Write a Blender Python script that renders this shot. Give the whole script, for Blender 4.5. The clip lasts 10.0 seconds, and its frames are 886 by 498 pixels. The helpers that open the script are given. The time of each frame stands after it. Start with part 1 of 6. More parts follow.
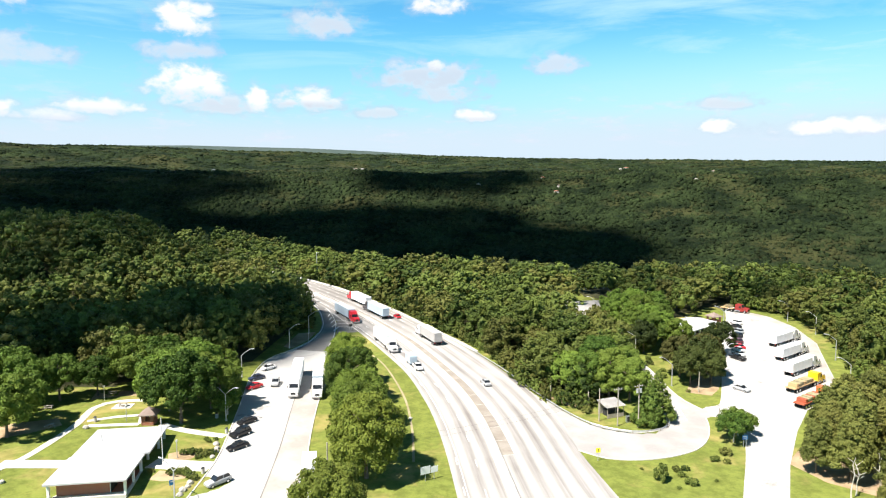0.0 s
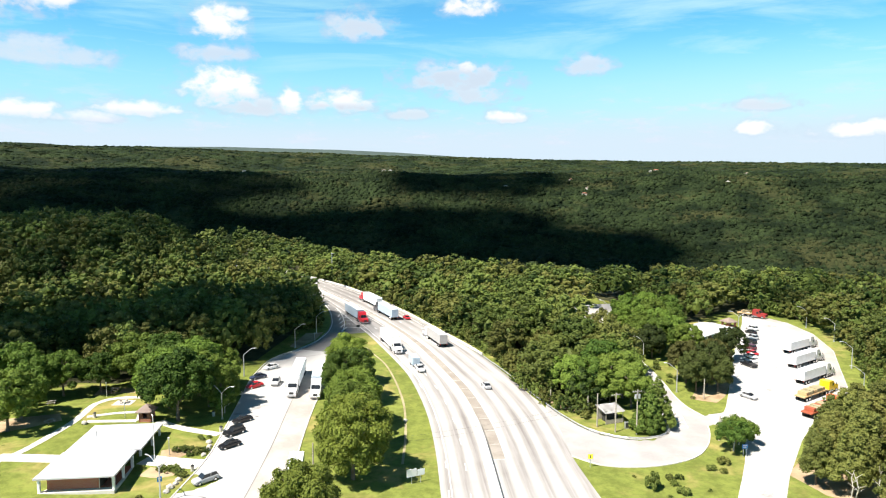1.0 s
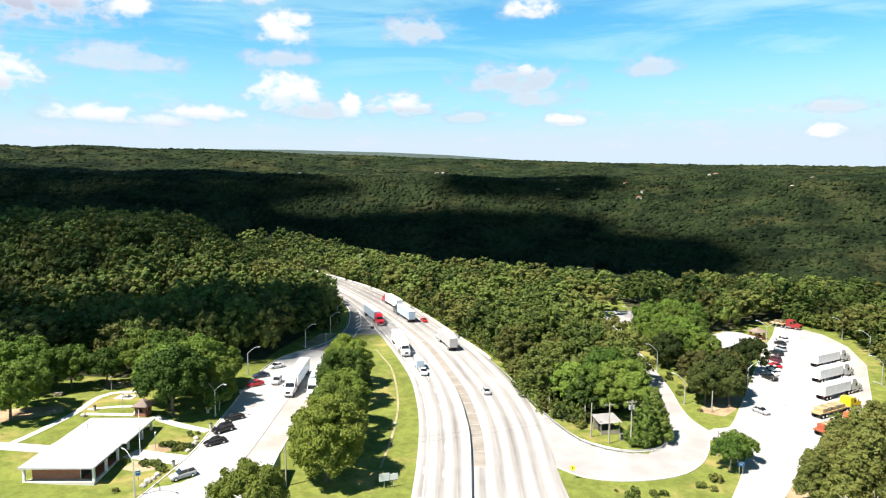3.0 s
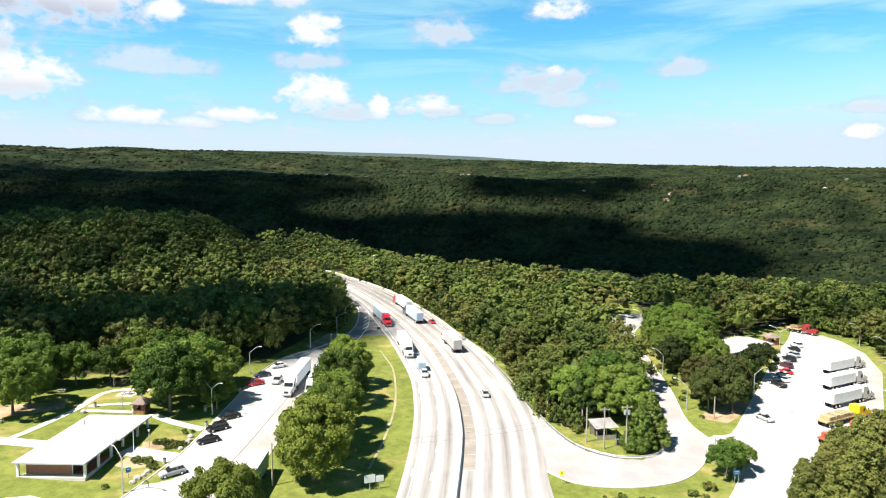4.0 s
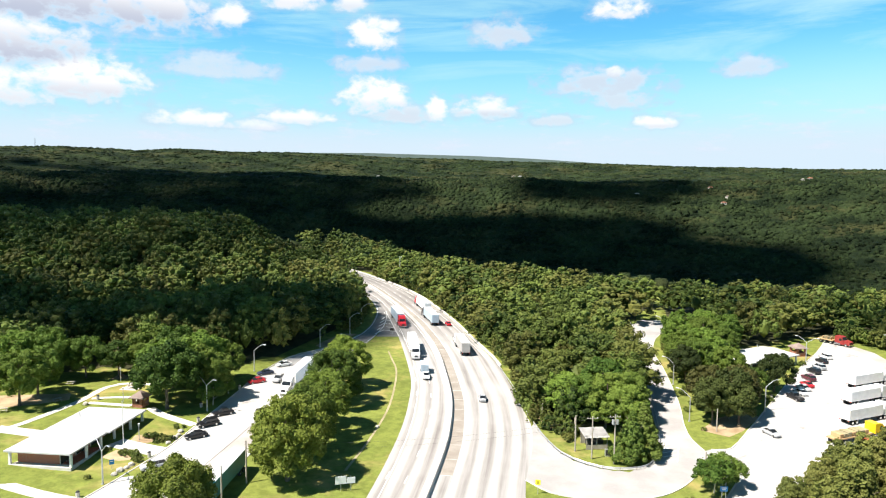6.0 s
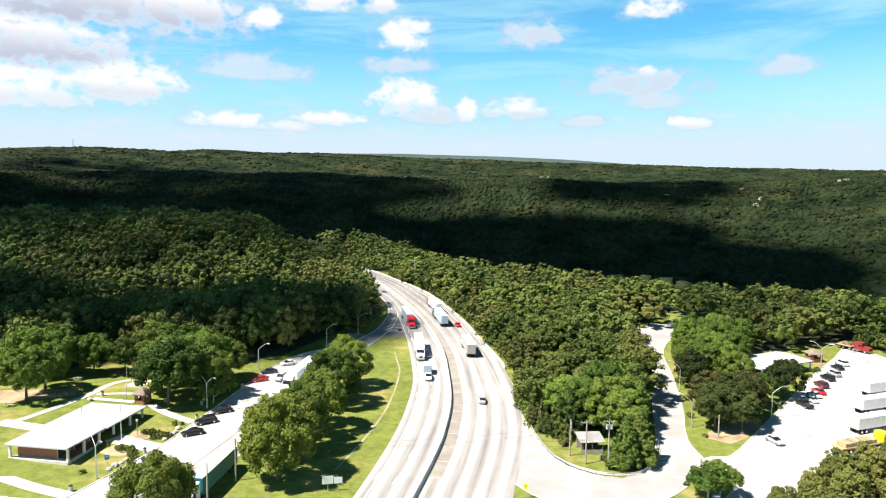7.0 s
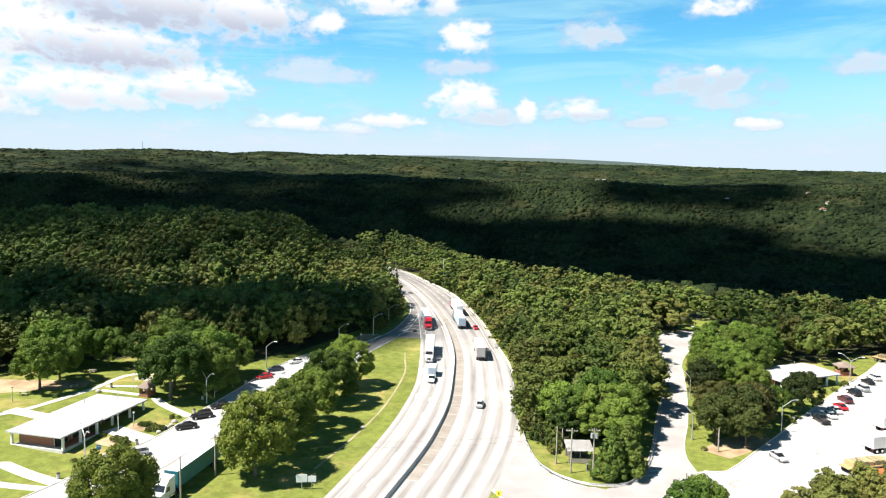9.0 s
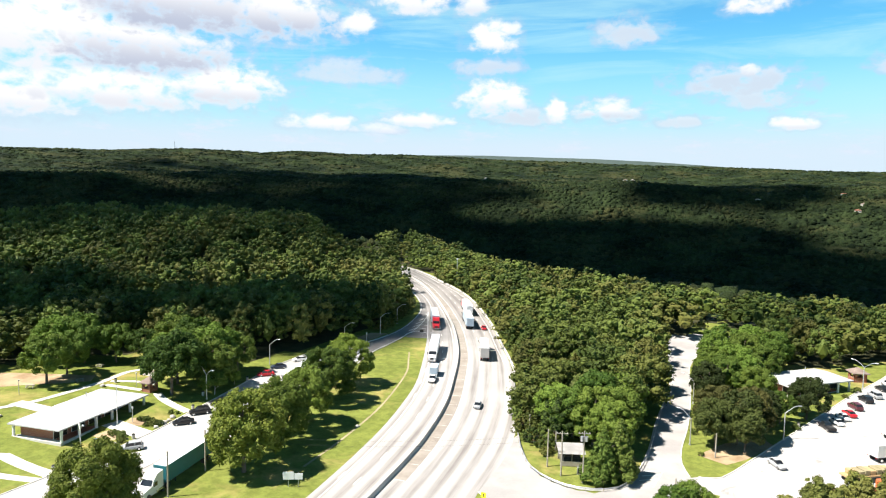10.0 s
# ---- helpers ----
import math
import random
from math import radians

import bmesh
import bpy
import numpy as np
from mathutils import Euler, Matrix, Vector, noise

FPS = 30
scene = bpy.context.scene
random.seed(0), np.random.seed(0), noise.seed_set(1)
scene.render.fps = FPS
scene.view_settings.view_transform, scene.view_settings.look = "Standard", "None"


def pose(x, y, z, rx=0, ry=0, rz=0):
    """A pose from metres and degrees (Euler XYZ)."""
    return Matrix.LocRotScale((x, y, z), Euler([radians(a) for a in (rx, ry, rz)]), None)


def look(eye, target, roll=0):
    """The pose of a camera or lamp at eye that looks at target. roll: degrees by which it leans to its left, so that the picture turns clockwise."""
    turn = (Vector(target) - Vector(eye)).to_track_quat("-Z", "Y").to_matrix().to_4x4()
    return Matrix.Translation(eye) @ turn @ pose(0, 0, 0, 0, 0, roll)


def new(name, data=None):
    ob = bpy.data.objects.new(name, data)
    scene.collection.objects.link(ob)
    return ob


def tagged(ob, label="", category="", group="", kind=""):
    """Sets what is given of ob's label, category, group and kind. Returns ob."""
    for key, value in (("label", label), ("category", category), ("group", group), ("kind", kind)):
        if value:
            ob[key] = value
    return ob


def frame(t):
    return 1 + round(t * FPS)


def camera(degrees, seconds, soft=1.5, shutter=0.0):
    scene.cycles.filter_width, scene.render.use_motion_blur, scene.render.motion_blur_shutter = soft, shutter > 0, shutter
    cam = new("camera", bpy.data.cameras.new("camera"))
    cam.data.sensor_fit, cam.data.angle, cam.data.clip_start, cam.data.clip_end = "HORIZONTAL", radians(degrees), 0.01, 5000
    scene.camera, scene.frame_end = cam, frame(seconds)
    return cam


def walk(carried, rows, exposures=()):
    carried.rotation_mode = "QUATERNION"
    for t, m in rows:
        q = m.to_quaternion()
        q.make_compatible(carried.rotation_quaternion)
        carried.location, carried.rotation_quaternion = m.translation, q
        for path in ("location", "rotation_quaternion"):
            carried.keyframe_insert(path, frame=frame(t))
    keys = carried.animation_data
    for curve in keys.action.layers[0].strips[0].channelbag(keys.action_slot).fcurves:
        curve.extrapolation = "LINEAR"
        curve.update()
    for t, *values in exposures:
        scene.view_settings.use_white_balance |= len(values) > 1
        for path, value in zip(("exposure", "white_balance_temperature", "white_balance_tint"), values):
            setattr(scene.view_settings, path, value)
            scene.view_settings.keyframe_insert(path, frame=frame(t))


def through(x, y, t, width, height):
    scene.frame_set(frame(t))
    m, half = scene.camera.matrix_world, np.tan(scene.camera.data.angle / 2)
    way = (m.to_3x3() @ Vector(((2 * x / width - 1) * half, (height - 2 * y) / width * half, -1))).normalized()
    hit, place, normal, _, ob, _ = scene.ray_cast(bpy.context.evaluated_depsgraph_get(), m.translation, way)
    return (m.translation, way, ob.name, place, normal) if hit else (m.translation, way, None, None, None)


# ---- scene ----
cam = camera(67.1, 10.0, soft=1.15)
PATH = [
    (0, (2.217, -0.989, 52.18), (2.16, 1.0, 51.978), -0.2),
    (0.5, (5.741, -0.413, 52.127), (5.641, 1.574, 51.927), -0.1),
    (1, (9.387, 0.279, 52.021), (9.241, 2.264, 51.824), -0.0),
    (1.5, (12.683, 1.025, 51.948), (12.497, 3.007, 51.754), 0.0),
    (2, (16.022, 1.868, 51.916), (15.794, 3.846, 51.723), 0.1),
    (2.5, (19.481, 2.753, 51.851), (19.21, 4.725, 51.66), 0.2),
    (4, (29.616, 5.622, 51.714), (29.221, 7.574, 51.529), 0.4),
    (4.5, (32.874, 6.732, 51.662), (32.44, 8.676, 51.479), 0.4),
    (5, (36.275, 7.908, 51.654), (35.799, 9.842, 51.472), 0.5),
    (5.5, (39.474, 9.089, 51.659), (38.959, 11.013, 51.478), 0.6),
    (7, (49.181, 12.955, 51.784), (48.542, 14.841, 51.604), 0.8),
    (7.5, (52.478, 14.371, 51.773), (51.797, 16.243, 51.595), 0.9),
    (8, (55.54, 15.853, 51.785), (54.82, 17.71, 51.607), 1.0),
    (8.5, (58.754, 17.452, 51.791), (57.992, 19.293, 51.613), 1.1),
    (9, (61.779, 18.992, 51.824), (60.979, 20.817, 51.647), 1.1),
    (9.5, (64.832, 20.575, 51.866), (63.995, 22.382, 51.688), 1.2),
    (10, (68.009, 22.329, 51.9), (67.132, 24.118, 51.721), 1.3),
]
walk(cam, [(t, look(eye, target, roll)) for t, eye, target, roll in PATH])

# ---- light: a high summer sun from behind and to the left, a blue sky with cumulus ----
SUN_WAY = Vector((-0.415, -0.375, 0.829)).normalized()
scene.view_settings.exposure = 1.25
sun_data = bpy.data.lights.new("sun", "SUN")
sun_data.energy, sun_data.angle, sun_data.color = 5.0, radians(0.6), (1.0, 0.93, 0.845)
sun = new("sun", sun_data)
sun.rotation_mode = "QUATERNION"
sun.rotation_quaternion = SUN_WAY.to_track_quat("Z", "Y")
sun.location = (-200, -200, 400)


class Graph:
    """Short hand for building node trees."""

    def __init__(self, tree):
        self.tree = tree
        tree.nodes.clear()

    def add(self, kind, **sets):
        node = self.tree.nodes.new(kind)
        for key, value in sets.items():
            if key == "blend":
                node.blend_type = value
            elif key == "op":
                node.operation = value
            elif key == "data":
                node.data_type = value
        return node

    def wire(self, a, b):
        self.tree.links.new(a, b)

    def put(self, socket, value):
        if hasattr(value, "is_output"):
            self.wire(value, socket)
        else:
            socket.default_value = value

    def math(self, op, a, b=0.0, c=0.0, clamp=False):
        n = self.add("ShaderNodeMath", op=op)
        n.use_clamp = clamp
        self.put(n.inputs[0], a)
        self.put(n.inputs[1], b)
        self.put(n.inputs[2], c)
        return n.outputs[0]

    def mix(self, fac, a, b, blend="MIX"):
        n = self.add("ShaderNodeMix", data="RGBA", blend=blend)
        self.put(n.inputs[0], fac)
        self.put(n.inputs[6], a if hasattr(a, "is_output") else (*a, 1.0)[:4])
        self.put(n.inputs[7], b if hasattr(b, "is_output") else (*b, 1.0)[:4])
        return n.outputs[2]

    def noise(self, vec, scale, detail=4.0, rough=0.55, distort=0.0):
        n = self.add("ShaderNodeTexNoise")
        self.put(n.inputs["Vector"], vec)
        n.inputs["Scale"].default_value = scale
        n.inputs["Detail"].default_value = detail
        n.inputs["Roughness"].default_value = rough
        n.inputs["Distortion"].default_value = distort
        return n.outputs[0]

    def span(self, value, low, high, to_low=0.0, to_high=1.0):
        n = self.add("ShaderNodeMapRange")
        n.interpolation_type = "SMOOTHSTEP"
        self.put(n.inputs[0], value)
        for i, v in enumerate((low, high, to_low, to_high)):
            n.inputs[i + 1].default_value = v
        return n.outputs[0]


# clouds of the sky: bearing, elevation, half width, half height (degrees), body 0..1, shade of the underside
CLOUDS = [
    (-40.6, 13.2, 5.4, 2.2, 1.0, 0.95), (-48.0, 13.4, 7.5, 3.0, 1.0, 1.0), (-57.0, 11.0, 8.5, 4.6, 1.0, 0.35), (-50.5, 10.0, 7.0, 2.6, 1.0, 0.95),
    (-44.0, 7.6, 4.2, 2.0, 1.0, 0.6), (-52.5, 6.8, 6.5, 2.0, 1.0, 0.5), (-60.0, 6.0, 6.0, 2.0, 1.0, 0.4), (-33.7, 13.0, 1.5, 1.2, 0.9, 0.3),
    (-28.9, 15.0, 3.1, 1.3, 0.95, 0.35), (-24.2, 14.9, 1.6, 1.0, 0.85, 0.5), (-22.4, 12.2, 2.0, 1.5, 1.0, 0.3), (-20.9, 13.0, 1.0, 0.6, 0.8, 0.2),
    (-22.1, 7.4, 2.8, 1.7, 1.0, 0.45), (-16.9, 6.4, 1.0, 1.1, 1.0, 0.3), (-12.9, 6.6, 2.6, 1.0, 0.85, 0.8), (-19.5, 6.0, 2.6, 0.8, 0.6, 0.9),
    (-36.5, 5.2, 2.8, 0.8, 0.9, 0.35), (-28.2, 5.6, 3.0, 0.7, 0.85, 0.4), (-32.0, 4.9, 2.4, 0.5, 0.6, 0.5), (-1.9, 14.2, 2.2, 0.9, 1.0, 0.3),
    (-3.0, 8.5, 3.8, 1.2, 0.62, 1.0), (-1.6, 7.2, 2.4, 0.8, 0.5, 1.0), (-2.2, 9.4, 0.9, 0.6, 0.8, 0.3), (20.4, 4.1, 1.4, 0.6, 1.0, 0.1),
    (28.9, 3.8, 4.4, 0.7, 1.0, 0.1), (-11.3, 12.5, 2.2, 1.1, 0.6, 0.9), (7.9, 9.4, 1.8, 0.8, 0.5, 1.0), (21.2, 5.9, 2.0, 0.5, 0.5, 0.9),
    (1.2, 5.4, 1.6, 0.6, 0.9, 0.5), (-34.5, 9.2, 3.6, 1.0, 0.4, 0.9), (-22.6, 10.0, 2.2, 0.7, 0.5, 1.0), (-7.0, 5.6, 1.6, 0.5, 0.5, 0.9),
]
world = bpy.data.worlds.new("sky")
scene.world = world
world.use_nodes = True
g = Graph(world.node_tree)
sky = g.add("ShaderNodeTexSky")
sky.sky_type, sky.sun_disc = "NISHITA", False
sky.sun_elevation, sky.sun_rotation = math.asin(SUN_WAY.z), math.atan2(SUN_WAY.x, SUN_WAY.y)
sky.altitude, sky.air_density, sky.dust_density, sky.ozone_density = 500, 1.0, 0.6, 2.0
way = g.add("ShaderNodeTexCoord").outputs["Generated"]
split = g.add("ShaderNodeSeparateXYZ")
g.wire(way, split.inputs[0])
bearing = g.math("MULTIPLY", g.math("ARCTAN2", split.outputs[0], split.outputs[1]), 57.2958)
rise = g.math("MULTIPLY", g.math("ARCSINE", split.outputs[2]), 57.2958)
join = g.add("ShaderNodeCombineXYZ")
g.wire(g.math("MULTIPLY", bearing, 1.0), join.inputs[0])
g.wire(g.math("MULTIPLY", rise, 1.5), join.inputs[1])
spot = join.outputs[0]
puff = g.math("SUBTRACT", g.noise(spot, 0.62, 4.0, 0.52, 0.25), 0.5)
fluff = g.math("SUBTRACT", g.noise(spot, 2.0, 3.0, 0.55), 0.5)
rough_edge = g.math("ADD", g.math("MULTIPLY", puff, 3.6), g.math("MULTIPLY", fluff, 0.7))
cover, under, thin = 0.0, 0.0, 0.0
for az, el, w, h, body, dark in CLOUDS:
    dx = g.math("MULTIPLY", g.math("SUBTRACT", bearing, az), 1.0 / w)
    dy = g.math("MULTIPLY", g.math("SUBTRACT", rise, el), 1.0 / h)
    # flat below, domed above
    dyy = g.math("MULTIPLY", dy, g.span(dy, -0.2, 0.2, 1.45, 0.95))
    gone = g.math("ADD", g.math("POWER", g.math("ABSOLUTE", dx), 2.0), g.math("POWER", g.math("ABSOLUTE", dyy), 2.0))
    mask = g.math("MULTIPLY", g.span(g.math("ADD", gone, rough_edge), 1.35, 0.0), body)
    cover = g.math("MAXIMUM", cover, mask)
    # a wide grey veil round each heap
    wide = g.math("ADD", g.math("MULTIPLY", gone, 0.42), g.math("MULTIPLY", rough_edge, 0.9))
    thin = g.math("MAXIMUM", thin, g.math("MULTIPLY", g.span(wide, 1.15, 0.1), 0.25 + 0.45 * dark))
    under = g.math("MAXIMUM", under, g.math("MULTIPLY", g.math("MULTIPLY", mask, g.span(dy, 0.30 if dark < 0.85 else 0.75 if body > 0.9 else 1.8, 0.2 if dark >= 0.85 and body <= 0.9 else -0.45)), dark))
# thin high veil, thicker towards the horizon
long_join = g.add("ShaderNodeCombineXYZ")
g.wire(g.math("MULTIPLY", bearing, 0.05), long_join.inputs[0])
g.wire(g.math("MULTIPLY", rise, 0.42), long_join.inputs[1])
veil = g.span(g.noise(long_join.outputs[0], 1.0, 6.0, 0.62, 0.6), 0.36, 0.70, 0.0, 0.75)
low = g.span(rise, 13.5, 4.0, 0.0, 1.0)
haze = g.math("MAXIMUM", g.math("MULTIPLY", veil, g.span(rise, 30.0, 12.0)), low)
deep = g.mix(g.span(rise, 16.0, 42.0), (1.0, 1.0, 1.0), (0.26, 0.28, 0.28))
tuned = g.mix(1.0, g.mix(1.0, sky.outputs[0], (0.038, 0.092, 0.100), "MULTIPLY"), deep, "MULTIPLY")
mid = g.mix(g.math("MULTIPLY", g.span(bearing, -15.0, 28.0), 0.75), (0.250, 0.440, 0.50), (0.335, 0.490, 0.50))
pale = g.mix(g.span(rise, 6.8, 3.2), mid, (0.360, 0.435, 0.50))
hazed = g.mix(haze, tuned, pale)
cloud = g.mix(g.math("MULTIPLY", under, 0.9), (0.56, 0.56, 0.56), (0.245, 0.275, 0.355))
flock_join = g.add("ShaderNodeCombineXYZ")
g.wire(g.math("MULTIPLY", bearing, 0.16), flock_join.inputs[0])
g.wire(g.math("MULTIPLY", rise, 0.55), flock_join.inputs[1])
flock = g.math("MULTIPLY", g.span(g.noise(flock_join.outputs[0], 1.7, 7.0, 0.62), 0.50, 0.68), g.math("MULTIPLY", g.span(rise, 8.5, 5.0), g.span(rise, 2.2, 3.6)))
hazed = g.mix(g.math("MULTIPLY", flock, 0.55), hazed, g.mix(fluff, (0.40, 0.43, 0.50), (0.56, 0.56, 0.56)))
painted = g.mix(cover, g.mix(g.math("MULTIPLY", thin, 0.8), hazed, (0.31, 0.36, 0.45)), cloud)
back = g.add("ShaderNodeBackground")
g.wire(painted, back.inputs[0])
back.inputs[1].default_value = 0.84
out = g.add("ShaderNodeOutputWorld")
g.wire(back.outputs[0], out.inputs[0])

# ---- materials ----
def material(name, build, rough=0.8, metal=0.0, spec=0.3, reach=0.1):
    """A node material; build(g, coords) gives the colour and, if any, a height for the bump."""
    m = bpy.data.materials.new(name)
    m.use_nodes = True
    g = Graph(m.node_tree)
    coords = g.add("ShaderNodeTexCoord").outputs["Object"]
    shader = g.add("ShaderNodeBsdfPrincipled")
    shader.inputs["Roughness"].default_value = rough
    shader.inputs["Metallic"].default_value = metal
    shader.inputs["Specular IOR Level"].default_value = spec
    made = build(g, coords)
    colour, height, bump = made if isinstance(made, tuple) else (made, None, 0)
    g.wire(colour, shader.inputs["Base Color"])
    if height is not None:
        b = g.add("ShaderNodeBump")
        b.inputs["Strength"].default_value = bump
        b.inputs["Distance"].default_value = reach
        g.wire(height, b.inputs["Height"])
        g.wire(b.outputs[0], shader.inputs["Normal"])
    out = g.add("ShaderNodeOutputMaterial")
    g.wire(shader.outputs[0], out.inputs[0])
    return m


def two_scale(dark, light, coarse, fine, bump=0.2):
    """Colour that varies over patches and grain."""
    def build(g, co):
        a = g.span(g.noise(co, coarse, 3.0), 0.3, 0.7)
        b = g.noise(co, fine, 5.0, 0.65)
        f = g.math("ADD", g.math("MULTIPLY", a, 0.6), g.math("MULTIPLY", b, 0.4))
        return g.mix(f, dark, light), b, bump
    return build


def leaf_colours(dark, light, warm):
    """Each clump, and each tree, has its own tone; some trees are yellowing."""
    def build(g, co):
        geo = g.add("ShaderNodeNewGeometry")
        own = geo.outputs["Random Per Island"]
        mark = g.add("ShaderNodeAttribute")
        mark.attribute_name = "tone"
        tree = g.math("FRACT", g.math("ADD", g.add("ShaderNodeObjectInfo").outputs["Random"], mark.outputs["Fac"]))
        patch = g.noise(geo.outputs["Position"], 0.25, 3.0, 0.6)
        f = g.math("ADD", g.math("MULTIPLY", own, 0.34), g.math("MULTIPLY", g.math("SUBTRACT", patch, 0.5), 0.35))
        f = g.math("ADD", f, g.math("MULTIPLY", tree, 0.90), clamp=True)
        base = g.mix(f, dark, light)
        hue = g.math("FRACT", g.math("MULTIPLY", tree, 7.31))
        yellowing = g.math("MULTIPLY", g.span(hue, 0.45, 1.0), g.math("ADD", g.math("MULTIPLY", own, 0.5), 0.45))
        return g.mix(yellowing, base, g.mix(g.math("MULTIPLY", own, 0.5), warm, dark))
    return build


def foliage(name, dark, light, warm, through=0.25):
    """Leaves: dull gloss, and some light through them."""
    m = bpy.data.materials.new(name)
    m.use_nodes = True
    g = Graph(m.node_tree)
    colour = leaf_colours(dark, light, warm)(g, None)
    shader = g.add("ShaderNodeBsdfPrincipled")
    shader.inputs["Roughness"].default_value = 0.62
    shader.inputs["Specular IOR Level"].default_value = 0.15
    g.wire(colour, shader.inputs["Base Color"])
    glow = g.add("ShaderNodeBsdfTranslucent")
    g.wire(g.mix(1.0, colour, (1.1, 1.25, 0.5), "MULTIPLY"), glow.inputs[0])
    both = g.add("ShaderNodeMixShader")
    both.inputs[0].default_value = through
    g.wire(shader.outputs[0], both.inputs[1])
    g.wire(glow.outputs[0], both.inputs[2])
    out = g.add("ShaderNodeOutputMaterial")
    g.wire(both.outputs[0], out.inputs[0])
    return m


LEAF = foliage("leaves", (0.012, 0.028, 0.005), (0.114, 0.150, 0.031), (0.152, 0.134, 0.036), 0.06)
LEAF_LAWN = foliage("lawn tree leaves", (0.020, 0.047, 0.007), (0.122, 0.190, 0.029), (0.142, 0.182, 0.030), 0.09)
LEAF_NEAR = foliage("sunlit oak leaves", (0.028, 0.056, 0.009), (0.178, 0.240, 0.036), (0.200, 0.224, 0.036), 0.07)
LEAF_BRIGHT = foliage("light green leaves", (0.036, 0.078, 0.012), (0.168, 0.245, 0.040), (0.180, 0.222, 0.040), 0.10)
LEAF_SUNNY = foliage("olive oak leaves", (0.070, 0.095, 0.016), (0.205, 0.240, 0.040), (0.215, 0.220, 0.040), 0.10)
LEAF_DULL = foliage("dull dark leaves", (0.016, 0.028, 0.007), (0.085, 0.105, 0.026), (0.115, 0.095, 0.030), 0.12)
LEAF_PINE = foliage("needles", (0.055, 0.070, 0.018), (0.190, 0.205, 0.050), (0.205, 0.195, 0.052), 0.12)
LEAF_CEDAR = foliage("cedar leaves", (0.062, 0.105, 0.020), (0.155, 0.215, 0.040), (0.16, 0.19, 0.040), 0.1)
LEAF_SHRUB = foliage("shrub leaves", (0.045, 0.066, 0.015), (0.145, 0.180, 0.042), (0.17, 0.16, 0.042), 0.15)


def far_crown_colour(g, co):
    """Stands of lighter and darker wood, single crowns, and leafy grain."""
    geo = g.add("ShaderNodeNewGeometry").outputs["Position"]
    mark = g.add("ShaderNodeAttribute")
    mark.attribute_name = "tone"
    tone = mark.outputs["Fac"]
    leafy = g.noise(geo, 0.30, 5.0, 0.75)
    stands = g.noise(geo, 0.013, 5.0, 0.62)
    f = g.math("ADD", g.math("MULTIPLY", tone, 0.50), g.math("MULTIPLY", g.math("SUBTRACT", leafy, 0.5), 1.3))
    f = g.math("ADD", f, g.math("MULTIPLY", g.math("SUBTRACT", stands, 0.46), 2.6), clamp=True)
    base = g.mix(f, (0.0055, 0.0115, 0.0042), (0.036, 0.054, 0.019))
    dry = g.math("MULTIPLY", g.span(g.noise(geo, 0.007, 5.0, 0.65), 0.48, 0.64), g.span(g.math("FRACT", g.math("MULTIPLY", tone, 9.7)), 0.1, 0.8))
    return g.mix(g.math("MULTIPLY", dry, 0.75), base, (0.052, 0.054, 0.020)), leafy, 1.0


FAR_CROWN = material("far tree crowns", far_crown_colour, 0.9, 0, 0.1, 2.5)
HAZE_RIDGE = material("ridge in haze colours", two_scale((0.042, 0.064, 0.060), (0.062, 0.088, 0.082), 0.01, 0.1), 0.9)


def grass_colour(g, co):
    geo = g.add("ShaderNodeNewGeometry").outputs["Position"]
    patch = g.noise(geo, 0.09, 4.0, 0.6)
    grain = g.noise(geo, 2.2, 5.0, 0.7)
    f = g.math("ADD", g.math("MULTIPLY", patch, 0.75), g.math("MULTIPLY", grain, 0.35), clamp=True)
    tuft = g.span(g.noise(geo, 0.45, 5.0, 0.7), 0.35, 0.65, 0.72, 1.1)
    base = g.mix(1.0, g.mix(f, (0.080, 0.116, 0.022), (0.232, 0.256, 0.058)), tuft, "MULTIPLY")
    dry = g.span(g.noise(geo, 0.06, 5.0, 0.65, 0.4), 0.52, 0.70, 0.0, 0.75)
    return g.mix(dry, base, (0.36, 0.28, 0.11)), grain, 0.5


GRASS = material("mown grass", grass_colour, 0.9, 0, 0.1)
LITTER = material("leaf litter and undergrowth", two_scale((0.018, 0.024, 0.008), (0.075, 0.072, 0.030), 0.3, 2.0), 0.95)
DIRT = material("bare soil and litter", two_scale((0.20, 0.13, 0.07), (0.46, 0.35, 0.22), 0.25, 2.5), 0.95)
SAND = material("worn path", two_scale((0.22, 0.19, 0.10), (0.38, 0.33, 0.21), 0.2, 2.0), 0.95)


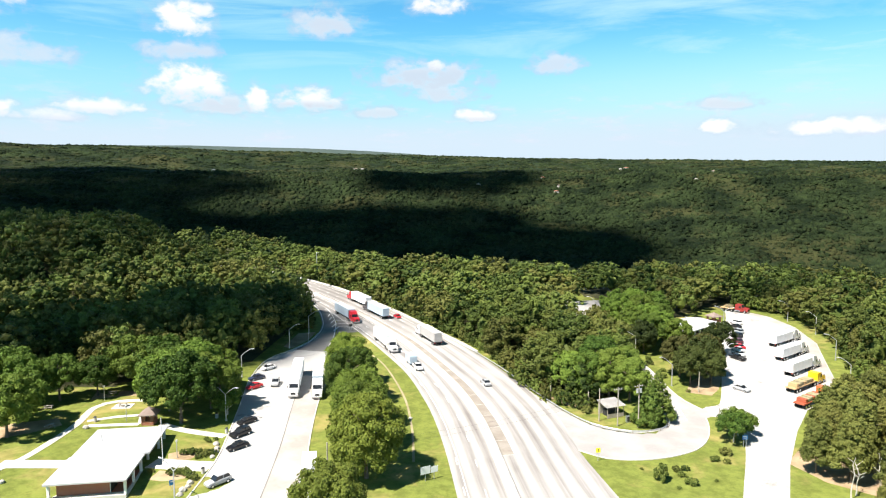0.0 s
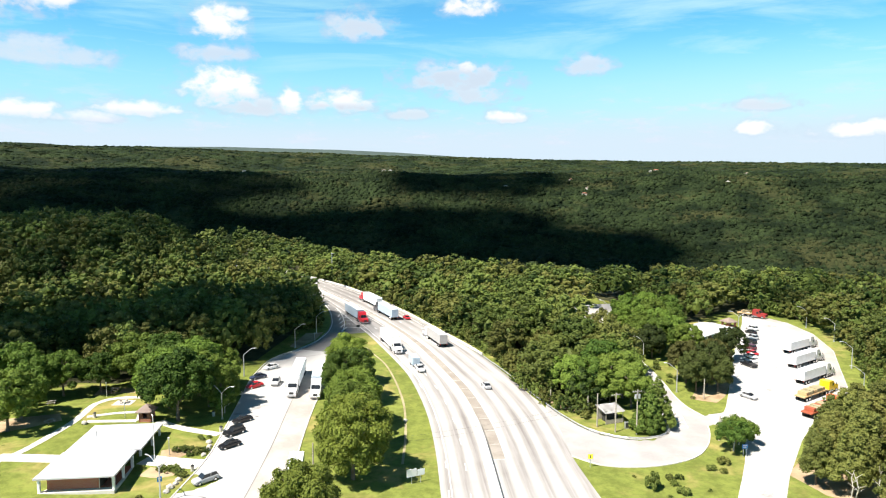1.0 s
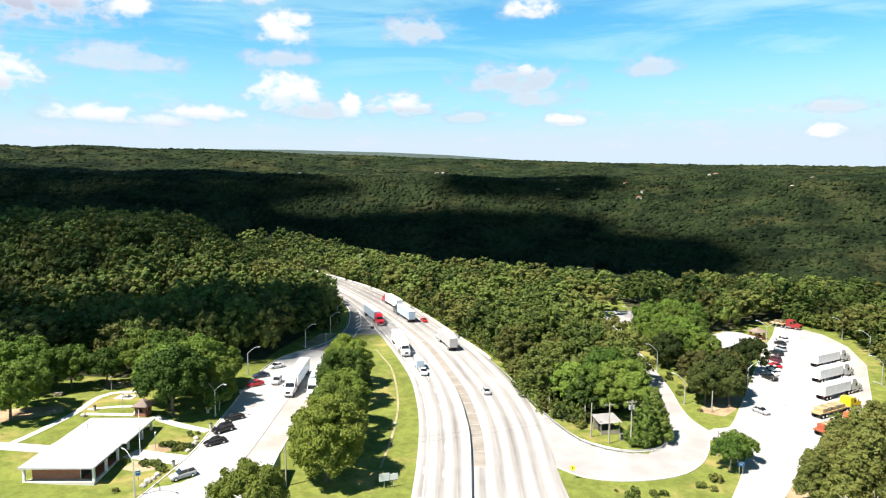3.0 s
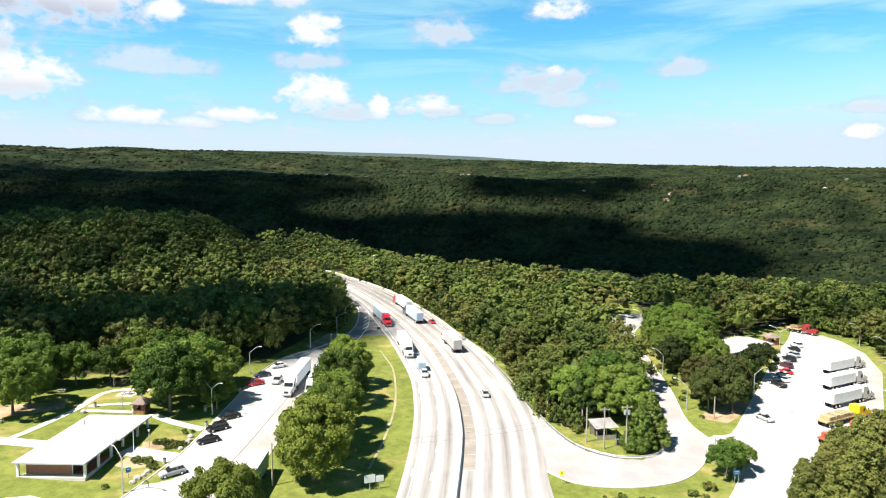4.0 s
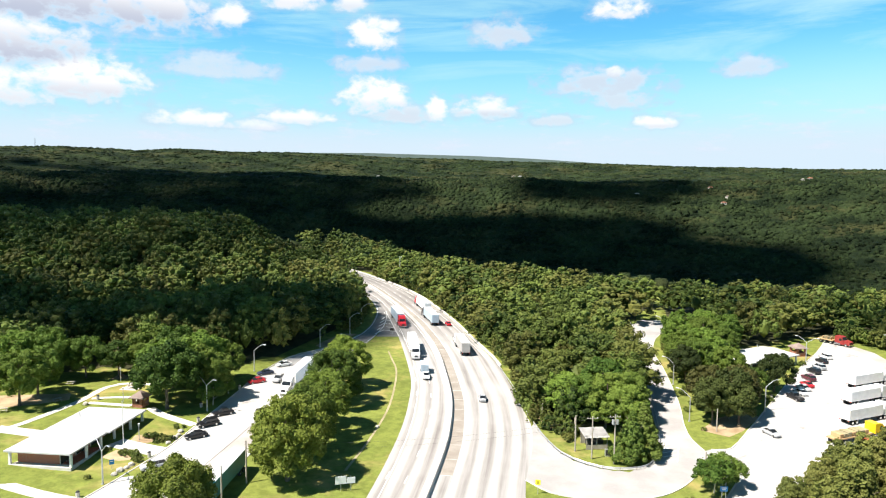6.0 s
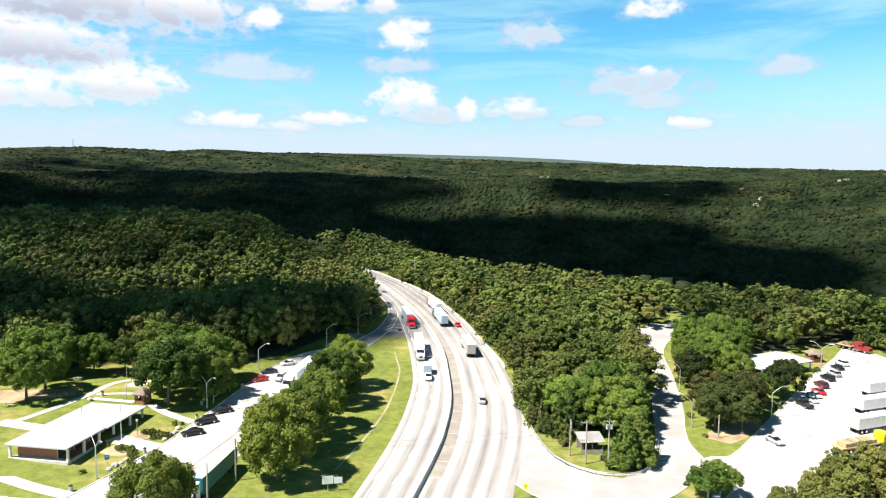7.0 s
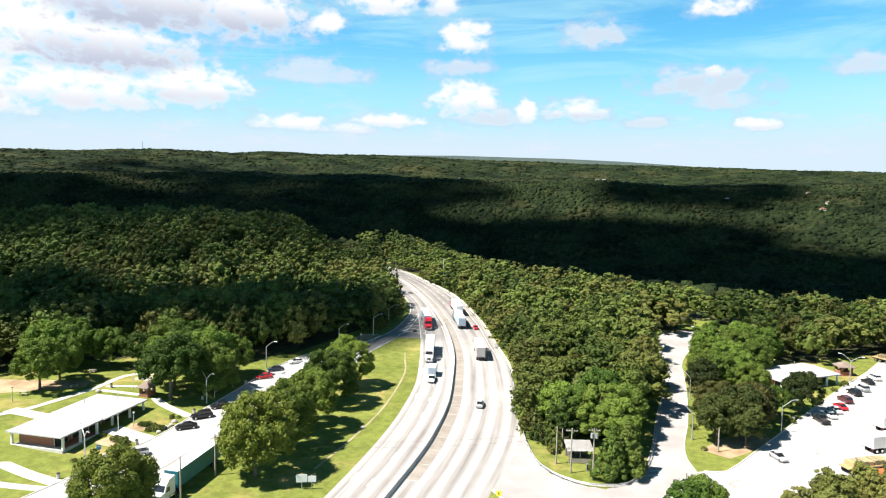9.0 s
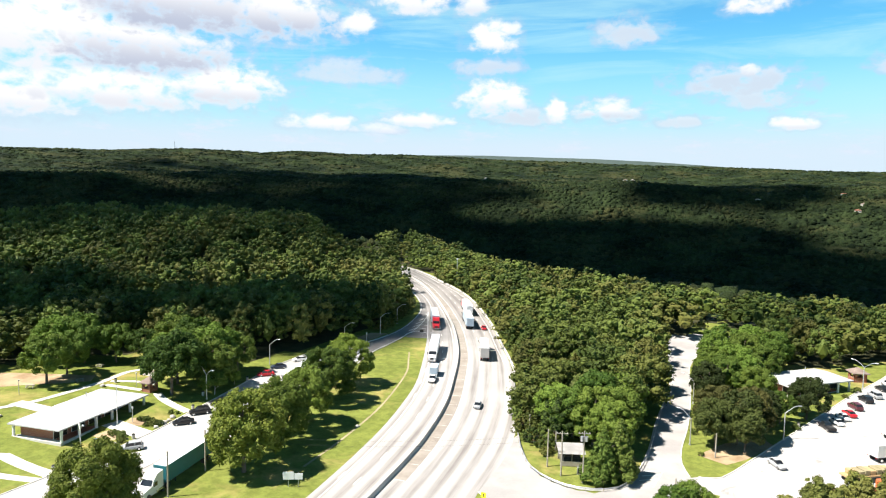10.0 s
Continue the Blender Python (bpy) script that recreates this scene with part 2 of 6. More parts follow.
def road_colour(dark, light, tracks):
    """Concrete with grey tyre tracks along the lanes, joints, seams and stains. u runs across, v along, in metres."""
    def build(g, co):
        uv = g.add("ShaderNodeUVMap").outputs[0]
        s = g.add("ShaderNodeSeparateXYZ")
        g.wire(uv, s.inputs[0])
        j = g.add("ShaderNodeCombineXYZ")
        g.wire(g.math("MULTIPLY", s.outputs[0], 0.7), j.inputs[0])
        g.wire(g.math("MULTIPLY", s.outputs[1], 0.022), j.inputs[1])
        streak = g.noise(j.outputs[0], 1.0, 4.0, 0.6)
        geo = g.add("ShaderNodeNewGeometry").outputs["Position"]
        blotch = g.noise(geo, 0.07, 4.0, 0.6)
        grain = g.noise(geo, 3.0, 5.0, 0.7)
        lane = g.math("ABSOLUTE", g.math("SINE", g.math("MULTIPLY", s.outputs[0], 3.14159 / 3.66)))
        wheel = g.span(lane, 0.45, 1.0)
        dirt = g.math("MULTIPLY", wheel, g.span(streak, 0.25, 0.75))
        f = g.math("ADD", g.math("MULTIPLY", dirt, tracks), g.math("MULTIPLY", g.math("SUBTRACT", blotch, 0.45), 0.6), clamp=True)
        along = g.add("ShaderNodeSeparateXYZ")
        g.wire(geo, along.inputs[0])
        # the carriageway turns darker grey from the wedge on
        far_dark = g.span(g.math("ADD", along.outputs[1], g.math("MULTIPLY", blotch, 40.0)), 205.0, 275.0, 0.0, 0.55)
        c = g.mix(f, g.mix(far_dark, light, (0.20, 0.185, 0.17)), g.mix(far_dark, dark, (0.085, 0.08, 0.078)))
        return g.mix(g.math("MULTIPLY", grain, 0.18), c, (0.26, 0.24, 0.22)), grain, 0.15
    return build


ROAD = material("worn concrete carriageway", road_colour((0.150, 0.137, 0.128), (0.395, 0.380, 0.367), 0.85), 0.85)
RAMP = material("ramp asphalt", two_scale((0.27, 0.258, 0.25), (0.42, 0.405, 0.39), 0.12, 2.0), 0.85)
GREY_ROAD = material("darker asphalt", two_scale((0.13, 0.128, 0.125), (0.25, 0.24, 0.23), 0.12, 2.0), 0.85)
def lot_colour(g, co):
    geo = g.add("ShaderNodeNewGeometry").outputs["Position"]
    grain = g.noise(geo, 1.5, 5.0, 0.65)
    base = g.mix(g.noise(geo, 0.06, 3.0), (0.35, 0.34, 0.33), (0.50, 0.49, 0.47))
    oil = g.span(g.noise(geo, 0.11, 6.0, 0.7, 0.8), 0.57, 0.74, 0.0, 0.8)
    return g.mix(oil, g.mix(g.math("MULTIPLY", grain, 0.25), base, (0.30, 0.28, 0.26)), (0.17, 0.155, 0.145)), grain, 0.15


LOT = material("bleached parking concrete", lot_colour, 0.85)
TRUCK_LOT = material("pinkish worn truck apron", two_scale((0.27, 0.235, 0.21), (0.47, 0.44, 0.41), 0.10, 1.5), 0.85)
WALKWAY = material("pale concrete walk", two_scale((0.45, 0.43, 0.39), (0.62, 0.60, 0.56), 0.3, 3.0), 0.85)
KERB = material("kerb concrete", two_scale((0.42, 0.41, 0.38), (0.58, 0.56, 0.53), 0.5, 4.0), 0.85)
BARRIER = material("barrier concrete", two_scale((0.36, 0.35, 0.33), (0.56, 0.54, 0.51), 0.3, 3.0), 0.85)
PAINT = material("road paint", two_scale((0.62, 0.62, 0.60), (0.80, 0.80, 0.78), 0.5, 5.0), 0.7)
WHITE = material("white paint", two_scale((0.70, 0.70, 0.68), (0.82, 0.82, 0.80), 0.4, 4.0, 0.05), 0.55)
ROOF = material("white roof sheet", two_scale((0.38, 0.38, 0.39), (0.50, 0.50, 0.50), 0.25, 2.5, 0.1), 0.6)
ROOF_GREY = material("grey shingle roof", two_scale((0.28, 0.26, 0.25), (0.42, 0.40, 0.38), 0.5, 5.0), 0.85)
ROOF_PALE = material("pale sheet roof", two_scale((0.46, 0.45, 0.44), (0.62, 0.61, 0.60), 0.5, 5.0), 0.7)
ROOF_BROWN = material("brown shingle roof", two_scale((0.16, 0.12, 0.10), (0.28, 0.22, 0.19), 0.6, 5.0), 0.9)


def brick_colour(g, co):
    b = g.add("ShaderNodeTexBrick")
    cut = g.add("ShaderNodeSeparateXYZ")
    g.wire(co, cut.inputs[0])
    lay = g.add("ShaderNodeCombineXYZ")
    g.wire(g.math("ADD", cut.outputs[0], cut.outputs[1]), lay.inputs[0])
    g.wire(cut.outputs[2], lay.inputs[1])
    g.wire(lay.outputs[0], b.inputs["Vector"])
    b.inputs["Scale"].default_value = 1.0
    b.inputs["Brick Width"].default_value, b.inputs["Row Height"].default_value = 0.22, 0.075
    b.inputs["Mortar Size"].default_value = 0.008
    b.inputs["Color1"].default_value = (0.34, 0.11, 0.06, 1)
    b.inputs["Color2"].default_value = (0.27, 0.08, 0.045, 1)
    b.inputs["Mortar"].default_value = (0.33, 0.28, 0.24, 1)
    return g.mix(g.math("MULTIPLY", g.noise(co, 0.8, 3.0), 0.4), b.outputs[0], (0.36, 0.13, 0.07)), b.outputs[1], -0.2


BRICK = material("red brick", brick_colour, 0.85)
# near-black colour that stands for the shade under the porch roof
PORCH_DARK = material("dark of the porch", two_scale((0.02, 0.018, 0.016), (0.04, 0.036, 0.03), 0.5, 3.0), 0.7)
BARK = material("bark", two_scale((0.09, 0.07, 0.055), (0.20, 0.16, 0.125), 1.0, 6.0, 0.6), 0.95)
PALE_BARK = material("pale dead wood", two_scale((0.40, 0.36, 0.30), (0.60, 0.56, 0.50), 1.0, 6.0, 0.4), 0.95)
WOOD_POLE = material("weathered pole wood", two_scale((0.25, 0.22, 0.18), (0.42, 0.38, 0.32), 1.0, 8.0, 0.4), 0.9)
STEEL = material("galvanised steel", two_scale((0.42, 0.43, 0.44), (0.56, 0.57, 0.58), 0.8, 6.0, 0.05), 0.45, 0.6)
LENS = material("lamp lens", two_scale((0.55, 0.55, 0.52), (0.7, 0.7, 0.66), 2.0, 9.0, 0.0), 0.25)
RUBBER = material("tyre rubber", two_scale((0.015, 0.015, 0.015), (0.04, 0.04, 0.04), 2.0, 9.0), 0.9)
GLASS = material("dark vehicle glass", two_scale((0.012, 0.014, 0.018), (0.025, 0.03, 0.035), 1.0, 4.0, 0.0), 0.08, 0.0, 0.6)
CHASSIS = material("dark chassis metal", two_scale((0.03, 0.03, 0.03), (0.07, 0.07, 0.07), 1.0, 6.0), 0.7, 0.3)
CHROME = material("chrome", two_scale((0.55, 0.56, 0.57), (0.65, 0.66, 0.67), 1.0, 6.0, 0.0), 0.2, 0.9)
LAMP_RED = material("red lamp lens", two_scale((0.35, 0.02, 0.02), (0.5, 0.04, 0.03), 2.0, 9.0, 0.0), 0.3)
STONE = material("pale boulder", two_scale((0.34, 0.31, 0.27), (0.55, 0.52, 0.47), 0.8, 5.0, 0.5), 0.9)
SIGN_WHITE = material("white sign sheet", two_scale((0.72, 0.73, 0.74), (0.82, 0.82, 0.82), 0.6, 4.0, 0.0), 0.5)
SIGN_BLUE = material("blue sign sheet", two_scale((0.02, 0.16, 0.42), (0.03, 0.22, 0.52), 0.6, 4.0, 0.0), 0.5)
SIGN_YELLOW = material("yellow sign sheet", two_scale((0.75, 0.62, 0.03), (0.85, 0.72, 0.06), 0.6, 4.0, 0.0), 0.5)
PAINTS = {}


def car_paint(name, colour, rough=0.28):
    if name not in PAINTS:
        c2 = tuple(min(1.0, c * 1.15 + 0.005) for c in colour)
        PAINTS[name] = material(name + " paint", two_scale(colour, c2, 0.7, 6.0, 0.0), rough, 0.0, 0.5)
    return PAINTS[name]

# ---- shape helpers ----
def part(name, bm, mat, parent=None, label="", smooth=False):
    """Links a bmesh as one mesh object under a thing or a part."""
    me = bpy.data.meshes.new(name)
    bm.to_mesh(me)
    bm.free()
    for m in mat if isinstance(mat, (list, tuple)) else (mat,):
        me.materials.append(m)
    if smooth:
        me.polygons.foreach_set("use_smooth", [True] * len(me.polygons))
    ob = new(name, me)
    if parent is not None:
        ob.parent = parent
    if label:
        ob["label"] = label
    return ob


def thing(name, label, category, m=None, group="", kind="", settle=False):
    """An empty at the base of a thing, which parents its parts; m: its pose in the plan."""
    ob = new(name)
    ob.empty_display_size = 0.3
    if m is not None:
        ob.matrix_basis = stand(m, settle)
    return tagged(ob, label, category, group, kind)


def box(bm, cx, cy, cz, sx, sy, sz, bevel=0.0, m=None):
    """A box by its centre and full size, in a bmesh of its own kept joined to bm."""
    made = bmesh.ops.create_cube(bm, size=1.0, matrix=(m or Matrix()) @ Matrix.Translation((cx, cy, cz)) @ Matrix.Diagonal((sx, sy, sz, 1)))
    if bevel:
        edges = {e for v in made["verts"] for e in v.link_edges}
        bmesh.ops.bevel(bm, geom=list(edges), offset=bevel, segments=1, affect="EDGES", profile=0.5)
    return bm


def cyl(bm, a, b, r1, r2=None, n=8):
    """A tapered round bar from a to b."""
    a, b = Vector(a), Vector(b)
    d = b - a
    m = Matrix.Translation((a + b) / 2) @ d.to_track_quat("Z", "Y").to_matrix().to_4x4()
    bmesh.ops.create_cone(bm, cap_ends=True, segments=n, radius1=r1, radius2=r1 if r2 is None else r2, depth=d.length, matrix=m)
    return bm


def B():
    return bmesh.new()


def smoothstep(t):
    t = np.clip(t, 0.0, 1.0)
    return t * t * (3 - 2 * t)


def curve(points, step=4.0):
    """A smooth line through the points (Catmull-Rom), evenly spaced."""
    p = np.array(points, float)
    p = np.vstack([2 * p[0] - p[1], p, 2 * p[-1] - p[-2]])
    out = []
    for i in range(1, len(p) - 2):
        n = max(2, int(np.linalg.norm(p[i + 1] - p[i]) / step))
        t = np.linspace(0, 1, n, endpoint=False)[:, None]
        out.append(0.5 * (2 * p[i] + (p[i + 1] - p[i - 1]) * t + (2 * p[i - 1] - 5 * p[i] + 4 * p[i + 1] - p[i + 2]) * t ** 2
                          + (3 * p[i] - p[i - 1] - 3 * p[i + 1] + p[i + 2]) * t ** 3))
    out.append(p[-2][None])
    return np.vstack(out)


def spaced(line, n):
    """n points at even steps along a line."""
    d = np.concatenate([[0], np.cumsum(np.linalg.norm(np.diff(line, axis=0), axis=1))])
    s = np.linspace(0, d[-1], n)
    return np.column_stack([np.interp(s, d, line[:, k]) for k in range(2)]), d[-1]


def offset(line, by):
    """The line moved sideways to its right by so many metres."""
    t = np.gradient(line, axis=0)
    t /= np.linalg.norm(t, axis=1)[:, None]
    return line + np.column_stack([t[:, 1], -t[:, 0]]) * np.asarray(by).reshape(-1, 1)


def near_line(x, y, line):
    """The distance of many points from a line."""
    best = np.full(np.shape(x), 1e9)
    for (ax, ay), (bx, by) in zip(line[:-1], line[1:]):
        dx, dy = bx - ax, by - ay
        k = np.clip(((x - ax) * dx + (y - ay) * dy) / (dx * dx + dy * dy), 0, 1)
        best = np.minimum(best, np.hypot(x - ax - k * dx, y - ay - k * dy))
    return best


def inside(x, y, poly):
    """Which of many points lie in a polygon."""
    res = np.zeros(np.shape(x), bool)
    p = np.asarray(poly, float)
    for (ax, ay), (bx, by) in zip(p, np.roll(p, -1, axis=0)):
        cross = (ay > y) != (by > y)
        with np.errstate(divide="ignore", invalid="ignore"):
            res ^= cross & (x < (bx - ax) * (y - ay) / (by - ay) + ax)
    return res


def grade(x, y):
    """The shelf's gentle rise to the north and the west, in metres above the level plan; level again past the rim."""
    x, y = np.asarray(x, float), np.asarray(y, float)
    r = np.hypot(x, y)
    u, v = np.clip(x, -90, 130) / 100, (np.clip(y, 85, 360) - 150) / 100
    up = 0.556 - 2.0 * u + 1.53 * v + 0.32 * u * v + 1.37 * u * u - 0.14 * v * v
    up = up - 1.1 * np.exp(-((x + 57) ** 2 + (y - 99) ** 2) / 420.0) - 0.5 * np.exp(-((x - 40) ** 2 + (y - 138) ** 2) / 500.0)
    return up * (1 - smoothstep((r - 400) / 200))


MID_EYE = (36.3, 7.9, 51.65)


def lay(x, y):
    """From the level plan to the graded site: each point slides up the mid-path camera's sight line, to fit its view.
    """
    up = grade(x, y)
    k = 1 - up / MID_EYE[2]
    return MID_EYE[0] + (np.asarray(x, float) - MID_EYE[0]) * k, MID_EYE[1] + (np.asarray(y, float) - MID_EYE[1]) * k, up, k


def sited(verts):
    """Points of the plan, with their heights, laid on the site."""
    verts = np.asarray(verts, float)
    x, y, up, k = lay(verts[:, 0], verts[:, 1])
    return np.column_stack([x, y, verts[:, 2] + up])


def stand(m, settle=False):
    """A pose of the plan moved to the site; settle: tilted with the ground, as wheels are."""
    p = m.translation
    x, y, up, k = (float(v) for v in lay(p.x, p.y))
    turn = m.to_3x3().to_4x4()
    if settle:
        gx = float(grade(p.x + 4, p.y) - grade(p.x - 4, p.y)) / 8
        gy = float(grade(p.x, p.y + 4) - grade(p.x, p.y - 4)) / 8
        turn = Vector((0, 0, 1)).rotation_difference(Vector((-gx, -gy, 1)).normalized()).to_matrix().to_4x4() @ turn
    return Matrix.Translation((x, y, p.z + up)) @ turn


def big_mesh(name, verts, faces, mats, smooth=False, mat_index=None, uv=None, tone=None, plan=False):
    """An object from arrays: faces is an (n, k) array of k-gons, or a list of such arrays; plan: points of the plan, laid on the site."""
    faces = faces if isinstance(faces, list) else [faces]
    verts = sited(verts) if plan else verts
    me = bpy.data.meshes.new(name)
    me.vertices.add(len(verts))
    me.vertices.foreach_set("co", np.asarray(verts, np.float32).ravel())
    loops = np.concatenate([f.ravel() for f in faces])
    sizes = np.concatenate([np.full(len(f), f.shape[1]) for f in faces])
    me.loops.add(len(loops))
    me.loops.foreach_set("vertex_index", loops.astype(np.int32))
    me.polygons.add(len(sizes))
    me.polygons.foreach_set("loop_start", np.concatenate([[0], np.cumsum(sizes)[:-1]]).astype(np.int32))
    me.polygons.foreach_set("use_smooth", np.full(len(sizes), smooth))
    for m in mats:
        me.materials.append(m)
    if mat_index is not None:
        me.polygons.foreach_set("material_index", np.asarray(mat_index, np.int32))
    if uv is not None:
        layer = me.uv_layers.new(name="UVMap")
        layer.data.foreach_set("uv", np.asarray(uv, np.float32)[loops].ravel())
    if tone is not None:
        me.attributes.new("tone", "FLOAT", "POINT").data.foreach_set("value", np.asarray(tone, np.float32))
    me.update(calc_edges=True)
    return new(name, me)


def grid_faces(rows, cols):
    a = np.arange(rows * cols).reshape(rows, cols)
    return np.column_stack([a[:-1, :-1].ravel(), a[:-1, 1:].ravel(), a[1:, 1:].ravel(), a[1:, :-1].ravel()])


def ball(level):
    bm = B()
    bmesh.ops.create_icosphere(bm, subdivisions=level, radius=1.0)
    bm.verts.index_update()
    v = np.array([x.co[:] for x in bm.verts])
    f = np.array([[x.index for x in p.verts] for p in bm.faces])
    bm.free()
    return v, f


BALLS = {1: ball(1), 2: ball(2)}


# ---- the lie of the land ----
MEDIAN = curve([(31, -300), (27, -100), (20, 40), (12.5, 98), (8.2, 131), (5.4, 146), (0.8, 164), (-6.4, 184.5), (-16, 209),
                (-27.5, 233), (-42.2, 260), (-68.9, 303), (-103, 350), (-150, 395), (-225, 430), (-330, 445)], 5.0)
WEST_EDGE = curve([(20, -300), (16, -100), (9, 40), (3.5, 90), (1, 109), (-1.3, 125), (-4.6, 143), (-8.7, 159.5), (-13.9, 176.6), (-22.3, 197),
                   (-33, 221), (-43.5, 243), (-57, 270), (-79, 306), (-112, 343), (-157, 384), (-229, 417), (-331, 431)], 5.0)
EAST_EDGE = curve([(56, -300), (51, -100), (40, 40), (32.5, 85), (28.5, 106), (25.2, 125), (24.4, 138), (22.3, 152), (19.5, 160), (12.9, 179.5), (3.6, 203.4),
                   (-9.4, 229), (-28, 265), (-57.5, 314), (-90, 354), (-137, 400), (-218, 443), (-328, 459)], 5.0)
SKYLINE = ((-180, -75, -60, -55, -51.5, -48.2, -45.1, -42.4, -39.8, -37.0, -35.5, -32.8, -28, 0, 7, 33, 60, 180),
           (0.6, 1.7, 2.28, 2.36, 2.40, 2.68, 2.80, 2.74, 2.68, 2.88, 2.86, 2.76, 2.80, 2.1, 1.9, 1.25, 0.8, 0.6))


def swell(x, y, size, seed):
    """Smooth waves of the land, in -1..1."""
    r = np.random.RandomState(seed)
    total = np.zeros(np.shape(x))
    for _ in range(7):
        a, p, k = r.uniform(0, 6.283), r.uniform(0, 6.283), 6.283 / size * r.uniform(0.6, 1.6)
        total = total + np.sin((x * np.cos(a) + y * np.sin(a)) * k + p)
    return total / 5.0


def rim(turn):
    return 320 + 95 * np.exp(-((turn + 21) / 10) ** 2) + 70 * smoothstep((-turn - 28) / 15)


def land(x, y):
    """The ground's height: a flat shelf, a wooded hill, a valley and the plateau beyond."""
    x, y = np.asarray(x, float), np.asarray(y, float)
    r, turn = np.hypot(x, y), np.degrees(np.arctan2(x, y))
    front = smoothstep((105 - np.abs(turn + 10)) / 25)
    road = near_line(x, y, MEDIAN[::3])
    clear = smoothstep((road - 16) / 50)
    r0 = rim(turn)
    hill = 21 * smoothstep((-85 - x) / 110) * smoothstep((y - 175) / 110) * (1 - smoothstep((r - r0) / 320)) * clear
    drop = -100 * smoothstep((r - r0) / 520) * clear * front
    top = 52 + 2600 * np.tan(np.radians(np.interp(turn, *SKYLINE))) - 9
    up = np.interp(r, [980, 1150, 1300, 1450, 1620, 1900], [0, 18, 55, 100, 150, 176])
    up = np.where(r > 1900, 176 + (top + 100 - 176) * smoothstep((r - 1900) / 700) - 60 * smoothstep((r - 2700) / 1800), up) * front
    waves = swell(x, y, 520, 3) * 9 * smoothstep((r - 600) / 400) * (1 - 0.75 * smoothstep((r - 2000) / 500))
    return hill + drop + up + waves * front


# ground: one sheet out to the horizon, finer near the place
turns = np.radians(np.linspace(-180, 180, 361))
rings = np.concatenate([[0.001], np.arange(15, 480, 12), np.geomspace(490, 4950, 70)])
RR, TT = np.meshgrid(rings, turns, indexing="ij")
gx, gy = RR * np.sin(TT), RR * np.cos(TT)
ground = big_mesh("ground", np.column_stack([gx.ravel(), gy.ravel(), land(gx, gy).ravel()]), grid_faces(len(rings), len(turns))[:, ::-1], [GRASS], True, plan=True)
tagged(ground, "grassy ground falling into a wooded valley with a plateau beyond", "ground", kind="structure")


def crowns(x, y, cell, seed):
    """Height 0..1 of a closed canopy of round crowns, one to a cell."""
    ix, iy = np.floor(x / cell), np.floor(y / cell)
    best = np.zeros(np.shape(x))
    for dx in (-1, 0, 1):
        for dy in (-1, 0, 1):
            cx, cy = ix + dx, iy + dy
            h = np.sin(cx * 127.1 + cy * 311.7 + seed) * 43758.5453
            k = np.sin(cx * 269.5 + cy * 183.3 + seed) * 43758.5453
            q = np.sin(cx * 419.2 + cy * 371.9 + seed) * 43758.5453
            h, k, q = h - np.floor(h), k - np.floor(k), q - np.floor(q)
            d = np.hypot(x - (cx + h) * cell, y - (cy + k) * cell) / (cell * (0.62 + 0.4 * q))
            best = np.maximum(best, np.sqrt(np.clip(1 - d * d, 0, 1)) * (0.55 + 0.45 * q))
    return best


# the far woods: a sheet in one lower tone under the crowns, from the rim of the shelf across the valley to the skyline
turns = np.radians(np.arange(-76, 52, 0.4))
rings = np.exp(np.arange(np.log(300), np.log(2750), 0.011))
RR, TT = np.meshgrid(rings, turns, indexing="ij")
gx, gy = RR * np.sin(TT), RR * np.cos(TT)


def wooded(x, y):
    """0..1: how far the woods stand up here; none on the shelf or by the highway."""
    return smoothstep((np.hypot(x, y) - rim(np.degrees(np.arctan2(x, y))) - 75) / 70) * smoothstep((near_line(x, y, MEDIAN[::3]) - 24) / 20)


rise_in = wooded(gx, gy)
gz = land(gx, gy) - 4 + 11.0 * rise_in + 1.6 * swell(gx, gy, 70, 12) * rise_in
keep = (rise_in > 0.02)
faces = grid_faces(len(rings), len(turns))[:, ::-1]
faces = faces[keep.ravel()[faces].all(axis=1)]
gap_sheet = big_mesh("far_understorey", np.column_stack([gx.ravel(), gy.ravel(), gz.ravel()]), faces, [FAR_CROWN], True, tone=np.full(gx.size, 0.3), plan=True)
tagged(gap_sheet, "green sheet closing the gaps between far crowns", "undergrowth", kind="stuff")


def dome(level, seed):
    """A bumpy round crown without its hidden underside."""
    bv, bf = BALLS[level]
    r = np.random.RandomState(seed)
    wob = 1 + 0.24 * np.sin(bv @ r.normal(size=3) * 3.5 + 1) + 0.20 * np.sin(bv @ r.normal(size=3) * 6.0)
    v = bv * wob[:, None]
    f = bf[(bv[bf][:, :, 2].mean(axis=1) > -0.35)]
    used = np.unique(f)
    back = np.zeros(len(bv), int)
    back[used] = np.arange(len(used))
    return v[used], back[f]


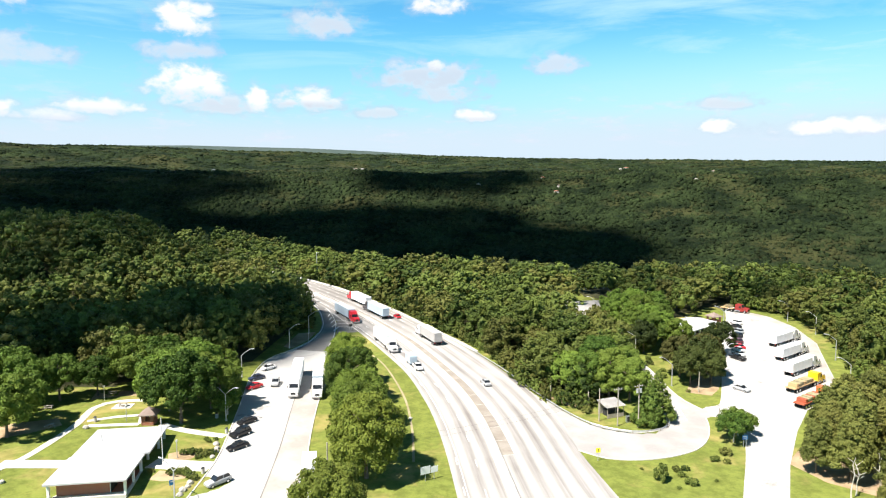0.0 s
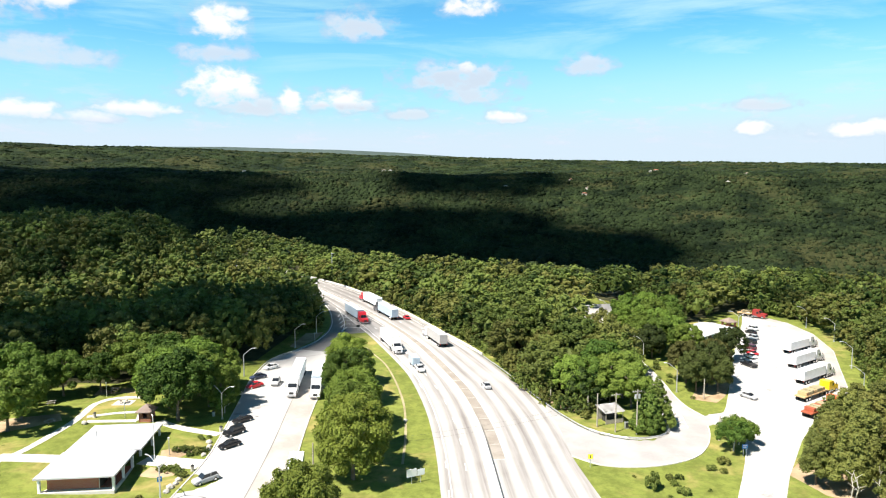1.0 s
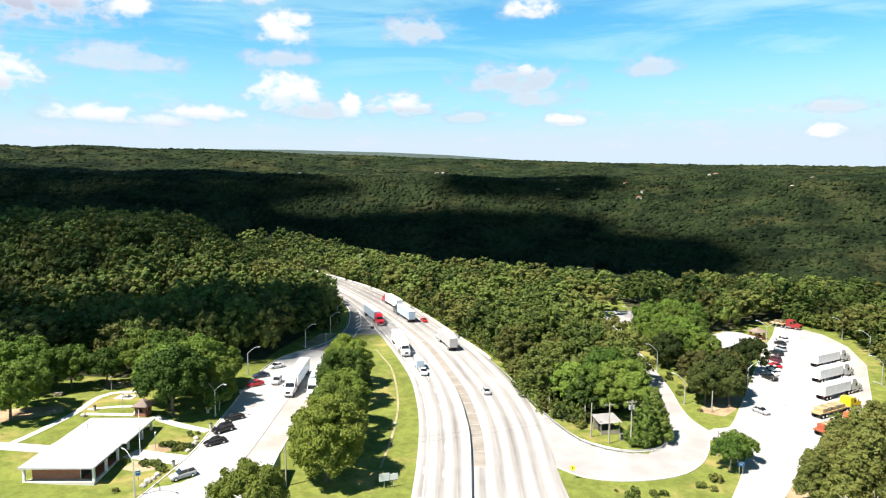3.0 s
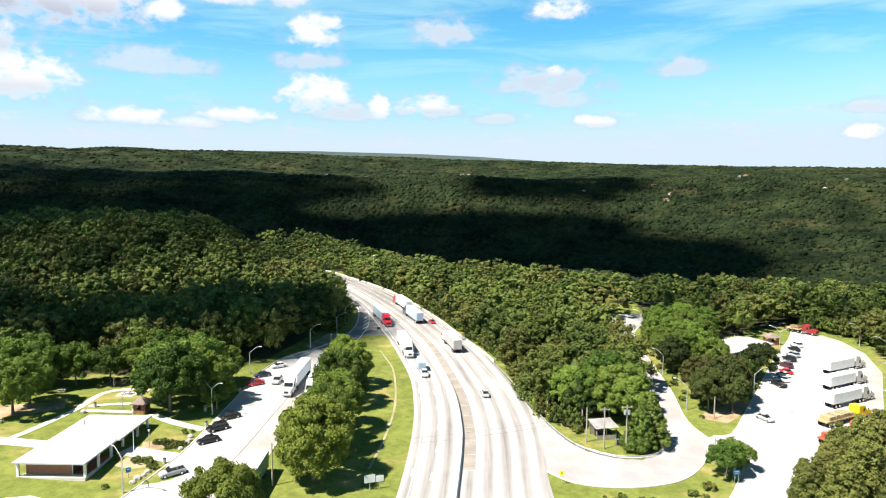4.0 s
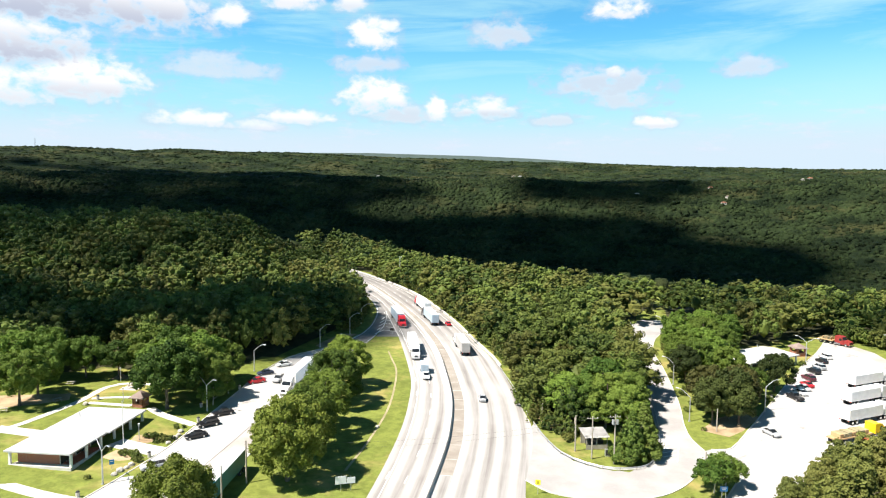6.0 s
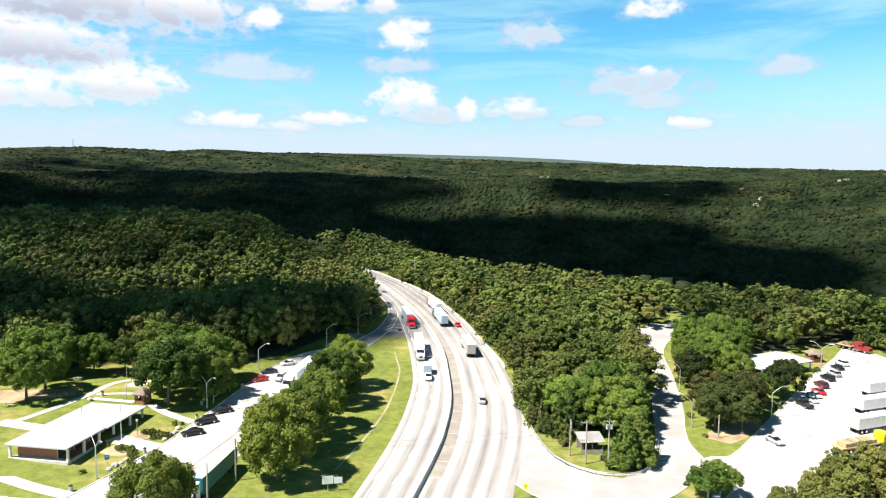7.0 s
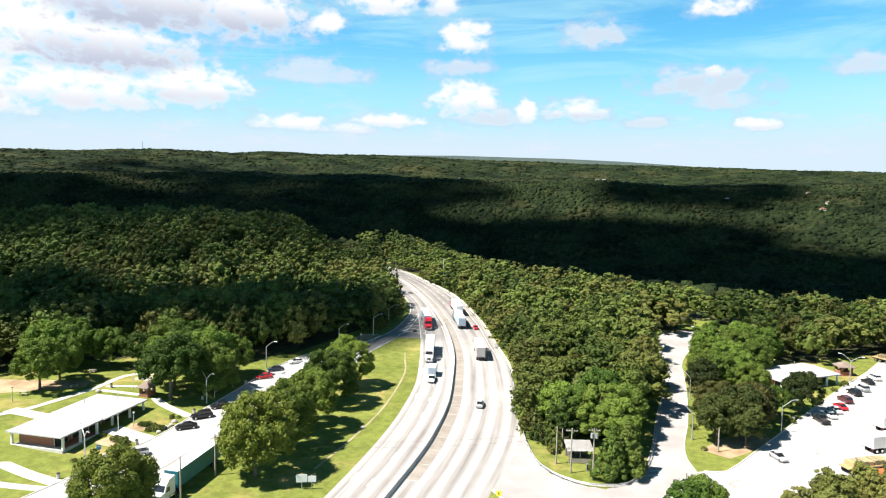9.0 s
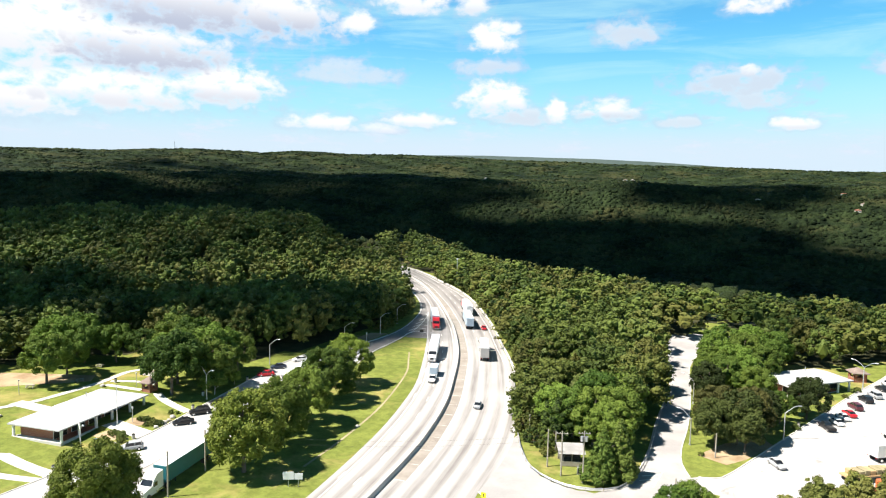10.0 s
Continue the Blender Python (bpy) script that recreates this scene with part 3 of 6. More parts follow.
def far_crowns():
    """Crowns of the far woods where they can be seen over what stands before them."""
    r = np.random.RandomState(77)
    eye = np.array([36.0, 8.0])
    bins = np.radians(np.arange(-80, 56, 0.5))
    run = np.arange(150, 2760, 10.0)
    bb, rr = np.meshgrid(bins, run, indexing="ij")
    sx, sy = eye[0] + rr * np.sin(bb), eye[1] + rr * np.cos(bb)
    slope = (land(sx, sy) + 9 * wooded(sx, sy) - 52) / rr
    hide = np.maximum.accumulate(slope, axis=1)
    vs, fs, tones, n = [], [], [], 0
    for near, far, gap, level in ((330, 800, 8.6, 2), (800, 1250, 8.6, 1), (1250, 1800, 9.4, 1), (1800, 2720, 12.5, 1)):
        x, y = np.meshgrid(np.arange(-2500, 1750, gap), np.arange(120, 2720, gap * 0.87))
        x = x + (np.arange(x.shape[0]) % 2)[:, None] * gap / 2
        x, y = (x + r.uniform(-0.42, 0.42, x.shape) * gap).ravel(), (y + r.uniform(-0.42, 0.42, y.shape) * gap).ravel()
        d, turn = np.hypot(x, y), np.degrees(np.arctan2(x, y))
        ok = (d > near) & (d <= far) & (turn > -64) & (turn < 40) & (wooded(x, y) > 0.8)
        x, y = x[ok], y[ok]
        z = land(x, y)
        ex, ey = x - eye[0], y - eye[1]
        far_off = np.hypot(ex, ey)
        i = np.clip(((np.arctan2(ex, ey) - bins[0]) / (bins[1] - bins[0])).astype(int), 0, len(bins) - 1)
        j = np.clip(((far_off - 150) / 10).astype(int) - 2, 0, len(run) - 1)
        seen = (z + 16 - 52) / far_off > hide[i, j] - 0.012
        x, y, z = x[seen], y[seen], z[seen]
        shapes = [dome(level, q) for q in range(8)]
        calm = 1.0 if far < 1000 else 0.85 if far < 2000 else 0.50
        # stands of taller and lower, paler and darker wood
        stand_of = 0.5 + 0.5 * swell(x, y, 90, 31)
        for q in range(len(x)):
            v, f = shapes[r.randint(8)]
            w = gap * (0.30 + 0.50 * r.uniform() ** 1.8)
            h = r.uniform(0.60, 1.20) * w * calm
            a = r.uniform(0, 6.283)
            c, d2 = math.cos(a) * w, math.sin(a) * w
            vs.append(np.column_stack([v[:, 0] * c - v[:, 1] * d2 + x[q], v[:, 0] * d2 + v[:, 1] * c + y[q], v[:, 2] * h + z[q] + 3.4 + (4.5 * r.uniform() + 4.0 * stand_of[q]) * calm]))
            fs.append(f + n)
            tones.append(np.full(len(v), 0.75 * r.uniform() ** 1.4 + 0.35 * stand_of[q]))
            n += len(v)
    return np.vstack(vs), np.vstack(fs), np.concatenate(tones)


verts, faces, tones = far_crowns()
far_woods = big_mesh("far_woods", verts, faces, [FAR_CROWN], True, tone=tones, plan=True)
tagged(far_woods, "dense green woodland of round crowns across the valley and plateau", "woods", kind="stuff")

# a ridge at the end of sight, with the haze's blue in its base colour
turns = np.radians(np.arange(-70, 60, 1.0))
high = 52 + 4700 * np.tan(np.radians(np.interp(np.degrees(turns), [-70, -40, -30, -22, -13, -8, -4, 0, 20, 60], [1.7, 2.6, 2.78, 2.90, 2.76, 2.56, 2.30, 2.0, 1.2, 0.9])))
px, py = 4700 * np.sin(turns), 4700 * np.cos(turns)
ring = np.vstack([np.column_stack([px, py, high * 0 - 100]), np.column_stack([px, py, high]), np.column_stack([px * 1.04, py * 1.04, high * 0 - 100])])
ridge = big_mesh("distant_ridge", ring, grid_faces(3, len(turns)), [HAZE_RIDGE], True)
tagged(ridge, "wooded ridge on the horizon, coloured blue for haze", "ridge", kind="structure")


# ---- roads and paved ground ----
def strip(name, a, b, z, mat, label, category="road", n=160):
    """A paved strip between two edge lines, with u across and v along."""
    a, la = spaced(a, n)
    b, _ = spaced(b, n)
    cols = 6
    rows = []
    uv = []
    for k in range(cols):
        f = k / (cols - 1)
        p = a * (1 - f) + b * f
        rows.append(np.column_stack([p, np.full(n, z)]))
        uv.append(np.column_stack([np.linalg.norm(b - a, axis=1) * f, np.linspace(0, la, n)]))
    ob = big_mesh(name, np.vstack(rows), grid_faces(cols, n), [mat], False, None, np.vstack(uv), plan=True)
    return tagged(ob, label, category, kind="structure")


def slab(name, outline, z, thick, mat, label, category="pavement", kind="structure"):
    """A flat paved or planted area with a low edge, from its outline."""
    bm = B()
    vs = [bm.verts.new((x, y, z)) for x, y in outline]
    es = [bm.edges.new((vs[i - 1], vs[i])) for i in range(len(vs))]
    bmesh.ops.triangle_fill(bm, use_beauty=True, use_dissolve=False, edges=es, normal=(0, 0, 1))
    rim_edges = [e for e in bm.edges if len(e.link_faces) == 1]
    ex = bmesh.ops.extrude_edge_only(bm, edges=rim_edges)
    bmesh.ops.translate(bm, vec=(0, 0, -thick), verts=[v for v in ex["geom"] if isinstance(v, bmesh.types.BMVert)])
    bmesh.ops.recalc_face_normals(bm, faces=bm.faces)
    if sum(f.normal.z for f in bm.faces) < 0:
        bmesh.ops.reverse_faces(bm, faces=bm.faces)
    long = [e for e in bm.edges if e.calc_length() > 9]
    while long:
        bmesh.ops.subdivide_edges(bm, edges=long, cuts=1)
        bmesh.ops.triangulate(bm, faces=[f for f in bm.faces if len(f.verts) > 3])
        long = [e for e in bm.edges if e.calc_length() > 9]
    for v, at in zip(bm.verts, sited([v.co for v in bm.verts])):
        v.co = at
    ob = part(name, bm, mat)
    return tagged(ob, label, category, kind=kind)


def ribbon(name, line, width, z, thick, mat, parent=None, label="", category="", kind=""):
    """A low bar of rectangular section along a line (kerbs, walks, painted lines)."""
    line = np.asarray(line, float)
    l, r = offset(line, -width / 2), offset(line, width / 2)
    n = len(line)
    v = np.vstack([np.column_stack([l, np.full(n, z - thick)]), np.column_stack([l, np.full(n, z)]),
                   np.column_stack([r, np.full(n, z)]), np.column_stack([r, np.full(n, z - thick)])])
    ob = big_mesh(name, v, grid_faces(4, n)[:, ::-1], [mat], plan=True)
    if parent is not None:
        ob.parent = parent
    return tagged(ob, label, category, kind=kind)


westbound = strip("road_west", spaced(WEST_EDGE, 160)[0], offset(MEDIAN, -0.3), 0.040, ROAD, "sun-bleached concrete carriageway with grey tyre tracks")
eastbound = strip("road_east", offset(MEDIAN, 0.3), EAST_EDGE, 0.040, ROAD, "sun-bleached concrete carriageway with grey tyre tracks and patched seams")

HOOK = curve([(22.3, 154.5), (26.2, 146.0), (30.4, 138.8), (35.3, 135.2), (39.8, 134.4), (44.4, 136.1), (46.8, 139.8), (48.0, 147), (48.3, 159), (47.2, 181), (46.8, 205), (44.4, 224), (42.0, 243), (39.4, 262), (38.6, 280)], 2.5)
ISLE = curve([(25.2, 124.9), (30, 121.3), (36, 120.7), (42.2, 122.2), (48.4, 125.8), (52.6, 131.6), (55.2, 138.5), (56.2, 143.2)], 2.0)
CLIMB = curve([(57.2, 149.2), (55.2, 155), (54.3, 163), (54.0, 181), (51.8, 210), (49.3, 234), (51.2, 256), (57.4, 273), (69, 286)], 3.0)
ramp = slab("ramp", [tuple(p) for p in np.vstack([HOOK, [(46, 286), (60, 290)], CLIMB[::-1], [(58.6, 150.4), (58.0, 144.4)], ISLE[::-1], [(23.6, 126), (21, 140)]])],
            0.030, 0.2, RAMP, "bleached grey slip road curving off the highway", "road")
LOT_EDGE = [(40, 80), (45, 95), (49.3, 106), (57, 123.6), (62.2, 137.8), (62.6, 144), (57.9, 144.3), (58.5, 150.5), (62.6, 152.2), (69.2, 169), (73.1, 178.7), (79, 195), (84, 209),
            (90.7, 226), (100.4, 249), (106.5, 266), (112.5, 267.5), (118.5, 254), (119.5, 236), (115, 212), (107.2, 192), (98, 168), (91, 157), (81, 149),
            (72.5, 136), (63, 119), (56.8, 106), (51, 92), (48, 80)]
lot_east = slab("parking_lot_east", LOT_EDGE, 0.034, 0.2, LOT, "wide sun-bleached concrete truck and car park", "parking lot")
WORN_EDGE = [(106.6, 265.6), (112.3, 267.2), (118.3, 254), (119.3, 236), (114.8, 212), (107.0, 192.1), (97.8, 168.2), (90.9, 157.2), (88.4, 158.4), (94.6, 170.2), (102.4, 193.6), (110.6, 213), (115.4, 236.5), (114.6, 252.5), (110.4, 262.4)]
slab("worn_lot_edge", WORN_EDGE, 0.040, 0.05, TRUCK_LOT, "pinkish gravelly worn edge of the truck stop", "pavement")
WEST_LOT = [(-43, 84), (-43.6, 104), (-44.7, 118), (-47.3, 131.3), (-52, 153), (-56, 171.3), (-57, 190), (-52.6, 201.5), (-41.0, 199), (-39, 187),
            (-42.8, 178), (-38.6, 150), (-34.4, 125), (-31.5, 104), (-29, 84)]
lot_west = slab("parking_lot_west", WEST_LOT, 0.034, 0.2, LOT, "sun-bleached concrete car park beside the rest area", "parking lot")
APRON = [(-29.02, 84), (-31.52, 104), (-34.42, 125), (-38.62, 150), (-42.82, 178), (-39.02, 187), (-35.5, 176), (-32.6, 150), (-28.4, 124), (-23.6, 103), (-20.5, 84)]
apron = slab("truck_apron", APRON, 0.030, 0.2, TRUCK_LOT, "pinkish worn concrete truck apron beside the car park", "pavement")
SLIP_W = curve([(-52.62, 201.52), (-50.2, 211), (-49.6, 222), (-50.5, 233), (-53.5, 247), (-61, 270), (-73, 293), (-90, 318)], 3.0)
SLIP_E = curve([(-41.0, 199.02), (-41.8, 211), (-43.0, 222), (-44.4, 231), (-46.8, 243), (-54.5, 266), (-66, 289), (-84, 314)], 3.0)
slip = slab("slip_road_west", [tuple(p) for p in np.vstack([SLIP_W, SLIP_E[::-1]])], 0.026, 0.2, GREY_ROAD, "dark asphalt slip road from the car park to the highway", "road")
gore = slab("gore", [(-42.8, 224), (-35.6, 226.5), (-43.5, 243), (-57.2, 270.5), (-54.3, 266), (-46.6, 243), (-44.2, 231)], 0.022, 0.2, GREY_ROAD, "asphalt wedge between slip road and highway", "pavement")


def painted_line(line, width, z, parent, name="painted_line"):
    return ribbon(name, line, width, z, 0.004, PAINT, parent)


def between(line, y0, y1):
    return line[(line[:, 1] > y0) & (line[:, 1] < y1)]


painted_line(offset(between(WEST_EDGE, 60, 420), 1.9), 0.16, 0.050, westbound)
painted_line(offset(between(MEDIAN, 60, 400), -1.3), 0.16, 0.050, westbound)
painted_line(offset(between(MEDIAN, 60, 400), 3.2), 0.16, 0.050, eastbound)
painted_line(offset(between(EAST_EDGE, 165, 400), -1.8), 0.16, 0.050, eastbound)
painted_line(offset(SLIP_W, 0.5), 0.22, 0.036, slip)
painted_line(offset(SLIP_E, -0.4), 0.22, 0.036, slip)
# worn brown inner shoulder beside the median barrier, with its cross grooves
SHOULDER = material("worn brown shoulder", two_scale((0.22, 0.19, 0.16), (0.33, 0.30, 0.265), 0.25, 2.0), 0.9)
shoulder = ribbon("inner_shoulder", offset(between(MEDIAN, 118, 345), 1.75), 2.3, 0.046, 0.03, SHOULDER, label="worn brown asphalt shoulder beside the median barrier", category="shoulder", kind="structure")
groove_line = spaced(offset(between(MEDIAN, 122, 340), 1.75), 34)[0]
for p, q in zip(groove_line[:-1], groove_line[1:]):
    d = (q - p) / np.linalg.norm(q - p)
    ribbon("cross_groove", np.array([p + np.array([d[1], -d[0]]) * 1.1, p - np.array([d[1], -d[0]]) * 1.1]), 0.14, 0.050, 0.01, KERB, shoulder)
# chevrons on the wedge between slip road and highway
for k, f in enumerate(np.linspace(0.06, 0.62, 5)):
    a = Vector((-44.0, 225)).lerp(Vector((-57, 270)), f)
    b = Vector((-35.8, 227)).lerp(Vector((-57, 270)), f + 0.10)
    mid = a.lerp(b, 0.45) + Vector((-2.2, 4.6)) * (1 - f)
    painted_line(np.array([a, mid, b]), 0.45, 0.046, gore, "chevron")
painted_line(np.array([(-35.6, 227), (-43.6, 243.2), (-57, 270.2)]), 0.25, 0.048, gore)

for k in range(6):
    painted_line(np.array([(48.6 + 0.25 * k, 141.0 + 2.3 * k), (51.8 + 0.2 * k, 143.4 + 2.3 * k)]), 0.28, 0.038, ramp, "hatch_stripe")
painted_line(np.array([(51.6, 141.5), (52.2, 148), (52.7, 156)]), 0.2, 0.040, ramp)

dash_bm = B()
box(dash_bm, 0, 0, 0.002, 0.17, 3.05, 0.004)
first_dash = part("lane_dash", dash_bm, PAINT, westbound)
dash_mesh = first_dash.data
bpy.data.objects.remove(first_dash)


def dashes(line, by, parent, y0=80, y1=372):
    run, _ = spaced(offset(line, by), int(600))
    run = between(run, y0, y1)
    d = np.concatenate([[0], np.cumsum(np.linalg.norm(np.diff(run, axis=0), axis=1))])
    for s in np.arange(2, d[-1] - 4, 12.2):
        x, y = np.interp(s, d, run[:, 0]), np.interp(s, d, run[:, 1])
        x2, y2 = np.interp(s + 2, d, run[:, 0]), np.interp(s + 2, d, run[:, 1])
        ob = new("lane_dash", dash_mesh)
        ob.parent = parent
        ob.matrix_basis = stand(pose(x, y, 0.047, 0, 0, math.degrees(math.atan2(y2 - y, x2 - x)) - 90), True)


dashes(MEDIAN, -4.95, westbound)
dashes(MEDIAN, -8.6, westbound)
dashes(MEDIAN, 6.9, eastbound)
dashes(MEDIAN, 10.6, eastbound)


def profile_along(name, line, section, mat, parent=None, z=0.0):
    """A section (pairs of sideways metres and height) drawn along a line."""
    n = len(line)
    v = np.vstack([np.column_stack([offset(line, u), np.full(n, z + w)]) for u, w in section])
    ob = big_mesh(name, v, grid_faces(len(section), n)[:, ::-1], [mat], plan=True)
    if parent is not None:
        ob.parent = parent
    return ob


JERSEY = [(-0.36, 0.0), (-0.36, 0.09), (-0.22, 0.32), (-0.12, 0.88), (0.12, 0.88), (0.22, 0.32), (0.36, 0.09), (0.36, 0.0)]
median = profile_along("median_barrier", between(MEDIAN, -280, 420), JERSEY, BARRIER, z=0.04)
tagged(median, "pale concrete median barrier between the carriageways", "barrier", kind="structure")
side = profile_along("side_barrier", offset(between(EAST_EDGE, 196, 410), 0.5), [(u * 0.9, w * 0.8) for u, w in JERSEY], BARRIER, z=0.02)
tagged(side, "pale concrete barrier along the outer edge of the highway", "barrier", kind="structure")

# steel guard rail where the slip road leaves the highway
RAIL = offset(np.vstack([curve([(4.6, 201.5), (13.4, 179.8), (19.8, 160.8)], 2.5)[:-1], HOOK[2:32]]), 0.45)
guard = thing("guard_rail", "galvanised steel guard rail on short posts beside the slip road", "guard rail", kind="structure")
profile_along("rail", RAIL, [(-0.03, 0.42), (0.05, 0.5), (-0.03, 0.57), (0.05, 0.64), (-0.03, 0.72), (0.0, 0.72), (0.0, 0.42)], STEEL, guard)
post_bm = B()
box(post_bm, 0, 0, 0.35, 0.12, 0.16, 0.7)
rail_post = part("post", post_bm, WOOD_POLE, guard)
post_pts, length = spaced(RAIL, 44)
rail_post.matrix_basis = stand(pose(post_pts[0][0], post_pts[0][1], 0))
for x, y in post_pts[1:]:
    ob = new("post", rail_post.data)
    ob.parent = guard
    ob.matrix_basis = stand(pose(x, y, 0))

# kerbs
for line, what in ((offset(HOOK[6:60], 0.0), "slip road"), (ISLE, "grass island"), (CLIMB, "slip road"),
                   (curve([(58.6, 150.4), (62.5, 152.2), (69.2, 169), (79, 195), (90.7, 226), (100.4, 249), (106.5, 266)], 5), "car park"),
                   (curve([(45, 95), (49.3, 106), (57, 123.6), (62.2, 137.8)], 5), "car park drive"),
                   (curve([(-43, 84), (-43.6, 104), (-44.7, 118), (-47.3, 131.3), (-52, 153), (-56, 171.3), (-57, 190), (-52.5, 202), (-49.6, 214), (-49.6, 224)], 4), "car park"),
                   (curve([(-20.5, 84), (-23.6, 103), (-28.4, 124), (-32.6, 150), (-35.5, 176), (-41.0, 199), (-43, 220)], 4), "truck apron")):
    ribbon("kerb", line, 0.24, 0.15, 0.3, KERB, label="pale concrete kerb edging the " + what, category="kerb", kind="structure")
ribbon("pavement_seam", curve([(-29, 84), (-31.5, 104), (-34.4, 125), (-38.6, 150), (-42.8, 178)], 3), 0.18, 0.06, 0.1, GREY_ROAD, label="dark seam between car park and truck apron", category="seam", kind="structure")

# ---- trees ----
def crown_arrays(seed, tall, wide, lobes, leaves, leaf, level=1, low=0.22, pointed=0.0, flat=0.85, fat=1.0):
    """A crown: rounded lobes of leaves over an uneven dome (or a cone). Gives leaf vertices, leaf quads, core vertices, core triangles."""
    r = np.random.RandomState(seed)
    z0 = tall * low
    span = tall - z0
    k = np.arange(lobes)
    f = (k + 0.5) / lobes
    a = k * 2.39996 + r.uniform(-0.35, 0.35, lobes)
    size = wide * (0.13 + 0.22 * r.uniform(0, 1, lobes) ** 1.2) * (34.0 / lobes) ** 0.25 * fat
    lean = 1 + 0.13 * np.sin(a + r.uniform(0, 6.28)) + 0.10 * np.sin(2 * a + r.uniform(0, 6.28))
    if pointed:
        zz = z0 + span * (0.10 + 0.84 * f)
        size = size * (1.1 - f * pointed)
        reach = np.maximum(0.0, wide * (1 - f * pointed) * lean - size * 0.7) * r.uniform(0.75, 1.0, lobes)
    else:
        up = np.clip(0.97 - 1.42 * f + r.uniform(-0.10, 0.10, lobes), -0.6, 0.99)
        out = r.uniform(0.86, 1.06, lobes)
        zz = z0 + span * 0.46 + up * (span * 0.54 - size * 0.62) * out
        reach = np.sqrt(1 - up ** 2) * (wide * lean - size * 0.62) * out
    centre = np.column_stack([reach * np.cos(a), reach * np.sin(a), zz])
    heart = np.array([0, 0, z0 + span * 0.42])
    # leaves on the lobes' outsides
    n = leaves * 3
    k = r.choice(lobes, n, p=size ** 2 / (size ** 2).sum())
    away = centre[k] - heart
    away /= np.linalg.norm(away, axis=1)[:, None] + 1e-6
    d = r.normal(size=(n, 3)) + away * 0.8 + np.array([0, 0, 0.25])
    d /= np.linalg.norm(d, axis=1)[:, None]
    tuft = np.sin(d[:, 0] * 8 + k) * np.sin(d[:, 1] * 8 + 2 * k) * np.sin(d[:, 2] * 7 + 3 * k)
    bump = 1 + 0.30 * tuft + r.uniform(-0.20, 0.14, n)
    p = centre[k] + d * (size[k] * bump)[:, None] * np.array([1, 1, flat])
    deep = np.zeros(n, bool)
    for j in range(lobes):
        q = (p - centre[j]) / np.array([1, 1, flat])
        deep |= (np.linalg.norm(q, axis=1) < size[j] * 0.86) & (k != j)
    pick = np.flatnonzero(~deep)[:leaves]
    p, d = p[pick], d[pick]
    n = len(pick)
    norm = d + r.normal(size=(n, 3)) * 0.40
    norm /= np.linalg.norm(norm, axis=1)[:, None]
    t = np.cross(norm, r.normal(size=(n, 3)))
    t /= np.linalg.norm(t, axis=1)[:, None]
    b = np.cross(norm, t)
    s = leaf * r.uniform(0.55, 1.25, n)[:, None]
    lift = norm * s * 0.25
    quad = np.stack([p - t * s, p - b * s * 0.75 + lift, p + t * s, p + b * s * 0.75 + lift], axis=1).reshape(-1, 3)
    faces = np.arange(n * 4).reshape(-1, 4)
    bv, bf = BALLS[level]
    cores, tris = [], []
    for j in range(lobes):
        wob = 1 + 0.10 * np.sin(bv @ r.normal(size=3) * 4 + j)
        cores.append(bv * (size[j] * 0.74 * wob)[:, None] * np.array([1, 1, flat]) + centre[j])
        tris.append(bf + j * len(bv))
    # a dark heart that closes the crown
    cores.append(bv * np.array([wide * 0.40, wide * 0.40, span * 0.25]) + heart)
    tris.append(bf + lobes * len(bv))
    return quad, faces, np.vstack(cores), np.vstack(tris)


def crown_mesh(name, arrays, mat):
    q, f, c, t = arrays
    ob = big_mesh(name, np.vstack([q, c]), [f, t + len(q)], [mat])
    me = ob.data
    bpy.data.objects.remove(ob)
    return me


def trunk_mesh(seed, tall, girth, wide, mat, crook=0.3, limbs=5, start=0.3):
    r = random.Random(seed)
    bm = B()
    steps = 5
    pts = [Vector((r.uniform(-crook, crook) * i / steps, r.uniform(-crook, crook) * i / steps, tall * 0.8 * i / steps)) for i in range(steps + 1)]
    pts[0].z = -0.3
    for i in range(steps):
        cyl(bm, pts[i], pts[i + 1], girth * (1.25 if i == 0 else 1 - 0.14 * i), girth * (1 - 0.14 * (i + 1)), 8)
    for k in range(limbs):
        f = start + (0.95 - start) * k / limbs
        at = pts[min(steps - 1, int(f * steps))].lerp(pts[min(steps, int(f * steps) + 1)], (f * steps) % 1)
        a = k * 2.4 + r.uniform(-0.4, 0.4)
        end = at + Vector((math.cos(a), math.sin(a), 0.75)) * wide * r.uniform(0.5, 0.75)
        cyl(bm, at, end, girth * 0.42, girth * 0.12, 6)
    me = bpy.data.meshes.new("trunk")
    bm.to_mesh(me)
    bm.free()
    me.materials.append(mat)
    return me


SPECIES = {}


def species(key, tall, wide, lobes, leaves, leaf, mat, bark, **more):
    """Three grown shapes of a kind of tree; its trees share their meshes."""
    grown = []
    for s in range(3):
        extra = {k: v for k, v in more.items() if k in ("low", "pointed", "flat", "fat")}
        grown.append((crown_mesh("crown", crown_arrays(hash_of(key) + s * 17, tall, wide, lobes, leaves, leaf, 1, **extra), mat),
                      trunk_mesh(s + 5, tall, more.get("girth", 0.28), wide, bark)))
    SPECIES[key] = grown


def hash_of(text):
    return sum(ord(c) * (i + 3) for i, c in enumerate(text)) % 9973


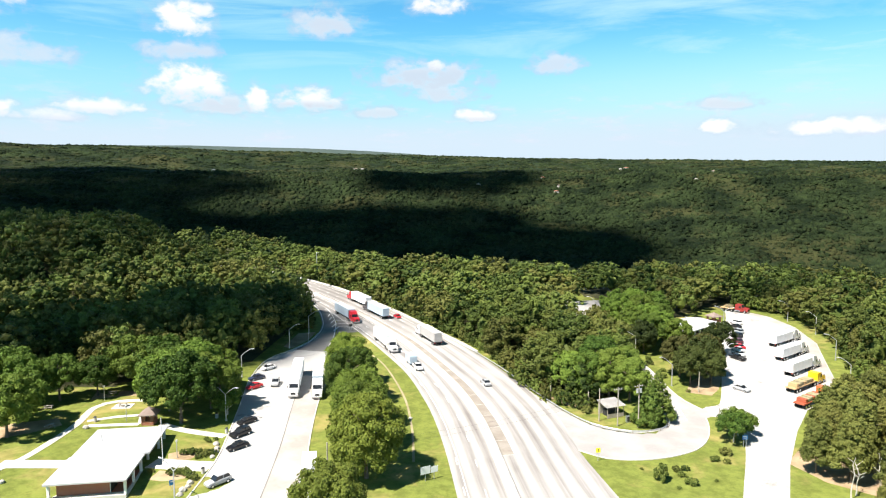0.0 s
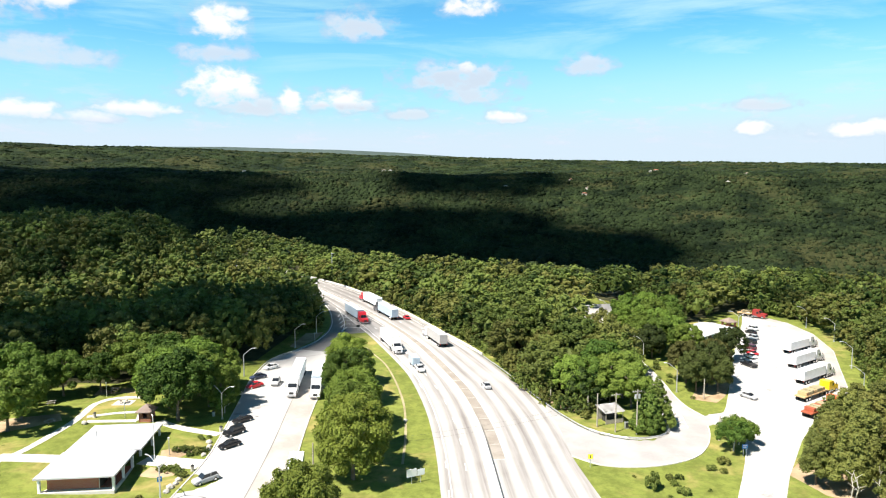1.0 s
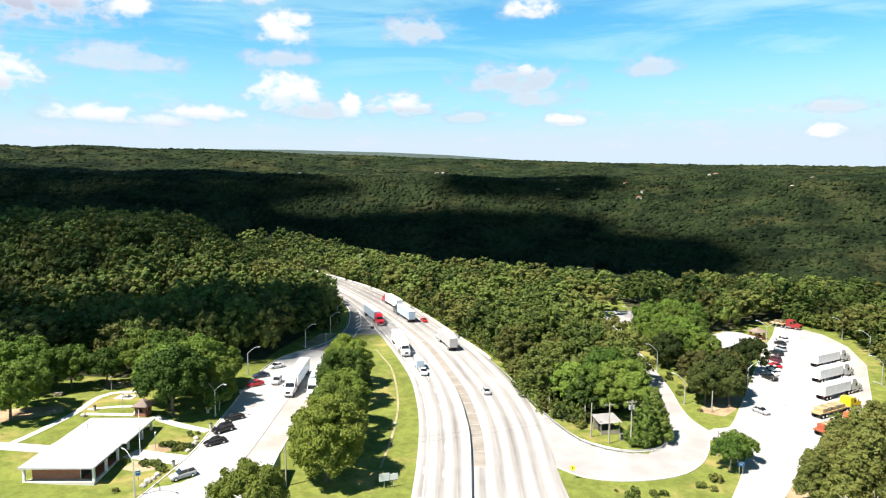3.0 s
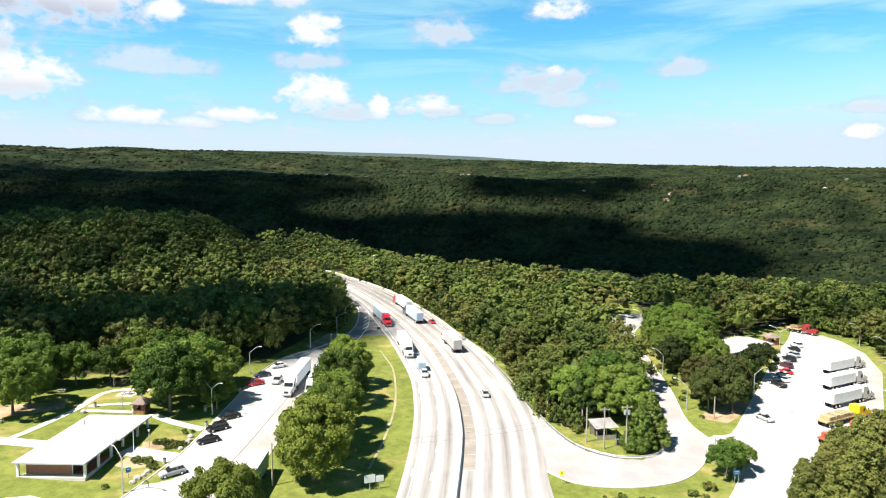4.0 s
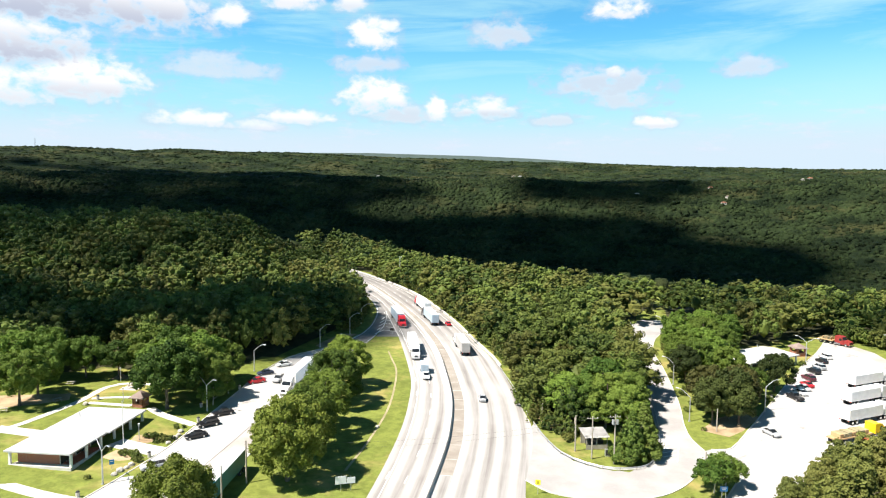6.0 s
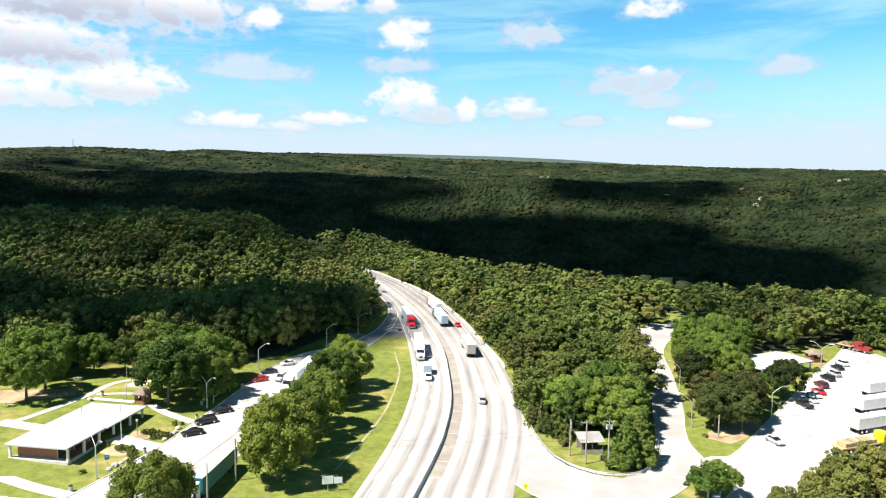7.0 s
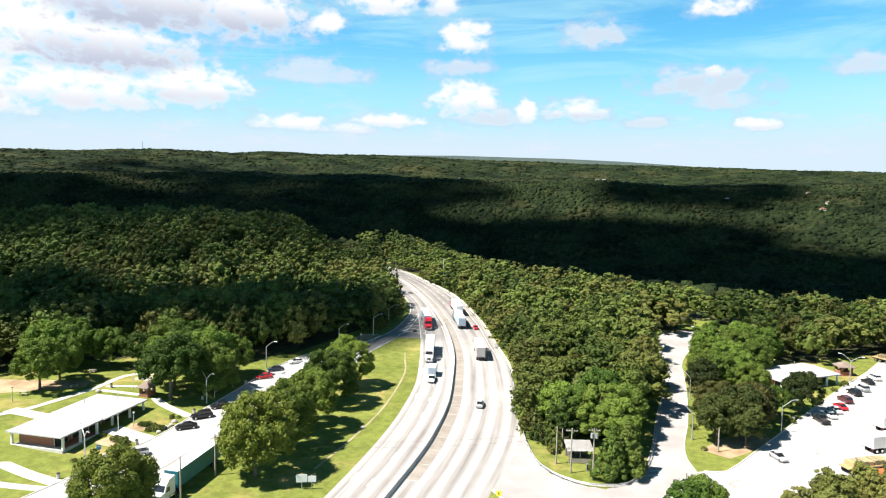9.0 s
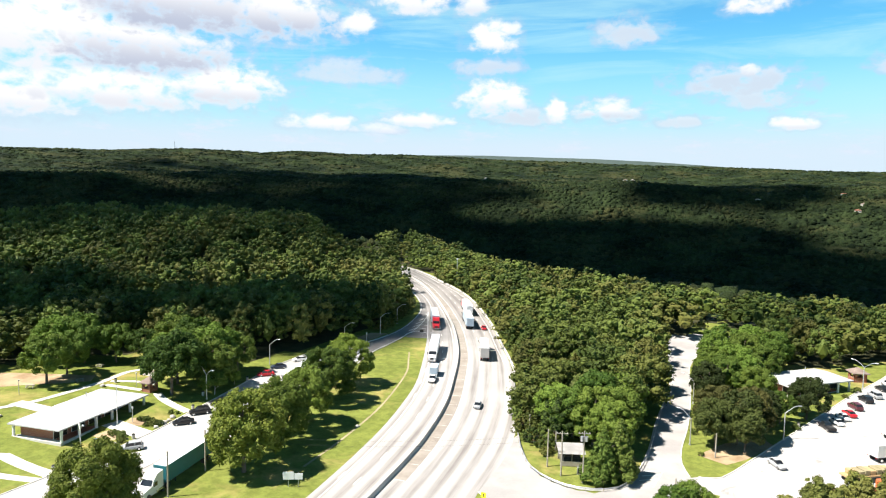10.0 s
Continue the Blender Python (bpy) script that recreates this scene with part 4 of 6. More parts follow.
species("oak", 14.0, 6.2, 60, 10000, 0.25, LEAF_LAWN, BARK, low=0.14, girth=0.34)
species("maple", 12.0, 5.0, 52, 7600, 0.22, LEAF_LAWN, BARK, low=0.12, girth=0.26)
species("near_oak", 14.0, 6.2, 80, 26000, 0.150, LEAF_SUNNY, BARK, low=0.16, girth=0.34)
species("row_oak", 14.0, 6.2, 70, 14000, 0.20, LEAF_NEAR, BARK, low=0.03, girth=0.34)
species("bright_maple", 12.0, 5.0, 56, 9000, 0.20, LEAF_BRIGHT, BARK, low=0.06, girth=0.26)
species("dark_maple", 12.0, 5.0, 52, 7200, 0.23, LEAF_DULL, BARK, low=0.14, girth=0.26)
species("cedar", 10.5, 3.6, 110, 9000, 0.15, LEAF_CEDAR, BARK, low=0.0, pointed=0.92, fat=1.2, girth=0.2)
species("pine", 13.0, 4.0, 74, 9000, 0.20, LEAF_PINE, BARK, low=0.20, pointed=0.50, flat=0.7, fat=1.45, girth=0.24)
species("little", 5.2, 2.9, 26, 3000, 0.16, LEAF_BRIGHT, PALE_BARK, low=0.22, girth=0.11)
tree_count = [0]


def tree(key, x, y, scale=1.0, label="", group="", squash=1.0, z=None):
    tree_count[0] += 1
    k = tree_count[0]
    crown, trunk = SPECIES[key][k % 3]
    ground_z = float(land(x, y)) if z is None else z
    near = 1 - float(grade(x, y)) / MID_EYE[2]
    scale = scale * near
    m = pose(x, y, ground_z, 0, 0, (k * 137.5) % 360) @ Matrix.Diagonal((scale, scale, scale * squash, 1))
    ob = thing("tree", label or "broad green leafy tree on the grass", "tree", m, group)
    for nm, me in (("trunk", trunk), ("crown", crown)):
        p = new(nm, me)
        p.parent = ob
    return ob


# row on the grass strip between apron and highway
MEDIAN_ROW = "trees on the strip beside the highway"
for x, y, s in ((-28.6, 165.5, 0.95), (-25.0, 151.5, 0.98), (-20.8, 137, 0.92), (-18.0, 125.5, 0.95), (-14.9, 112, 1.10)):
    tree("row_oak", x, y, s, "broad green oak on the grass strip beside the highway", MEDIAN_ROW)
tree("near_oak", -14.8, 82.5, 0.95, "broad green oak on the grass beside the truck apron", MEDIAN_ROW, 1.18)
# rest area and its edges
for key, x, y, s in (("oak", -93.8, 129.0, 0.94), ("oak", -96.4, 136.4, 0.84), ("maple", -97.0, 152, 0.95), ("maple", -90, 156, 0.85), ("oak", -60.3, 137.8, 1.10), ("oak", -57.4, 147.4, 0.92), ("oak", -66.5, 145.5, 1.0),
                     ("oak", -63.5, 155, 1.0), ("maple", -70.5, 154, 1.1), ("oak", -109, 143, 1.0), ("maple", -60.5, 161, 0.9), ("oak", -82, 160, 1.02), ("oak", -74, 159, 1.05), ("oak", -104, 147, 1.0)):
    tree(key, x, y, s, "tall green leafy tree at the edge of the rest area lawn", "rest area trees")
for x, y, s in ((-51.9, 143.3, 1.10), (-53.6, 152.0, 0.7)):
    tree("little", x, y, s, "small light green tree at the lawn's edge", "rest area trees")
# by the utility hut and the slip road
tree("cedar", 43.2, 139.2, 1.02, "dense conical evergreen beside the utility hut", "evergreens")
tree("cedar", 45.4, 142.6, 1.12, "dense conical evergreen beside the slip road", "evergreens")
tree("little", 57.0, 129.8, 1.15, "small light green tree with a forked pale trunk", "")
tree("little", 59.2, 133.2, 1.10, "small light green tree with a forked pale trunk", "")
for x, y, s in ((42.0, 153.8, 0.92), (37.6, 156.4, 1.02), (41.2, 161.0, 1.02), (33.0, 158.0, 0.95), (40.4, 170.0, 1.0), (27.6, 160.6, 0.90), (36.0, 165.4, 1.12)):
    tree("bright_maple", x, y, s, "tall bright green maple at the wood's edge by the hut", "wood's edge maples")
# island between slip road and car park
ISLAND = "trees on the car park island"
for key, x, y, s in (("dark_maple", 60.4, 167.0, 0.88), ("dark_maple", 64.4, 171.5, 0.98), ("dark_maple", 60.0, 174.5, 0.92), ("dark_maple", 67.0, 175.5, 0.98), ("dark_maple", 66.0, 168.0, 0.80), ("dark_maple", 69.5, 185.0, 0.74), ("maple", 72.8, 191.0, 0.62),
                     ("dark_maple", 56.8, 199, 0.85), ("maple", 60.5, 205, 0.95), ("maple", 65, 208, 0.95), ("maple", 57.0, 213, 0.95), ("maple", 62, 217, 1.0), ("maple", 68, 202, 0.85),
                     ("maple", 57, 228, 1.0), ("maple", 64, 232, 1.05), ("maple", 69, 226, 0.9), ("maple", 57.5, 242, 1.05), ("maple", 65, 246, 1.05), ("maple", 72, 243, 1.0)):
    tree(key, x, y, s, "rounded dark green tree on the car park island", ISLAND)
tree("dark_maple", 78.5, 197.5, 0.86, "rounded green tree on the lawn beside the brick building", ISLAND)
tree("little", 70.5, 186, 0.5, "small green bush-like tree on the lawn", ISLAND)
# pines beside the car park drive
PINES = "pines beside the car park drive"
rp = random.Random(4)
for x, y, s in ((66, 116, 0.78), (70, 112, 0.92), (75, 118, 0.98), (71, 122, 0.85), (77, 125, 1.0), (83, 121, 1.05), (76, 132, 0.82), (83, 131, 0.95), (90, 128, 1.05), (82, 138, 0.8), (89, 139, 0.95),
                (97, 136, 1.05), (88, 146, 0.72), (95, 147, 0.85), (102, 146, 1.0), (80, 109, 1.05), (88, 113, 1.1), (97, 122, 1.1), (105, 132, 1.1), (104, 154, 0.85), (74, 104, 0.98), (110, 142, 1.1), (70, 98, 0.85), (92, 103, 1.1)):
    tree("pine", x, y, s, "olive green pine in the grove beside the car park drive", PINES)
for x, y, s in ((66.5, 105.6, 1.0), (68.2, 107.2, 0.8), (70.6, 105.2, 1.1)):
    snag = thing("dead_tree", "bare pale dead tree trunk with broken branches", "dead tree", pose(x, y, 0, 0, 0, x * 90), "dead trees")
    me = trunk_mesh(int(x * 7), 9.5 * s, 0.13, 1.5, PALE_BARK, 0.5, 6, 0.45)
    p = new("trunk", me)
    p.parent = snag

# ---- woods: many trees, too many to count ----
NEAR = [crown_arrays(300 + s, 15.0, 5.0, 34, 1500, 0.32, 1, 0.04) for s in range(6)]
LOW = [crown_arrays(100 + s, 15.0, 5.0, 28, 440, 0.42, 1, 0.06) for s in range(6)]
COARSE = [crown_arrays(200 + s, 15.0, 5.2, 22, 120, 0.55, 1, 0.08) for s in range(5)]

BUSHES = [crown_arrays(250 + s, 15.0, 5.4, 14, 200, 0.75, 1, 0.0) for s in range(5)]


def woods(name, poly, gap, seed, label, tall=(0.85, 1.2), avoid=None, broad=1.0):
    """A wood of joined trees over an area, about gap metres apart."""
    r = np.random.RandomState(seed)
    p = np.array(poly, float)
    x0, y0, x1, y1 = p[:, 0].min(), p[:, 1].min(), p[:, 0].max(), p[:, 1].max()
    gx, gy = np.meshgrid(np.arange(x0, x1, gap), np.arange(y0, y1, gap * 0.87))
    gx = gx + (np.arange(gx.shape[0]) % 2)[:, None] * gap / 2
    gx, gy = gx + r.uniform(-0.36, 0.36, gx.shape) * gap, gy + r.uniform(-0.36, 0.36, gx.shape) * gap
    gx, gy = gx.ravel(), gy.ravel()
    ok = inside(gx, gy, poly)
    if avoid is not None:
        ok &= avoid(gx, gy)
    gx, gy = gx[ok], gy[ok]
    gz = land(gx, gy)
    lx, ly, up, ks = lay(gx, gy)
    vs, qs, ts, tones, n = [], [], [], [], 0
    for i in range(len(gx)):
        far = math.hypot(gx[i] - 30, gy[i])
        kinds = NEAR if far < 215 and gx[i] > -40 else LOW if far < 265 else COARSE
        q, f, c, t = kinds[r.randint(len(kinds))]
        a, s = r.uniform(0, 6.283), r.uniform(*tall)
        w = s ** 0.5 * r.uniform(0.76, 1.38) * broad
        rot = np.array([[math.cos(a) * w, -math.sin(a) * w, 0], [math.sin(a) * w, math.cos(a) * w, 0], [0, 0, s]])
        v = np.vstack([q, c]) @ rot.T * ks[i] + np.array([lx[i], ly[i], gz[i] + up[i] - 0.5])
        vs.append(v)
        qs.append(f + n)
        ts.append(t + n + len(q))
        tones.append(np.full(len(v), r.uniform()))
        n += len(v)
    ob = big_mesh(name, np.vstack(vs), [np.vstack(qs), np.vstack(ts)], [LEAF], tone=np.concatenate(tones))
    # leaf litter under the trees
    nx, ny = int((x1 - x0) / 4) + 1, int((y1 - y0) / 4) + 1
    fx, fy = np.meshgrid(np.linspace(x0, x1, nx), np.linspace(y0, y1, ny))
    ok = inside(fx, fy, poly)
    if avoid is not None:
        ok &= avoid(fx, fy)
    faces = grid_faces(ny, nx)
    faces = faces[ok.ravel()[faces].all(axis=1)]
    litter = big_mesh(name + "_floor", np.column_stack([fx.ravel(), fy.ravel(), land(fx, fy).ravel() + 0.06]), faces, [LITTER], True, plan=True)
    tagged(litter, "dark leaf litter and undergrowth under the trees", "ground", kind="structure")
    return tagged(ob, label, "woods", kind="stuff")


def off_road(x, y):
    ok = near_line(x, y, SLIP_W[:26]) > 4.2
    edge_x = np.interp(y, WEST_EDGE[:, 1], WEST_EDGE[:, 0])
    return ok & (x < edge_x - 4.5) & (x > 45 - 2.1 * (y - 20))


woods("west_woods", [(-62, 168), (-98, 160), (-112, 146), (-125, 118), (-135, 90), (-330, 90), (-400, 260), (-330, 425), (-215, 405), (-120, 364), (-66, 298), (-57, 232), (-60, 205)],
      9.6, 11, "dense green broadleaf wood on the rising hill", (0.85, 1.25), off_road)


def off_ramp(x, y):
    edge = np.interp(y, EAST_EDGE[:, 1], EAST_EDGE[:, 0])
    left = np.interp(y, HOOK[20:, 1], HOOK[20:, 0])
    return (x > edge + 2.6) & ((y > 276) | (x < left - 4.6))


woods("middle_woods", [(20, 163), (29, 154.5), (42, 156.5), (43.5, 200), (45, 300), (60, 325), (-40, 380), (-90, 440), (-210, 470), (-175, 425), (-112, 385), (-96, 362), (-58, 314), (-28, 266), (3, 206), (13, 180)], 9.6, 12,
      "dense green broadleaf wood beside the highway", (0.60, 1.10), off_ramp, 1.16)


def off_lot(x, y):
    road = near_line(x, y, np.vstack([CLIMB])) > 8
    return road & ~inside(x, y, LOT_EDGE) & (x < 0.72 * y + 22)


woods("east_woods", [(68, 262), (76, 250), (88, 252), (102, 272), (116, 274), (126, 256), (127, 236), (122, 212), (114, 190), (108, 168), (112, 158), (120, 148), (130, 100), (185, 120), (200, 290), (150, 322), (60, 330), (52, 306)],
      9.0, 13, "dense green broadleaf wood behind the car park", (0.66, 1.12), off_lot, 1.08)


def brush(name, line, rows, gap, seed, label, tall=(0.22, 0.42)):
    """Bushes and young trees along a wood's edge, joined."""
    r = np.random.RandomState(seed)
    vs, qs, ts, tones, n = [], [], [], [], 0
    for by in rows:
        run = offset(line, by)
        count = int(np.linalg.norm(np.diff(run, axis=0), axis=1).sum() / gap)
        pts, _ = spaced(run, max(2, count))
        for x, y in pts + r.uniform(-0.9, 0.9, pts.shape):
            q, f, c, t = BUSHES[r.randint(len(BUSHES))]
            a, s = r.uniform(0, 6.283), r.uniform(*tall)
            w = s * r.uniform(0.8, 1.2)
            rot = np.array([[math.cos(a) * w, -math.sin(a) * w, 0], [math.sin(a) * w, math.cos(a) * w, 0], [0, 0, s]])
            bx, by_, up, k = lay(x, y)
            v = np.vstack([q, c]) @ rot.T * k + np.array([bx, by_, float(land(x, y)) + up - 0.4])
            vs.append(v)
            qs.append(f + n)
            ts.append(t + n + len(q))
            tones.append(np.full(len(v), r.uniform()))
            n += len(v)
    ob = big_mesh(name, np.vstack(vs), [np.vstack(qs), np.vstack(ts)], [LEAF], tone=np.concatenate(tones))
    tagged(ob, label, "brush", kind="stuff")


brush("highway_brush", between(EAST_EDGE, 168, 372), (2.6, 4.6), 3.0, 21, "green brush and young trees along the highway barrier")
brush("ramp_brush", HOOK[34:92], (-2.2, -4.0), 3.2, 22, "green brush along the slip road", (0.18, 0.34))
brush("lot_brush", curve([(112, 272), (123.5, 256), (125, 238), (120.5, 214), (112.5, 193), (104, 170)], 4), (-1.5, -4.0), 3.2, 23, "green brush behind the truck stop", (0.3, 0.55))
brush("slip_brush", SLIP_W[8:], (-5.0, -7.5), 3.2, 24, "green brush beside the slip road", (0.22, 0.45))
brush("verge_brush", curve([(17.5, 174), (21.5, 163), (27.0, 153.0), (32, 150.5)], 4), (0.0, 2.6), 2.6, 26, "green brush and weeds at the wood's foot", (0.16, 0.34))
brush("climb_brush", CLIMB[16:], (4.0, 6.0), 3.2, 25, "green brush on the car park island", (0.18, 0.32))

# ---- walks, bare ground and lawn details of the rest area ----
def walk_way(points, width, z=0.05, name="walkway", mat=WALKWAY, label="pale concrete walkway across the lawn"):
    return ribbon(name, curve(points, 2.0), width, z, 0.12, mat, label=label, category="walkway", kind="structure")


walk_way([(-87, 108), (-84.5, 114), (-83, 120), (-83.3, 135), (-85.6, 147), (-82.5, 151.6), (-76, 152.6)], 1.7)
walk_way([(-86, 116), (-79, 116.2), (-72, 116.3)], 3.4, 0.056)
walk_way([(-82.2, 138.4), (-77, 141.2), (-71.5, 142.6)], 1.4, 0.056)
walk_way([(-80.5, 135.6), (-75, 136.3), (-69.4, 137.0)], 1.5, 0.056)
walk_way([(-64.2, 137.0), (-60, 134.6), (-54, 132.4), (-47.6, 130.6)], 2.0, 0.056)
walk_way([(-71.5, 142.6), (-70.4, 139.8), (-69.2, 137.2)], 1.2, 0.062)
walk_way([(-56.5, 117.3), (-50, 116.4), (-44.6, 116.0)], 4.2, 0.056)
walk_way([(-60.8, 103.5), (-62.0, 99.5), (-63.2, 96.4)], 1.7, 0.056)
walk_way([(-95, 99.5), (-80, 98.4), (-63, 96.2), (-52, 94.8), (-43.5, 94.5)], 2.4, 0.062)
walk_way([(-75, 86), (-60, 88.6), (-50, 90.2), (-43.4, 92.0)], 1.8, 0.05)
pad = slab("table_pad", [(-81.2, 146.2), (-76.8, 146.8), (-77.2, 150.2), (-81.6, 149.6)], 0.06, 0.1, WALKWAY, "pale concrete pad under a picnic table", "pad")
for pts, label in (([(-120, 112), (-104, 118), (-96, 127), (-91, 131), (-86.5, 136), (-90, 140), (-99, 136), (-112, 130), (-124, 122)], "bare sandy ground and leaf litter under the trees"),
                   ([(-90, 153), (-84, 155.5), (-77, 156.5), (-78, 160), (-92, 159.5)], "bare sandy ground and leaf litter under the trees"),
                   ([(-54, 118.5), (-50, 119.0), (-48.6, 122.4), (-52.8, 123.6), (-55.4, 121.6)], "brown mulch bed beside the walkway"),
                   ([(-53.6, 110.4), (-46.6, 109.0), (-45.2, 112.8), (-53.4, 114.2)], "brown mulch bed beside the walkway"),
                   ([(57.5, 161.5), (63, 159.0), (66.5, 164.0), (71.5, 175), (69, 178.5), (62, 171)], "bare brown ground under the island trees"),
                   ([(63, 120), (66, 112), (75, 104), (86, 100), (92, 112), (82, 130), (72, 131)], "brown needle litter under the pines"),
                   ([(-56.5, 205.2), (-53.2, 203.0), (-50.6, 214), (-50.8, 226), (-56.5, 224)], "dry sandy verge beside the slip road"),
                   ([(19.8, 163.5), (20.8, 160.8), (27.5, 150), (30, 150.5), (24, 161.5)], "bare gravelly bank behind the guard rail")):
    slab("bare_ground", pts, 0.016, 0.1, DIRT, label, "bare ground")
ribbon("foot_path", curve([(-7.0, 119), (-8.8, 136), (-12.6, 157), (-20.6, 183.5), (-27.5, 198), (-31.5, 206)], 2.5), 0.5, 0.018, 0.05, SAND, label="worn sandy foot path through the grass", category="path", kind="structure")


# ---- buildings ----
def hip_roof(bm, w, l, z, high, ridge, thick=0.28):
    """A low hipped roof over w by l, eaves at z; ridge: its length."""
    e = [(-w / 2, -l / 2), (w / 2, -l / 2), (w / 2, l / 2), (-w / 2, l / 2)]
    low = [bm.verts.new((x, y, z)) for x, y in e]
    up = [bm.verts.new((x, y, z + thick)) for x, y in e]
    a, b = bm.verts.new((0, -ridge / 2, z + high)), bm.verts.new((0, ridge / 2, z + high))
    for i in range(4):
        bm.faces.new((low[i], low[(i + 1) % 4], up[(i + 1) % 4], up[i]))
    bm.faces.new(low[::-1])
    bm.faces.new((up[0], up[1], a))
    bm.faces.new((up[1], up[2], b, a))
    bm.faces.new((up[2], up[3], b))
    bm.faces.new((up[3], up[0], a, b))
    return bm


def rest_house(m, label, length=25.0, width=13.2, porch=True):
    """A brick rest area house under a broad white roof, with posts along its open porch."""
    ob = thing("rest_house", label, "building", m)
    front, back = length * 0.45, length * 0.55
    bm = B()
    box(bm, 0, 0, -0.52, width - 0.6, length - 0.4, 1.36)
    part("floor_slab", bm, WALKWAY, ob, "pale concrete floor slab")
    bm = B()
    box(bm, -0.8, 0.0, 1.4, width - 4.4, length - 2.8, 2.55)
    part("wall", bm, BRICK, ob, "red brick walls")
    bm = B()
    bmesh.ops.translate(hip_roof(bm, width, front + 0.6, 2.65, 1.15, front * 0.55), vec=(0, -length / 2 + front / 2, 0), verts=bm.verts)
    part("roof", bm, ROOF, ob, "broad low white roof")
    bm = B()
    bmesh.ops.translate(hip_roof(bm, width + 0.3, back + 0.4, 2.93, 1.5, back * 0.5), vec=(0.7, length / 2 - back / 2, 0), verts=bm.verts)
    part("roof", bm, ROOF, ob, "broad low white roof")
    bm = B()
    cyl(bm, (-2.5, 4.0, 3.2), (-2.5, 4.0, 4.9), 0.11)
    part("vent_pipe", bm, STEEL, ob)
    post = None
    for x in (-width / 2 + 0.5, width / 2 - 0.5):
        for k in range(6 if x > 0 else 4):
            y = -length / 2 + 0.6 + (length - 1.2) * k / (5 if x > 0 else 3)
            if post is None:
                bm = B()
                box(bm, 0, 0, 1.4, 0.42, 0.42, 2.65, 0.03)
                post = part("post", bm, WHITE, ob, "white square porch post")
                p = post
            else:
                p = new("post", post.data)
                p.parent = ob
            p.matrix_basis = pose(x + (0.75 if (k > 3 and x > 0) else 0), y, 0)
    # floor strip over the pale slab; its brick red stands for porch shadow
    bm = B()
    box(bm, width / 2 - 1.85, 0.4, 0.17, 2.3, length - 2.2, 0.03)
    part("porch_floor", bm, BRICK, ob, "porch floor strip, brick red in place of shade")
    # wide dark panels along the wall, coloured for the shade inside the porch
    for k in range(5):
        y = -length * 0.38 + k * length * 0.19
        bm = B()
        box(bm, width / 2 - 2.94, y, 1.4, 0.10, 3.2, 2.2)
        d = part("door", bm, PORCH_DARK, ob, "dark panel standing in for the porch's shade")
        bm = B()
        box(bm, width / 2 - 2.98, y, 1.42, 0.05, 3.4, 2.36)
        part("door_frame", bm, WHITE, ob)
    return ob


def angle_of(dx, dy):
    """The turn that brings +y to this way."""
    return math.degrees(math.atan2(dy, dx)) - 90


rest_house(pose(-63.9, 115.9, -0.55, 0, 0, angle_of(-0.180, 0.983)), "red brick rest house with broad white roof and porch posts", 23.2, 12.8)
rest_house(pose(78.6, 226.6, -0.1, 0, 0, angle_of(0.70, 0.714)), "red brick rest house with white roof beside car park", 20.6, 12.0)


def pavilion(m, label, size=3.6, roof_mat=ROOF_BROWN):
    """A small square brick shelter with openings and a pyramid roof."""
    ob = thing("brick_shelter", label, "shelter", m)
    h = 2.4
    for k in range(4):
        bm = B()
        box(bm, 0, size / 2 - 0.12, 0.6, size, 0.24, 1.2)
        for x in (-size / 2 + 0.4, size / 2 - 0.4):
            box(bm, x, size / 2 - 0.12, 1.8, 0.8, 0.24, 1.2)
        p = part("wall", bm, BRICK, ob)
        p.matrix_basis = pose(0, 0, 0, 0, 0, 90 * k)
    bm = B()
    hip_roof(bm, size + 1.1, size + 1.1, h, 1.5, 0.2, 0.16)
    part("roof", bm, roof_mat, ob, "brown shingled pyramid roof")
    bm = B()
    box(bm, 0, 0, 0.05, size - 0.3, size - 0.3, 0.1)
    part("floor", bm, WALKWAY, ob)
    return ob


pavilion(pose(-67.4, 137.6, -0.3, 0, 0, 8), "small red brick shelter with a brown pyramid roof on the lawn", 2.5)
pavilion(pose(93.6, 243.0, 0, 0, 0, 20), "small red brick shelter with a brown roof beside the car park", 3.4)

# open utility hut by the slip road
hut = thing("utility_hut", "open timber utility hut with a pale grey roof on posts", "hut", pose(35.8, 145.0, 0, 0, 0, 24) @ Matrix.Diagonal((0.9, 0.64, 1, 1)))
bm = B()
for x, y, z in ((-2.9, -3.2, 2.55), (2.9, -3.2, 2.55), (2.9, 3.2, 3.3), (-2.9, 3.2, 3.3)):
    bm.verts.new((x, y, z))
bm.faces.new(bm.verts)
bmesh.ops.solidify(bm, geom=bm.faces, thickness=0.14)
part("roof", bm, ROOF_PALE, hut, "pale grey sloping sheet roof")
for x in (-2.4, 0.0, 2.4):
    for y in (-2.6, 2.6):
        bm = B()
        box(bm, x, y, 1.35 + 0.12 * (y > 0) * 2, 0.16, 0.16, 2.7 + 0.5 * (y > 0))
        part("post", bm, WOOD_POLE, hut)
for y, sx in ((-2.62, 4.9), (2.62, 4.9)):
    bm = B()
    box(bm, 0, y, 0.5 if y < 0 else 1.3, sx, 0.08, 0.95 if y < 0 else 2.5)
    part("wall_panel", bm, WOOD_POLE, hut, "low weathered board panel")
# dark box that fills the hut's interior
bm = B()
box(bm, 0.2, 0.4, 0.75, 3.6, 2.6, 1.5, 0.1)
part("tank", bm, CHASSIS, hut, "dark box filling the hut's interior")
cab_thing = thing("meter_cabinet", "grey metal meter cabinet on the grass", "cabinet", pose(38.6, 140.6, 0, 0, 0, 15))
bm = B()
